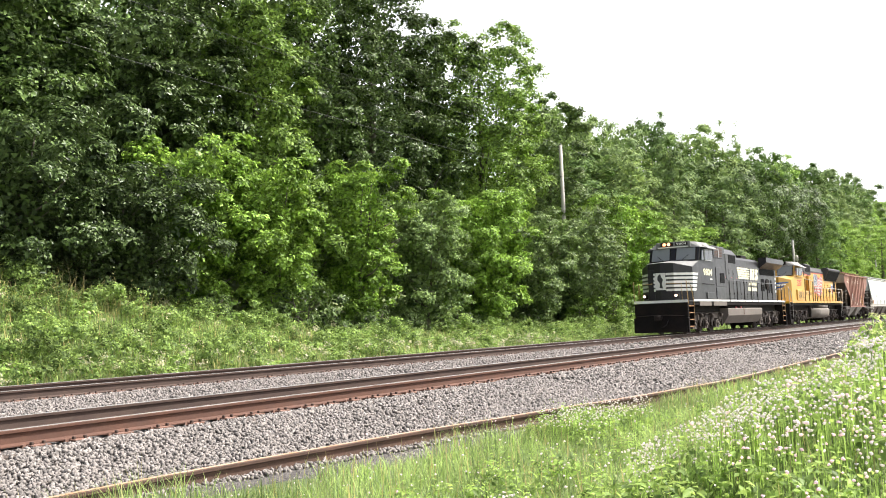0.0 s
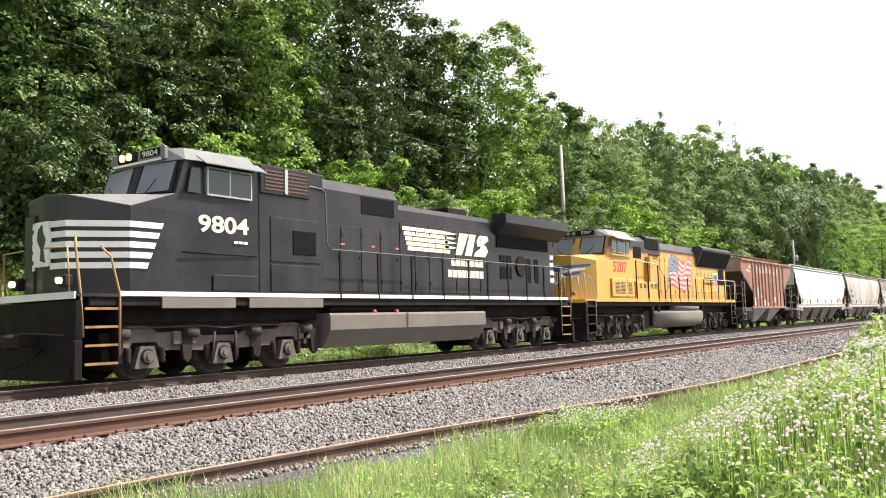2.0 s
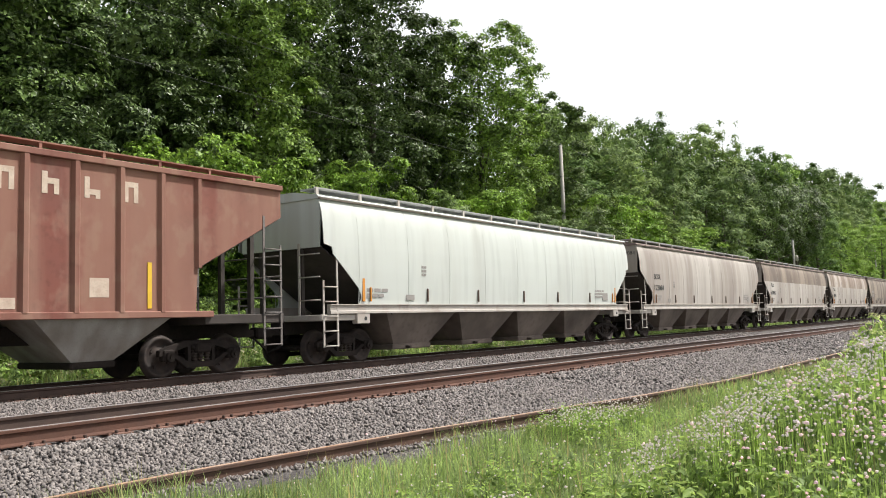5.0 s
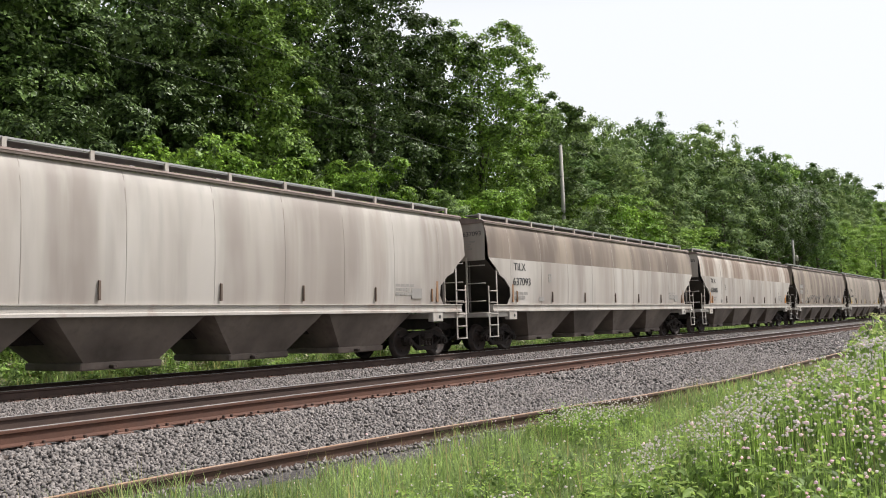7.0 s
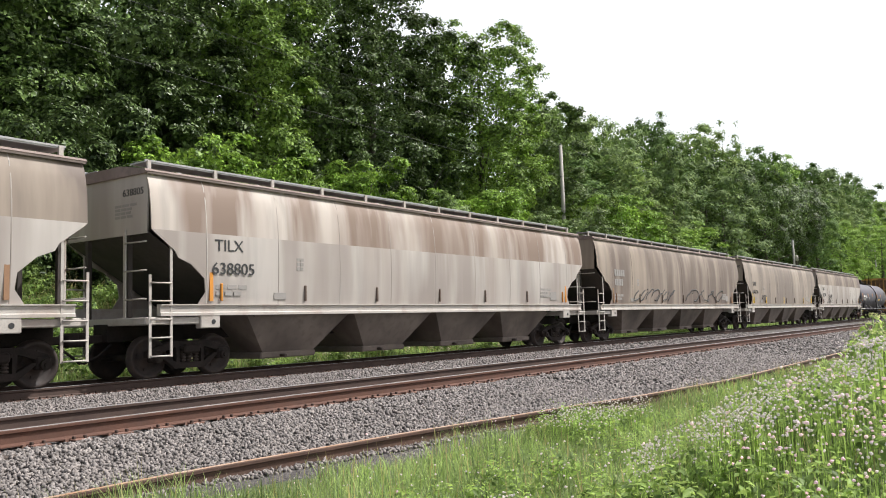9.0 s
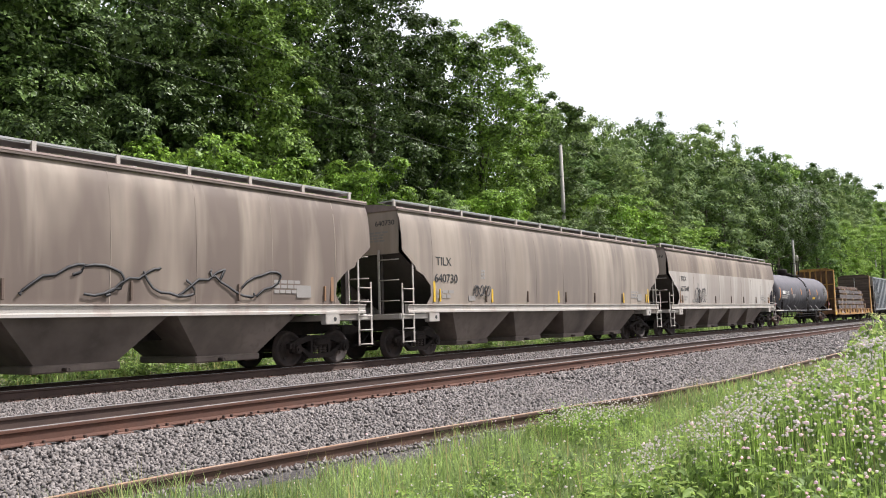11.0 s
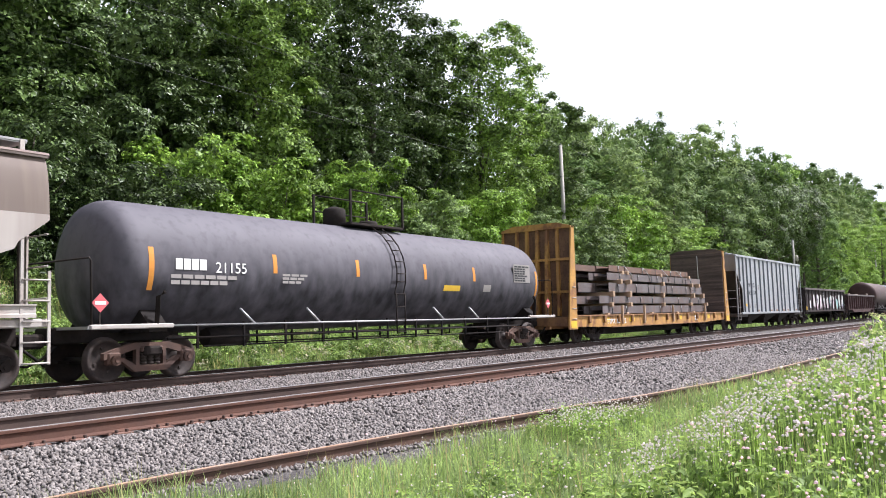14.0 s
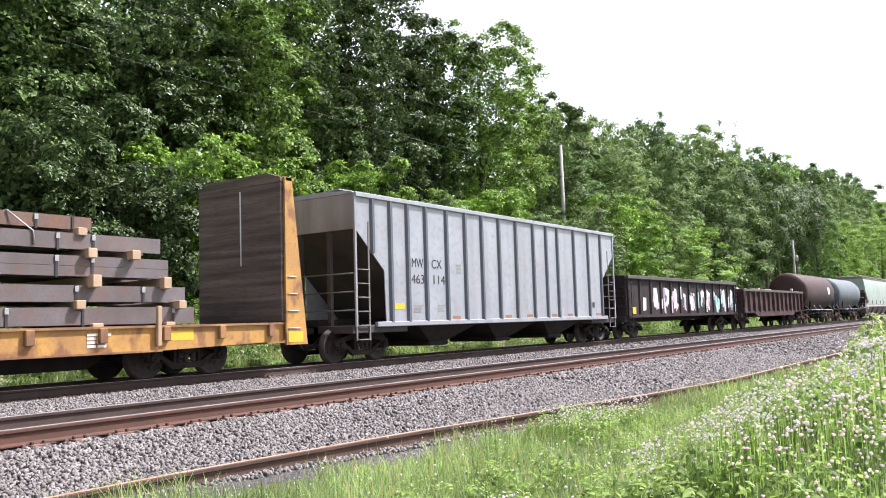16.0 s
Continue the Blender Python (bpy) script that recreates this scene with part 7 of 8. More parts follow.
def door_line(c, x0, x1, n, y, z0, z1, m, hinge):
    """A row of hood doors, each with its latch and hinges."""
    w = (x1 - x0) / n
    for d in (-1, 1):
        for i in range(n):
            a = x0 + i * w
            dr = part("hood_door", Shape().box(a + 0.02, a + w - 0.02, min(d * y, d * (y + 0.018)), max(d * y, d * (y + 0.018)), z0, z1, 0.008), m, c)
            s = Shape()
            for z in (z0 + 0.25, z1 - 0.3):
                s.box(a + 0.03, a + 0.07, min(d * y, d * (y + 0.035)), max(d * y, d * (y + 0.035)), z, z + 0.10)
            s.box(a + w - 0.10, a + w - 0.05, min(d * y, d * (y + 0.04)), max(d * y, d * (y + 0.04)), (z0 + z1) / 2, (z0 + z1) / 2 + 0.08)
            part("latch", s, hinge, dr)


NS_ROOF = mat("dusty_black_roof", (0.185, 0.182, 0.18), 0.75, second=(0.11, 0.108, 0.105), scale=1.5, amount=0.6)


def loco_black():
    L = 22.3
    c = vehicle("freight_locomotive", "black six-axle diesel freight locomotive with white nose bands, headlights lit", "locomotive", 43.1)
    deck = 1.88
    steps_and_ends(c, L, HANDRAIL_YELLOW, FLAT_RUST, 1.72, PILOT)
    part("underframe", Shape().box(0.9, L - 0.9, -1.46, 1.46, 1.55, 1.76, 0.02).box(1.6, L - 1.6, -0.95, 0.95, 1.20, 1.57, 0.02), BLACK_MATT, c)
    part("deck", Shape().box(0.62, L - 0.62, -1.5, 1.5, 1.74, 1.80), BLACK, c)
    for d in (-1, 1):
        part("deck_stripe", Shape().box(1.56, L - 1.0, min(d * 1.5, d * 1.515), max(d * 1.5, d * 1.515), 1.755, 1.855), WHITE, c)
        for a, b in ((2.55, 4.55), (4.95, 7.45)):
            part("skirt_panel", Shape().box(a, b, min(d * 1.47, d * 1.505), max(d * 1.47, d * 1.505), 1.50, 1.76, 0.01), TANK_GREY, c)
    part("front_stripe", Shape().box(0.58, 0.62, -1.48, 1.48, 1.70, 1.84), WHITE, c)
    part("rear_stripe", Shape().box(L - 0.62, L - 0.58, -1.48, 1.48, 1.70, 1.84), WHITE, c)
    cab(c, (0.78, 2.95, 3.2, 5.25), 1.5, (1.80, 3.62, 4.02, 4.80, 5.16), NS_ROOF, BLACK, [(3.72, 5.05, 4.02, 4.68)], PANE_LIGHT, (3.45, 5.25, 4.90))
    front_edge = [(1.85, -1.42, 3.635), (0.88, -0.72, 3.835), (0.80, 0.0, 3.875), (0.88, 0.72, 3.835), (1.85, 1.42, 3.635)]
    back_edge = [(2.93, -1.42, 4.00), (2.83, -0.85, 4.03), (2.78, 0.0, 4.08), (2.83, 0.85, 4.03), (2.93, 1.42, 4.00)]
    part("nose_top", Shape().loft([e + [(p[0], p[1], p[2] - 0.03) for p in reversed(e)] for e in (front_edge, back_edge)]), NS_ROOF, c, "dusty grey sloping nose top")
    part("quarter_window", Shape().prism([(3.2, 4.05), (3.55, 4.05), (3.55, 4.64), (3.32, 4.64)], -1.515, -1.47, "y"), PANE, c)
    part("brow_panel", Shape().box(2.99, 3.10, -0.98, 0.98, 4.83, 5.14, 0.02), NS_ROOF, c)
    part("brow_band", Shape().box(2.965, 2.988, -0.88, 0.88, 4.82, 4.87), WHITE, c)
    # white bands that wrap the nose
    for k in range(5):
        z = 2.33 + k * 0.213
        x_back = 2.22 + k * 0.09
        for d in (-1, 1):
            s = Shape().loft([[(0.80, d * 0.30, z), (0.80, d * 0.30, z + 0.125), (0.765, d * 0.30, z + 0.125), (0.765, d * 0.30, z)],
                              [(0.87, d * 0.72, z), (0.87, d * 0.72, z + 0.125), (0.835, d * 0.73, z + 0.125), (0.835, d * 0.73, z)],
                              [(1.84, d * 1.40, z), (1.84, d * 1.40, z + 0.125), (1.825, d * 1.435, z + 0.125), (1.825, d * 1.435, z)],
                              [(x_back, d * 1.42, z), (x_back + 0.05, d * 1.42, z + 0.125), (x_back + 0.05, d * 1.455, z + 0.125), (x_back, d * 1.455, z)]])
            part("nose_band", s, WHITE, c)
    crest = part("crest_panel", Shape().prism([(-0.28, 2.40), (0.28, 2.40), (0.33, 2.95), (0.25, 3.32), (-0.25, 3.32), (-0.30, 2.95)], 0.752, 0.80), WHITE, c)
    part("crest_shape", Shape().prism([(-0.14, 2.48), (0.05, 2.52), (0.02, 2.75), (0.16, 2.95), (0.13, 3.16), (-0.02, 3.27), (-0.06, 3.10), (-0.16, 2.95), (-0.08, 2.75)], 0.744, 0.753), LETTER_BLACK, crest)
    part("nose_door", Shape().box(0.78, 0.84, 0.33, 0.70, 1.85, 3.5, 0.02), BLACK, c)
    for y in (-0.16, 0.16):
        part("headlight", Shape().disc((2.93, y * 0.8 + 0.35, 5.01), 0.085, 0.06, "x", 18), HEADLIGHT, c)
    part("headlight_box", Shape().box(2.95, 3.12, -0.02, 0.72, 4.89, 5.13, 0.03), BLACK_MATT, c)
    nb = part("number_board", Shape().box(2.98, 3.06, -0.85, -0.12, 4.92, 5.12, 0.015), BLACK_MATT, c)
    lettering(c, "9804", 2.972, -0.20, 4.95, 0.13, LETTER_WHITE, 0.56, turn=(90, 0, -90))
    for y in (-1.12, 1.12):
        part("ditch_light", Shape().disc((0.62, y * 0.78, 2.08), 0.065, 0.08, "x", 18), DITCHLIGHT, c)
        part("light_housing", Shape().box(0.66, 0.86, y * 0.78 - 0.12, y * 0.78 + 0.12, 1.95, 2.20, 0.03), BLACK_MATT, c)
    # equipment body behind the cab, then the engine hood
    part("electrical_cabin", Shape().box(5.27, 7.55, -1.48, 1.48, 1.80, 4.98, 0.04), BLACK, c)
    part("equipment_hood", Shape().prism([(-1.12, 1.80), (1.12, 1.80), (1.12, 4.70), (0.85, 5.02), (-0.85, 5.02), (-1.12, 4.70)], 7.55, 11.15), BLACK, c)
    part("engine_hood", Shape().prism([(-1.05, 1.80), (1.05, 1.80), (1.05, 4.44), (0.95, 4.60), (-0.95, 4.60), (-1.05, 4.44)], 11.15, 16.45), BLACK, c)
    part("radiator_cabin", Shape().prism([(-1.05, 1.80), (1.05, 1.80), (1.05, 4.1), (1.05, 4.5), (-1.05, 4.5), (-1.05, 4.1)], 16.45, 21.05), BLACK, c)
    for d in (-1, 1):
        part("radiator_wing", Shape().prism([(d * 1.05, 4.05), (d * 1.5, 4.40), (d * 1.55, 4.45), (d * 1.55, 4.78), (d * 1.0, 4.80)], 16.7, 21.5), BLACK, c)
        part("radiator_mesh", Shape().loft([[(16.8, d * 1.06, 3.62), (16.8, d * 1.08, 3.62), (16.8, d * 1.08, 4.05), (16.8, d * 1.06, 4.05)], [(20.6, d * 1.06, 3.62), (20.6, d * 1.08, 3.62), (20.6, d * 1.08, 4.05), (20.6, d * 1.06, 4.05)]]), MESH_DARK, c)
        part("blower_screen", Shape().box(9.45, 10.95, min(d * 1.10, d * 1.135), max(d * 1.10, d * 1.135), 4.15, 4.66, 0.01), MESH_DARK, c)
        lv = part("louvre_frame", Shape().box(5.32, 7.0, min(d * 1.48, d * 1.52), max(d * 1.48, d * 1.52), 4.26, 4.95, 0.02), BLACK, c)
        for z in range(6):
            part("slat", Shape().box(5.45, 6.9, min(d * 1.52, d * 1.535), max(d * 1.52, d * 1.535), 4.36 + z * 0.09, 4.40 + z * 0.09), RAIL_RUST, lv)
        part("louvre_post", Shape().box(6.1, 6.2, min(d * 1.52, d * 1.55), max(d * 1.52, d * 1.55), 4.30, 4.92), GALV, lv)
        part("access_panel", Shape().box(5.65, 7.4, min(d * 1.48, d * 1.505), max(d * 1.48, d * 1.505), 2.62, 3.72, 0.01), BLACK, c)
        part("intake_screen", Shape().box(6.38, 7.2, min(d * 1.50, d * 1.525), max(d * 1.50, d * 1.525), 2.82, 3.42, 0.01), MESH_DARK, c)
        part("battery_box", Shape().box(3.9, 5.2, min(d * 1.48, d * 1.51), max(d * 1.48, d * 1.51), 1.90, 2.25, 0.01), BLACK, c)
        part("battery_box", Shape().box(5.65, 7.4, min(d * 1.48, d * 1.51), max(d * 1.48, d * 1.51), 1.90, 2.55, 0.01), BLACK, c)
        part("grab_iron", Shape().tube([(3.05, d * 1.53, 2.72), (5.15, d * 1.53, 2.72)], 0.02, 5), BLACK_MATT, c)
        for x0, x1, z0, z1 in ((17.0, 17.35, 3.05, 3.35), (17.45, 17.8, 3.05, 3.35), (17.0, 17.35, 2.5, 2.95), (17.45, 17.8, 2.5, 2.95), (18.9, 19.2, 2.4, 3.3), (19.5, 19.8, 2.4, 3.3)):
            part("vent", Shape().box(x0, x1, min(d * 1.05, d * 1.07), max(d * 1.05, d * 1.07), z0, z1), MESH_DARK, c)
        part("air_fan", Shape().disc((18.5, d * 1.08, 3.0), 0.38, 0.06, "y", 20), BLACK_MATT, c)
        for z in (2.45, 2.75, 3.05, 3.35):
            part("rear_band", Shape().box(20.75, 21.05, min(d * 1.05, d * 1.06), max(d * 1.05, d * 1.06), z, z + 0.17), WHITE, c)
        for x in (8.55, 9.85, 10.95):
            part("reflector", Shape().box(x, x + 0.16, min(d * 1.12, d * 1.145), max(d * 1.12, d * 1.145), 3.22, 3.27), REFLECTOR, c)
        # fuel tank
        part("fuel_tank_side", Shape().prism([(d * 1.42, 1.36), (d * 1.46, 1.30), (d * 1.46, 0.92), (d * 1.15, 0.45), (d * 0.3, 0.45), (d * 0.3, 1.36)], 7.75, 15.3), TANK_GREY, c)
        part("tank_gauge", Shape().box(11.0, 11.06, min(d * 1.46, d * 1.48), max(d * 1.46, d * 1.48), 0.95, 1.35), RAIL_RUST, c)
        for x in (9.6, 10.6):
            part("filler_cap", Shape().disc((x, d * 1.40, 1.40), 0.045, 0.1, "y", 10), REFLECTOR, c)
        part("air_reservoir", Shape().tube([(7.9, d * 1.2, 1.48), (14.9, d * 1.2, 1.48)], 0.10, 12), BLACK_MATT, c)
    door_line(c, 7.7, 11.1, 4, 1.12, 1.95, 3.75, BLACK, BLACK_MATT)
    door_line(c, 11.25, 16.4, 7, 1.05, 1.95, 4.05, BLACK, BLACK_MATT)
    part("exhaust_stack", Shape().box(14.7, 15.9, -0.45, 0.45, 4.58, 4.92, 0.04), BLACK_MATT, c)
    part("horn", Shape().box(12.5, 12.9, -0.3, 0.1, 4.58, 4.76, 0.03), BLACK_MATT, c)
    walk_rail(c, [(5.3, 4.68), (7.45, 4.58), (7.58, 4.50), (7.62, 3.15), (7.78, 3.02), (20.9, 3.0), (21.4, 2.98), (21.55, 2.8), (21.6, 1.9)],
              (8.12, 9.7, 11.25, 12.85, 14.3, 15.45, 16.8, 18.1, 19.4, 20.6), deck, HANDRAIL_DARK, BLACK_MATT)
    # lettering and emblem
    lettering(c, "9804", 3.52, -1.466, 3.22, 0.36, CREAM, 1.42, "cream road number", turn=(90, 0, -1.34))
    bars(c, 4.5, -1.512, 2.98, 0.42, 0.06, LETTER_WHITE, 1, broken=3)
    for k in range(5):
        for q in range(6):
            x = 11.5 + q * 0.38 - k * 0.03 + 0.03 * (4 - k)
            part("emblem_bar", Shape().prism([(x, 3.24 + k * 0.15), (x + 0.35, 3.24 + k * 0.15), (x + 0.37, 3.36 + k * 0.15), (x + 0.02, 3.36 + k * 0.15)], -1.082, -1.066, "y"), CREAM, c)
    for k in range(4):
        part("emblem_bar", Shape().prism([(13.6, 3.40 + k * 0.15), (14.15 - k * 0.02, 3.42 + k * 0.15), (14.3, 3.46 + k * 0.15), (13.6, 3.50 + k * 0.15)], -1.082, -1.066, "y"), CREAM, c)
    for i, poly in enumerate(([(14.2, 3.22), (14.55, 3.22), (15.0, 3.95), (14.45, 3.95)], [(14.75, 3.22), (15.15, 3.22), (15.45, 3.95), (15.05, 3.95)],
                              [(15.3, 3.22), (16.0, 3.22), (16.2, 3.42), (16.05, 3.62), (15.75, 3.62), (15.7, 3.50), (15.4, 3.36)], [(15.55, 3.55), (15.85, 3.62), (16.25, 3.80), (16.2, 3.95), (15.7, 3.95), (15.5, 3.75)])):
        part("emblem_shape", Shape().prism(poly, -1.082, -1.066, "y"), CREAM, c)
    bars(c, 13.95, -1.068, 2.86, 1.95, 0.24, CREAM, 1, broken=7)
    bars(c, 13.75, -1.068, 2.48, 2.15, 0.24, CREAM, 1, broken=8)
    loco_truck(c, 4.45, 2.03, "ge")
    loco_truck(c, 18.05, 2.03, "ge")
    return c


def loco_yellow():
    L = 22.1
    c = vehicle("freight_locomotive", "yellow and grey six-axle diesel freight locomotive with a flag mural", "locomotive", 65.4)
    steps_and_ends(c, L, HANDRAIL_WHITE, GRIME, 1.72, BLACK_MATT)
    part("underframe", Shape().box(0.9, L - 0.9, -1.42, 1.42, 1.50, 1.76, 0.02).box(1.6, L - 1.6, -0.95, 0.95, 1.20, 1.52, 0.02), BLACK_MATT, c)
    part("deck", Shape().box(0.62, L - 0.62, -1.5, 1.5, 1.74, 1.80), YELLOW, c)
    for d in (-1, 1):
        part("deck_edge", Shape().box(1.58, L - 0.9, min(d * 1.5, d * 1.515), max(d * 1.5, d * 1.515), 1.70, 1.86), YELLOW, c)
    part("front_stripe", Shape().box(0.58, 0.62, -1.48, 1.48, 1.66, 1.80), SAFETY_YELLOW, c)
    part("rear_stripe", Shape().box(L - 0.62, L - 0.58, -1.48, 1.48, 1.66, 1.80), SAFETY_YELLOW, c)
    cab(c, (0.88, 3.0, 3.4, 5.75), 1.5, (1.80, 3.45, 3.78, 4.60, 4.96), ROOF_GREY, YELLOW, [(3.42, 3.85, 3.86, 4.42), (4.0, 4.82, 3.84, 4.46), (4.93, 5.3, 3.88, 4.44)], PANE_LIGHT, (3.30, 5.6, 4.66))
    # grey upper works and the red parting line
    for d in (-1, 1):
        y = d * 1.5
        part("grey_band", Shape().prism([(3.05, 4.12), (3.40, 4.12), (3.40, 4.54), (3.27, 4.54)], min(y, y + d * 0.008), max(y, y + d * 0.008), "y"), HARBOUR_GREY, c)
        part("grey_band", Shape().box(5.30, 5.76, min(y, y + d * 0.008), max(y, y + d * 0.008), 4.12, 4.54), HARBOUR_GREY, c)
        part("red_line", Shape().prism([(2.99, 4.04), (3.40, 4.04), (3.40, 4.11), (3.03, 4.11)], min(y, y + d * 0.008), max(y, y + d * 0.008), "y").box(5.30, 5.76, min(y, y + d * 0.008), max(y, y + d * 0.008), 4.04, 4.11), RED, c)
        part("window_sill", Shape().box(3.3, 5.4, min(y, y + d * 0.05), max(y, y + d * 0.05), 3.72, 3.78, 0.01), YELLOW, c)
    part("electrical_cabin", Shape().box(5.77, 8.4, -1.18, 1.18, 1.80, 4.04), YELLOW, c)
    part("cabin_grey_top", Shape().prism([(-1.18, 4.045), (1.18, 4.045), (1.18, 4.60), (0.8, 4.88), (-0.8, 4.88), (-1.18, 4.60)], 5.77, 8.4), HARBOUR_GREY, c)
    part("blower_duct", Shape().prism([(-1.16, 4.045), (1.16, 4.045), (1.16, 4.85), (0.9, 4.98), (-0.9, 4.98), (-1.16, 4.85)], 8.4, 10.1), HARBOUR_GREY, c)
    part("engine_hood", Shape().box(8.4, 21.15, -1.05, 1.05, 1.80, 4.25), YELLOW, c)
    part("hood_grey_top", Shape().prism([(-1.052, 4.25), (1.052, 4.25), (1.052, 4.40), (0.75, 4.78), (-0.75, 4.78), (-1.052, 4.40)], 10.1, 21.15), HARBOUR_GREY, c)
    for d in (-1, 1):
        y = d * 1.18
        part("red_line", Shape().box(5.77, 8.4, min(y, y + d * 0.008), max(y, y + d * 0.008), 4.0, 4.07).box(8.4, 10.2, min(d * 1.05, d * 1.06), max(d * 1.05, d * 1.06), 3.97, 4.05).box(10.2, 15.6, min(d * 1.05, d * 1.06), max(d * 1.05, d * 1.06), 4.22, 4.28), RED, c)
        part("red_point", Shape().prism([(10.1, 4.38), (10.2, 4.38), (10.6, 3.97), (10.1, 4.02)], min(d * 1.05, d * 1.06), max(d * 1.05, d * 1.06), "y"), RED, c)
        part("blower_screen", Shape().box(5.85, 7.5, min(y, y + d * 0.02), max(y, y + d * 0.02), 3.78, 4.32, 0.01), MESH_DARK, c)
        part("duct_screen", Shape().box(8.0, 9.85, min(d * 1.16, d * 1.19), max(d * 1.16, d * 1.19), 4.28, 4.82, 0.01), MESH_DARK, c)
        part("stair_recess", Shape().box(8.0, 8.38, min(d * 1.18, d * 1.42), max(d * 1.18, d * 1.42), 1.80, 3.9, 0.01), YELLOW, c)
        # radiator section flares outwards at the top
        part("radiator_flare", Shape().prism([(d * 1.0, 3.70), (d * 1.08, 3.70), (d * 1.50, 4.62), (d * 1.50, 4.72), (d * 1.30, 4.84), (d * 0.9, 4.84)], 15.75, 21.2), HARBOUR_GREY, c)
        part("radiator_mesh", Shape().loft([[(15.95, d * 1.10, 3.74), (15.95, d * 1.13, 3.73), (15.95, d * 1.49, 4.56), (15.95, d * 1.46, 4.58)], [(21.0, d * 1.10, 3.74), (21.0, d * 1.13, 3.73), (21.0, d * 1.49, 4.56), (21.0, d * 1.46, 4.58)]]), MESH_DARK, c)
        part("rear_screen", Shape().box(19.75, 20.75, min(d * 1.05, d * 1.08), max(d * 1.05, d * 1.08), 2.75, 3.68, 0.01), MESH_DARK, c)
        # louvred boxes along the walkway by the cab
        yb = d * 1.5
        for x0, x1, slots in ((3.24, 4.88, ((3.55, 4.05), (4.15, 4.65))), (4.92, 5.68, ((5.0, 5.4),))):
            bx = part("louvre_box", Shape().box(x0, x1, min(yb * 0.95, yb + d * 0.04), max(yb * 0.95, yb + d * 0.04), 1.92, 2.72, 0.015), YELLOW, c)
            for a, b in slots:
                for k in range(9):
                    part("slat", Shape().box(a, b, min(yb + d * 0.04, yb + d * 0.05), max(yb + d * 0.04, yb + d * 0.05), 2.06 + k * 0.06, 2.085 + k * 0.06), HARBOUR_GREY, bx)
        for x0, x1 in ((6.2, 7.52), (7.56, 8.8)):
            bx = part("battery_box", Shape().box(x0, x1, min(d * 1.15, d * 1.47), max(d * 1.15, d * 1.47), 1.82, 2.66, 0.02), YELLOW, c)
            for k in range(4):
                for q in (0.3, 0.8):
                    part("vent_slot", Shape().box(x0 + q, x0 + q + 0.26, min(d * 1.47, d * 1.485), max(d * 1.47, d * 1.485), 2.36 + k * 0.055, 2.385 + k * 0.055), BLACK_MATT, bx)
        prof = [(0.3, 1.28), (1.26, 1.28)] + [(1.24 + 0.18 * math.cos(math.radians(q)), 1.12 + 0.16 * math.sin(math.radians(q))) for q in range(80, -1, -16)] + [(1.42, 0.98)] + [(0.90 + 0.52 * math.cos(math.radians(q)), 0.94 + 0.52 * math.sin(math.radians(q))) for q in range(-6, -91, -12)] + [(0.3, 0.42)]
        tk = Shape().loft([[(x, d * p[0], p[1]) for p in prof] for x in (8.1, 15.45)], smooth=True)
        part("fuel_tank_side", tk, TANK_GREY, c)
        part("tank_seam", Shape().loft([[(x, d * (p[0] + 0.004), p[1]) for p in prof[1:-1]] + [(x, d * (p[0] - 0.01), p[1]) for p in reversed(prof[1:-1])] for x in (11.72, 11.76)]), TANK_GREY, c)
        part("air_reservoir", Shape().tube([(11.1, d * 1.25, 1.46), (14.9, d * 1.25, 1.42)], 0.17, 16), TANK_GREY, c)
        part("tank_fitting", Shape().box(8.05, 8.3, min(d * 1.2, d * 1.42), max(d * 1.2, d * 1.42), 0.55, 1.5, 0.03), GRIME, c)
        for x in (9.0, 15.6):
            part("drop_pipe", Shape().box(x - 0.1, x + 0.1, min(d * 1.15, d * 1.40), max(d * 1.15, d * 1.40), 1.05, 1.62, 0.04), GRIME, c)
    door_line(c, 10.2, 15.7, 8, 1.05, 1.95, 4.10, YELLOW, BLACK_MATT)
    door_line(c, 15.9, 19.7, 6, 1.05, 1.95, 3.55, YELLOW, BLACK_MATT)
    # nose emblem: shield with swept wings
    sh = part("nose_emblem", Shape().prism([(-0.30, 2.62), (0.0, 2.45), (0.30, 2.62), (0.33, 3.15), (0.18, 3.28), (-0.18, 3.28), (-0.33, 3.15)], 0.845, 0.885), LETTER_WHITE, c)
    part("shield_top", Shape().box(0.838, 0.846, -0.27, 0.27, 3.0, 3.22), BLUE, sh)
    for k in range(4):
        part("shield_stripe", Shape().box(0.838, 0.846, -0.24 + k * 0.135, -0.18 + k * 0.135, 2.60, 2.96), RED, sh)
    for d in (-1, 1):
        for k in range(3):
            z = 3.10 - k * 0.16
            s = Shape().loft([[(0.87, d * 0.36, z), (0.87, d * 0.36, z + 0.12), (0.91, d * 0.36, z + 0.12), (0.91, d * 0.36, z)],
                              [(0.94, d * 0.73, z + 0.03), (0.94, d * 0.73, z + 0.15), (0.98, d * 0.73, z + 0.15), (0.98, d * 0.73, z + 0.03)],
                              [(1.66 - k * 0.2, d * (1.265 - k * 0.144), z + 0.12), (1.66 - k * 0.2, d * (1.265 - k * 0.144), z + 0.20), (1.72 - k * 0.2, d * (1.265 - k * 0.144), z + 0.20), (1.72 - k * 0.2, d * (1.265 - k * 0.144), z + 0.12)]])
            part("emblem_wing", s, LETTER_WHITE if k == 1 else BLUE, c)
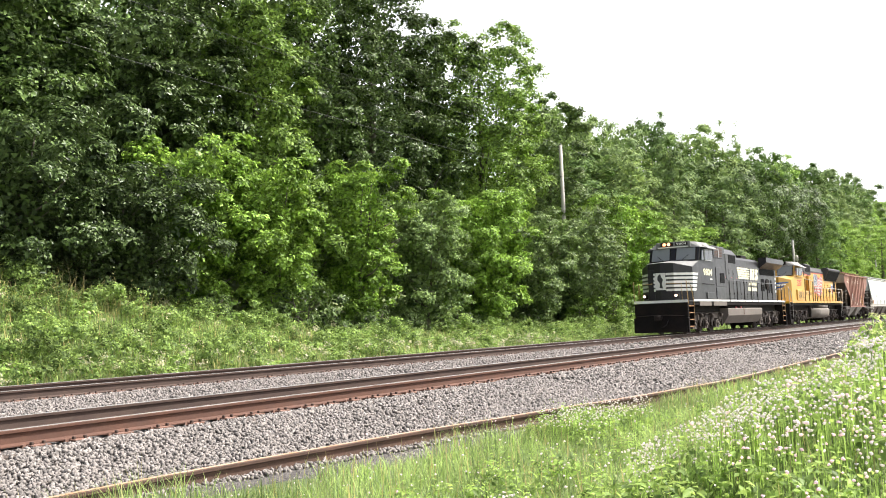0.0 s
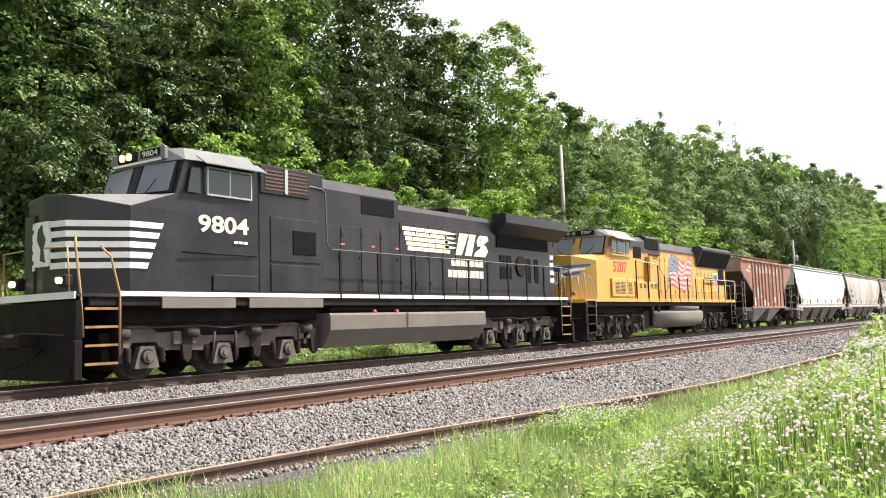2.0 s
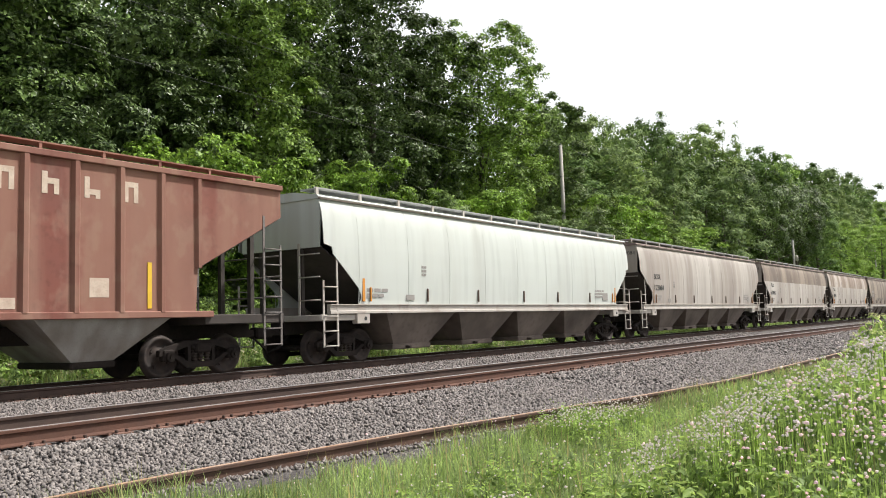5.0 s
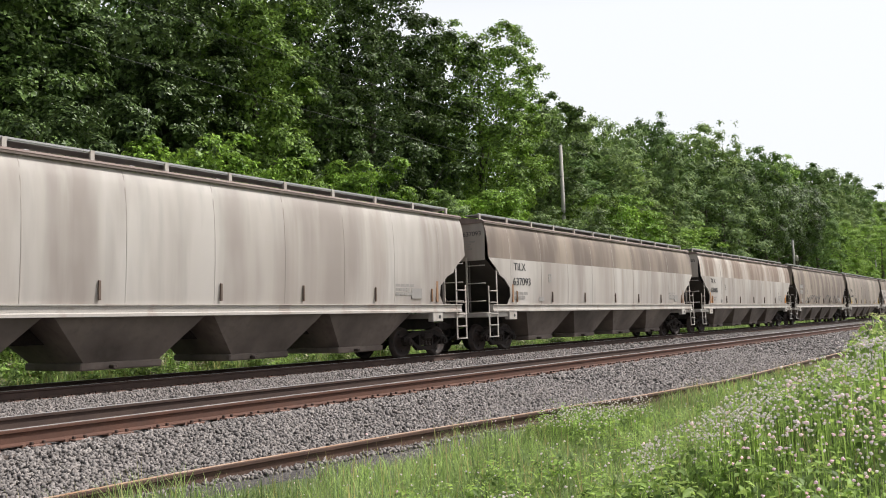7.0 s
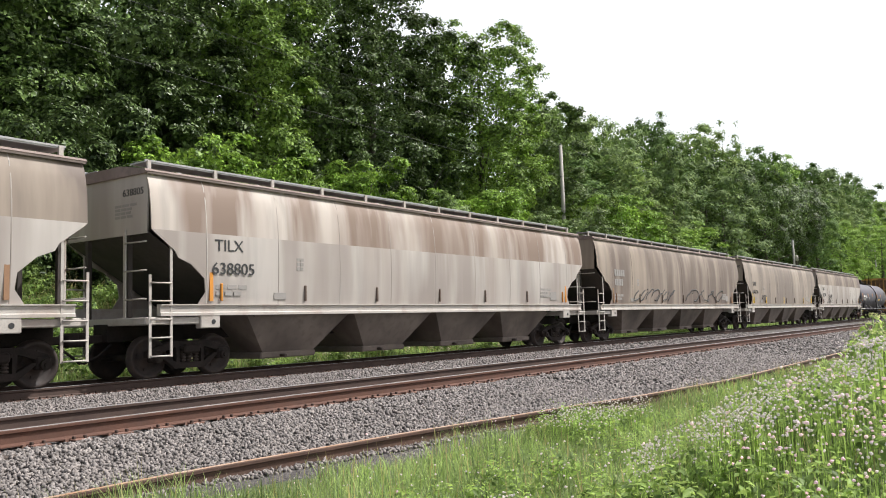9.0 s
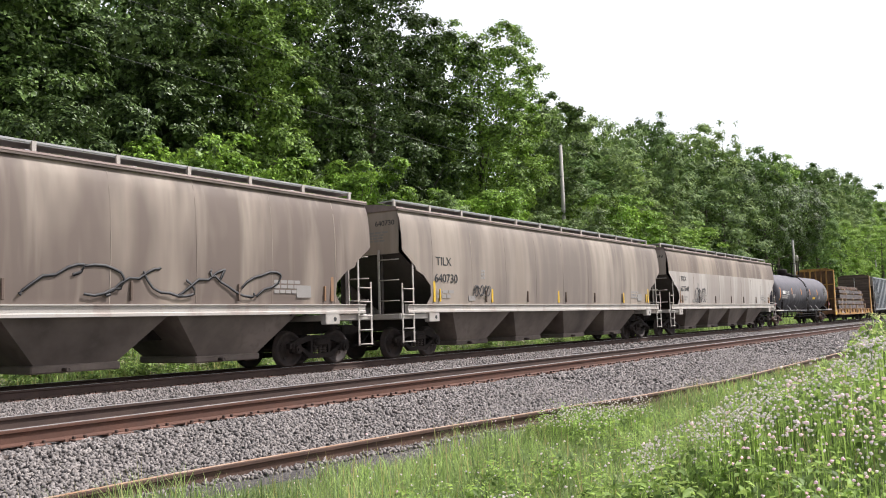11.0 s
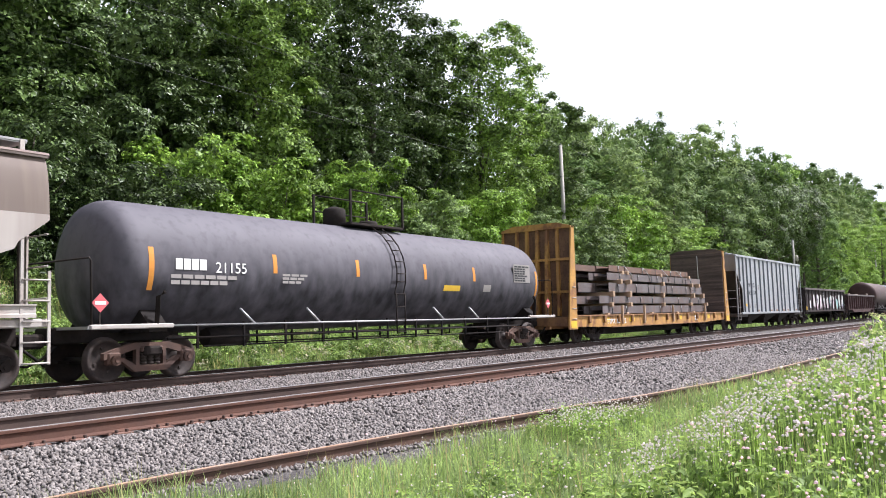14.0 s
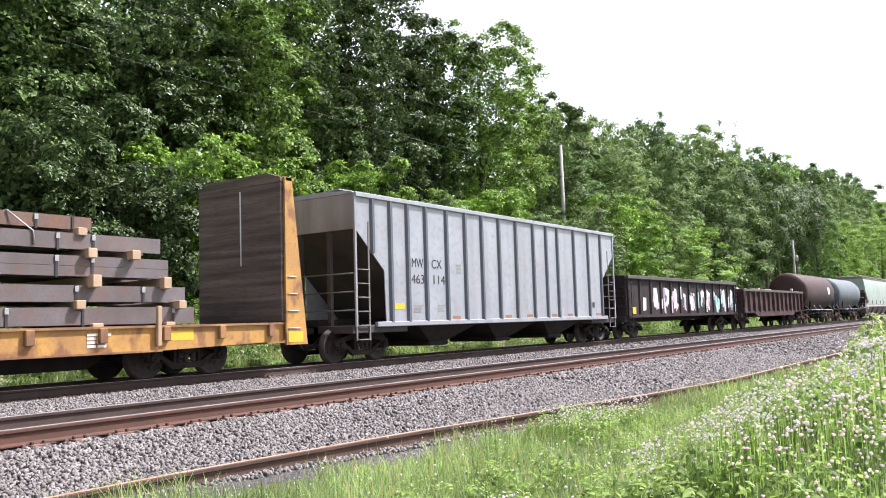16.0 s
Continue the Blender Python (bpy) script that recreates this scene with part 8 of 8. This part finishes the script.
    part("anti_glare_panel", Shape().loft([[(1.25, -0.75, 3.70), (1.25, 0.75, 3.70), (1.25, 0.75, 3.66), (1.25, -0.75, 3.66)], [(2.82, -0.85, 3.82), (2.82, 0.85, 3.82), (2.82, 0.85, 3.78), (2.82, -0.85, 3.78)]]), ROOF_GREY, c)
    nb = part("number_board", Shape().box(3.14, 3.24, -0.8, 0.8, 4.68, 4.90, 0.02), BLACK_MATT, c)
    lettering(c, "5207", 3.125, -0.20, 4.73, 0.13, LETTER_WHITE, 0.5, turn=(90, 0, -90))
    for y in (0.15, 0.42):
        part("headlight", Shape().disc((3.12, y, 4.79), 0.085, 0.05, "x", 16), PANE_LIGHT, c)
    for y in (-0.95, 0.95):
        part("ditch_light", Shape().disc((0.68, y, 2.05), 0.08, 0.10, "x", 16), PANE_LIGHT, c)
    lettering(c, "5207", 3.58, -1.461, 3.03, 0.46, RED, 1.42, "red road number", turn=(90, 0, -1.2))
    # waving flag mural on the hood side
    H, y = -1.075, -1.0
    fx0, fx1 = 11.55, 15.05
    wave = lambda x, k=3.0: 0.13 * math.sin((x - fx0) * 2.3) - 0.10 * (x - fx0) / 3.5 + 0.03 * (x - fx0) * math.sin((x - fx0) * 4.6 + k * 0.42 + 0.6)

    def cloth(name, x0, x1, z0, z1, m, off, k=3.0):
        rings = []
        for i in range(25):
            x = x0 + (x1 - x0) * i / 24
            lean = 0.35 * (4.1 - (z0 + z1) / 2) / 2 - 0.10 * math.sin(k * 0.5) * max(x - fx0 - 1.5, 0) / 2
            lo, hi = z0 + wave(x, k + 1), z1 + wave(x, k)
            rings.append([(x - lean, H - off, lo), (x - lean, H - off, hi), (x - lean, H + 0.005, hi), (x - lean, H + 0.005, lo)])
        return part(name, Shape().loft(rings), m, c)

    part("flag_pole", Shape().tube([(11.15, H - 0.008, 2.22), (11.58, H - 0.008, 4.18)], 0.022, 6), GALV, c)
    sw = 1.62 / 13
    for k in range(13):
        z1 = 4.08 - k * sw
        cloth("flag_stripe", fx0 + (1.35 if k < 7 else 0), fx1, z1 - sw, z1, FLAG_RED if k % 2 == 0 else FLAG_WHITE, 0.004, k)
    cloth("flag_canton", fx0, fx0 + 1.35, 4.08 - 7 * sw, 4.08, FLAG_BLUE, 0.005)
    st = Shape()
    for r in range(7):
        for q in range(7 - r % 2):
            x = fx0 + 0.12 + q * 0.18 + 0.09 * (r % 2)
            z = 4.0 - r * 0.115 + wave(x)
            x -= 0.35 * (4.1 - (4.08 - 3.5 * sw)) / 2
            st.add([(x + (0.04 if k % 2 == 0 else 0.016) * math.sin(math.pi * k / 5), H - 0.007, z + (0.04 if k % 2 == 0 else 0.016) * math.cos(math.pi * k / 5)) for k in range(10)], [tuple(range(10))])
    tagged(part("flag_star", st, LETTER_WHITE, c), kind="stuff")
    lettering(c, "BUILDING", 17.05, -1.078, 2.98, 0.17, HARBOUR_GREY, 1.6, "grey lettering")
    lettering(c, "AMERICA", 17.10, -1.078, 2.70, 0.17, HARBOUR_GREY, 1.55, "grey lettering")
    sh = part("side_shield", Shape().prism([(18.75, 3.0), (18.72, 3.35), (18.9, 3.42), (19.1, 3.36), (19.3, 3.42), (19.48, 3.35), (19.45, 3.0), (19.45, 2.62), (19.1, 2.36), (18.75, 2.62)], -1.085, -1.07, "y"), LETTER_WHITE, c)
    part("shield_top", Shape().box(18.76, 19.44, -1.092, -1.085, 2.98, 3.32), BLUE, sh)
    for k in range(5):
        part("shield_stripe", Shape().box(18.80 + k * 0.13, 18.865 + k * 0.13, -1.092, -1.085, 2.52 if 0 < k < 4 else 2.65, 2.96), RED, sh)
    walk_rail(c, [(6.0, 3.62), (8.75, 3.52), (8.95, 3.45), (9.55, 2.98), (21.4, 2.98), (21.6, 2.85), (21.65, 1.9)],
              (6.05, 7.5, 8.8, 9.65, 10.4, 11.7, 13.0, 14.3, 15.6, 16.9, 18.2, 19.4, 20.6), 1.86, HANDRAIL_WHITE, BLACK_MATT)
    loco_truck(c, 4.45, 2.03, "emd")
    loco_truck(c, 18.3, 2.03, "emd")
    return c


def train():
    loco_black()
    loco_yellow()
    ribs = [3.22, 3.93, 4.72, 5.51, 6.3, 7.2, 8.2, 9.18, 10.15, 11.1]
    cr = ribbed_hopper(87.5, 14.3, "short oxide-red ribbed hopper car with pale chalky stains", OXIDE, "", "", ribs, 4.45, 1.42, 1.55, GREY_OLD, ((3.6, 6.9), (7.3, 10.6)), OXIDE)
    for i in range(7):
        x = 4.08 + i * 0.86
        part("pale_letter_block", Shape().box(x, x + 0.11, -1.556, -1.55, 3.66, 4.08).box(x + 0.11, x + 0.34, -1.556, -1.55, 3.97 - 0.12 * (i % 3), 4.08 - 0.12 * (i % 3)).box(x + 0.24, x + 0.34, -1.5555, -1.55, 3.66, 3.97 - 0.12 * (i % 3)), FADED_CREAM, cr)
    part("pale_emblem", Shape().prism([(1.75, 3.75), (2.9, 3.62), (2.9, 3.7), (2.2, 3.85)], -1.556, -1.55, "y").prism([(2.4, 3.95), (2.75, 4.1), (2.95, 3.95), (2.85, 3.92), (2.72, 4.0), (2.5, 3.9)], -1.556, -1.55, "y"), FADED_CREAM, cr)
    for x, m in ((3.3, SAFETY_YELLOW), (9.8, SAFETY_YELLOW)):
        part("yellow_stripe", Shape().box(x, x + 0.1, -1.566, -1.55, 1.5, 2.45), m, cr)
    for x, w, z0, z1 in ((3.42, 0.42, 1.5, 2.05), (5.7, 0.5, 1.5, 1.85), (6.6, 0.45, 1.5, 1.7), (8.5, 0.42, 1.72, 2.1)):
        part("worn_patch", Shape().box(x, x + w, -1.554, -1.55, z0, z1), FADED_CREAM, cr)
    part("faded_patch", Shape().box(4.15, 4.6, -1.556, -1.55, 1.95, 2.7).box(4.85, 5.3, -1.556, -1.55, 1.95, 2.3), LETTER_FAINT, cr)
    covered_hopper(101.8, 21.2, "clean white covered hopper car with roof walks", HOPPER_WHITE, HOPPER_WHITE, "", "", "straight", 1, tag=ORANGE)
    covered_hopper(123.0, 21.6, "grey covered hopper car streaked with grime", HOPPER_GREY, HOPPER_GREY, "SOXX", "122084", "round", 2, tag=FADED_ORANGE)
    covered_hopper(144.6, 21.8, "grey covered hopper car with tan dust band on top", HOPPER_GREY, HOPPER_TAN, "TILX", "637093", "round", 3, tag=FADED_ORANGE)
    covered_hopper(166.4, 21.7, "pale covered hopper car with brown dust streaks", HOPPER_GREY, HOPPER_STAINED, "TILX", "638805", "round", 4, tag=ORANGE)
    g = covered_hopper(188.1, 21.8, "tan dusted covered hopper car with graffiti arches", HOPPER_TAN, HOPPER_TAN, "", "", "round", 5, tag=FADED_ORANGE)
    scrawl(g, 4.6, -1.64, 1.75, 5.0, 0.55, LETTER_BLACK, 4, 0.03)
    scrawl(g, 11.5, -1.64, 1.75, 6.0, 0.6, LETTER_BLACK, 9, 0.03)
    bars(g, 2.4, -1.64, 2.4, 1.1, 0.7, LETTER_FAINT, 2, broken=5)
    g = covered_hopper(209.9, 21.7, "dun-grey covered hopper car with faint streaks and a scrawl", HOPPER_DUN, HOPPER_DUN, "TILX", "640730", "round", 6, 2.4, plates=(5.6, 10.4, length_of(21.8)), tag=SAFETY_YELLOW)
    scrawl(g, 4.4, -1.64, 1.85, 1.0, 0.35, LETTER_BLACK, 12, 0.02)
    g = covered_hopper(231.5, 21.95, "pale grey covered hopper car, tan upper band, black tag", HOPPER_GREY, HOPPER_TAN, "TILX", "637348", "round", 7, 3.25, tag=FADED_ORANGE)
    scrawl(g, 4.5, -1.64, 1.70, 1.7, 0.75, LETTER_BLACK, 21, 0.028)
    black_tank()
    bulkhead_flat()
    steel_load()
    gr = [1.45, 2.25, 3.05, 3.95, 5.05, 6.1, 7.1, 8.2, 9.35, 10.6, 11.6, 12.5, 13.9, 15.2, 16.4]
    # its outlet bays take a near-black colour for the deep shade below
    gh = ribbed_hopper(296.0, 18.4, "silver-grey ribbed covered hopper car with black lettering", SILVER, "", "463114", gr, 4.62, 1.08, 1.55, GREY_OLD, ((3.4, 7.2), (7.3, 11.1), (11.2, 15.0)), SILVER, "ribbed_hopper_car", 0.62, 1.45, 0.95, GRIME)
    lettering(gh, "MW", 3.22, -1.556, 2.68, 0.27, LETTER_BLACK, 0.56)
    lettering(gh, "CX", 4.22, -1.556, 2.68, 0.27, LETTER_BLACK, 0.52)
    lettering(gh, "463", 3.2, -1.556, 2.20, 0.27, LETTER_BLACK, 0.62)
    lettering(gh, "114", 4.22, -1.556, 2.20, 0.27, LETTER_BLACK, 0.6)
    for x in (0.72, 18.4 - 0.72):
        for y in (-1.56, 1.56):
            part("corner_post", Shape().box(x - 0.04, x + 0.04, y - 0.03, y + 0.03, 0.98, 4.62, 0.008), SILVER, gh)
    part("yellow_patch", Shape().box(2.4, 2.85, -1.556, -1.55, 1.45, 1.62), SAFETY_YELLOW, gh)
    for x in (5.3, 8.5, 10.0, 11.9, 13.2, 15.8):
        part("sill_tag", Shape().box(x, x + 0.42, -1.556, -1.55, 1.12, 1.22), FADED_ORANGE, gh)
    bars(gh, 3.3, -1.556, 1.35, 0.45, 0.22, LETTER_FAINT, 3, broken=3)
    bars(gh, 4.5, -1.556, 1.35, 0.4, 0.22, LETTER_FAINT, 3, broken=2)
    bars(gh, 5.55, -1.556, 2.55, 0.3, 0.3, LETTER_FAINT, 3, broken=2)
    bars(gh, 15.45, -1.556, 1.45, 0.22, 0.22, LETTER_BLACK, 1, broken=2)
    gondola(314.4, 18.1, "dark gondola car covered in pale graffiti", GONDOLA, 2.84, 13, True, False)
    gondola(332.5, 17.7, "rusty brown gondola car heaped with scrap", GONDOLA_RED, 2.50, 14, False, True)
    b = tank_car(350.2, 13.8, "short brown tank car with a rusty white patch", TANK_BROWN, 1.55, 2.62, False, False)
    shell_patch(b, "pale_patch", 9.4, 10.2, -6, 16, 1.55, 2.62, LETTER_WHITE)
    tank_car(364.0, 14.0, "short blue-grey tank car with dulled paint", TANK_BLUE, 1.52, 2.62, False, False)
    covered_hopper(378.0, 21.6, "pale green-grey covered hopper car", PALE_GREEN, PALE_GREEN, "", "", "round", 8, tag=FADED_ORANGE)
    covered_hopper(399.6, 21.6, "grey covered hopper car at the train's tail", HOPPER_GREY, HOPPER_GREY, "", "", "round", 9, tag=FADED_ORANGE)


def length_of(v):
    return v - 5.2


train()


# ---- movement ----
def motions():
    for c, front in CARS:
        walk(c, [(t, pose(front - travelled(t), TRACK_FAR, 0)) for t in range(17)])
    # the wheels roll: one keyed set for each place in a truck, shared by all alike
    lead = {}
    for w, x, r in ROLLING:
        if (x, r) not in lead:
            walk(w, [(k / 30, pose(x, 0, r, 0, -math.degrees(travelled(k / 30) / r) % 360)) for k in range(481)])
            lead[(x, r)] = w.animation_data
        else:
            w.rotation_mode = "QUATERNION"
            a = w.animation_data_create()
            a.action = lead[(x, r)].action
            a.action_slot = lead[(x, r)].action_slot


motions()
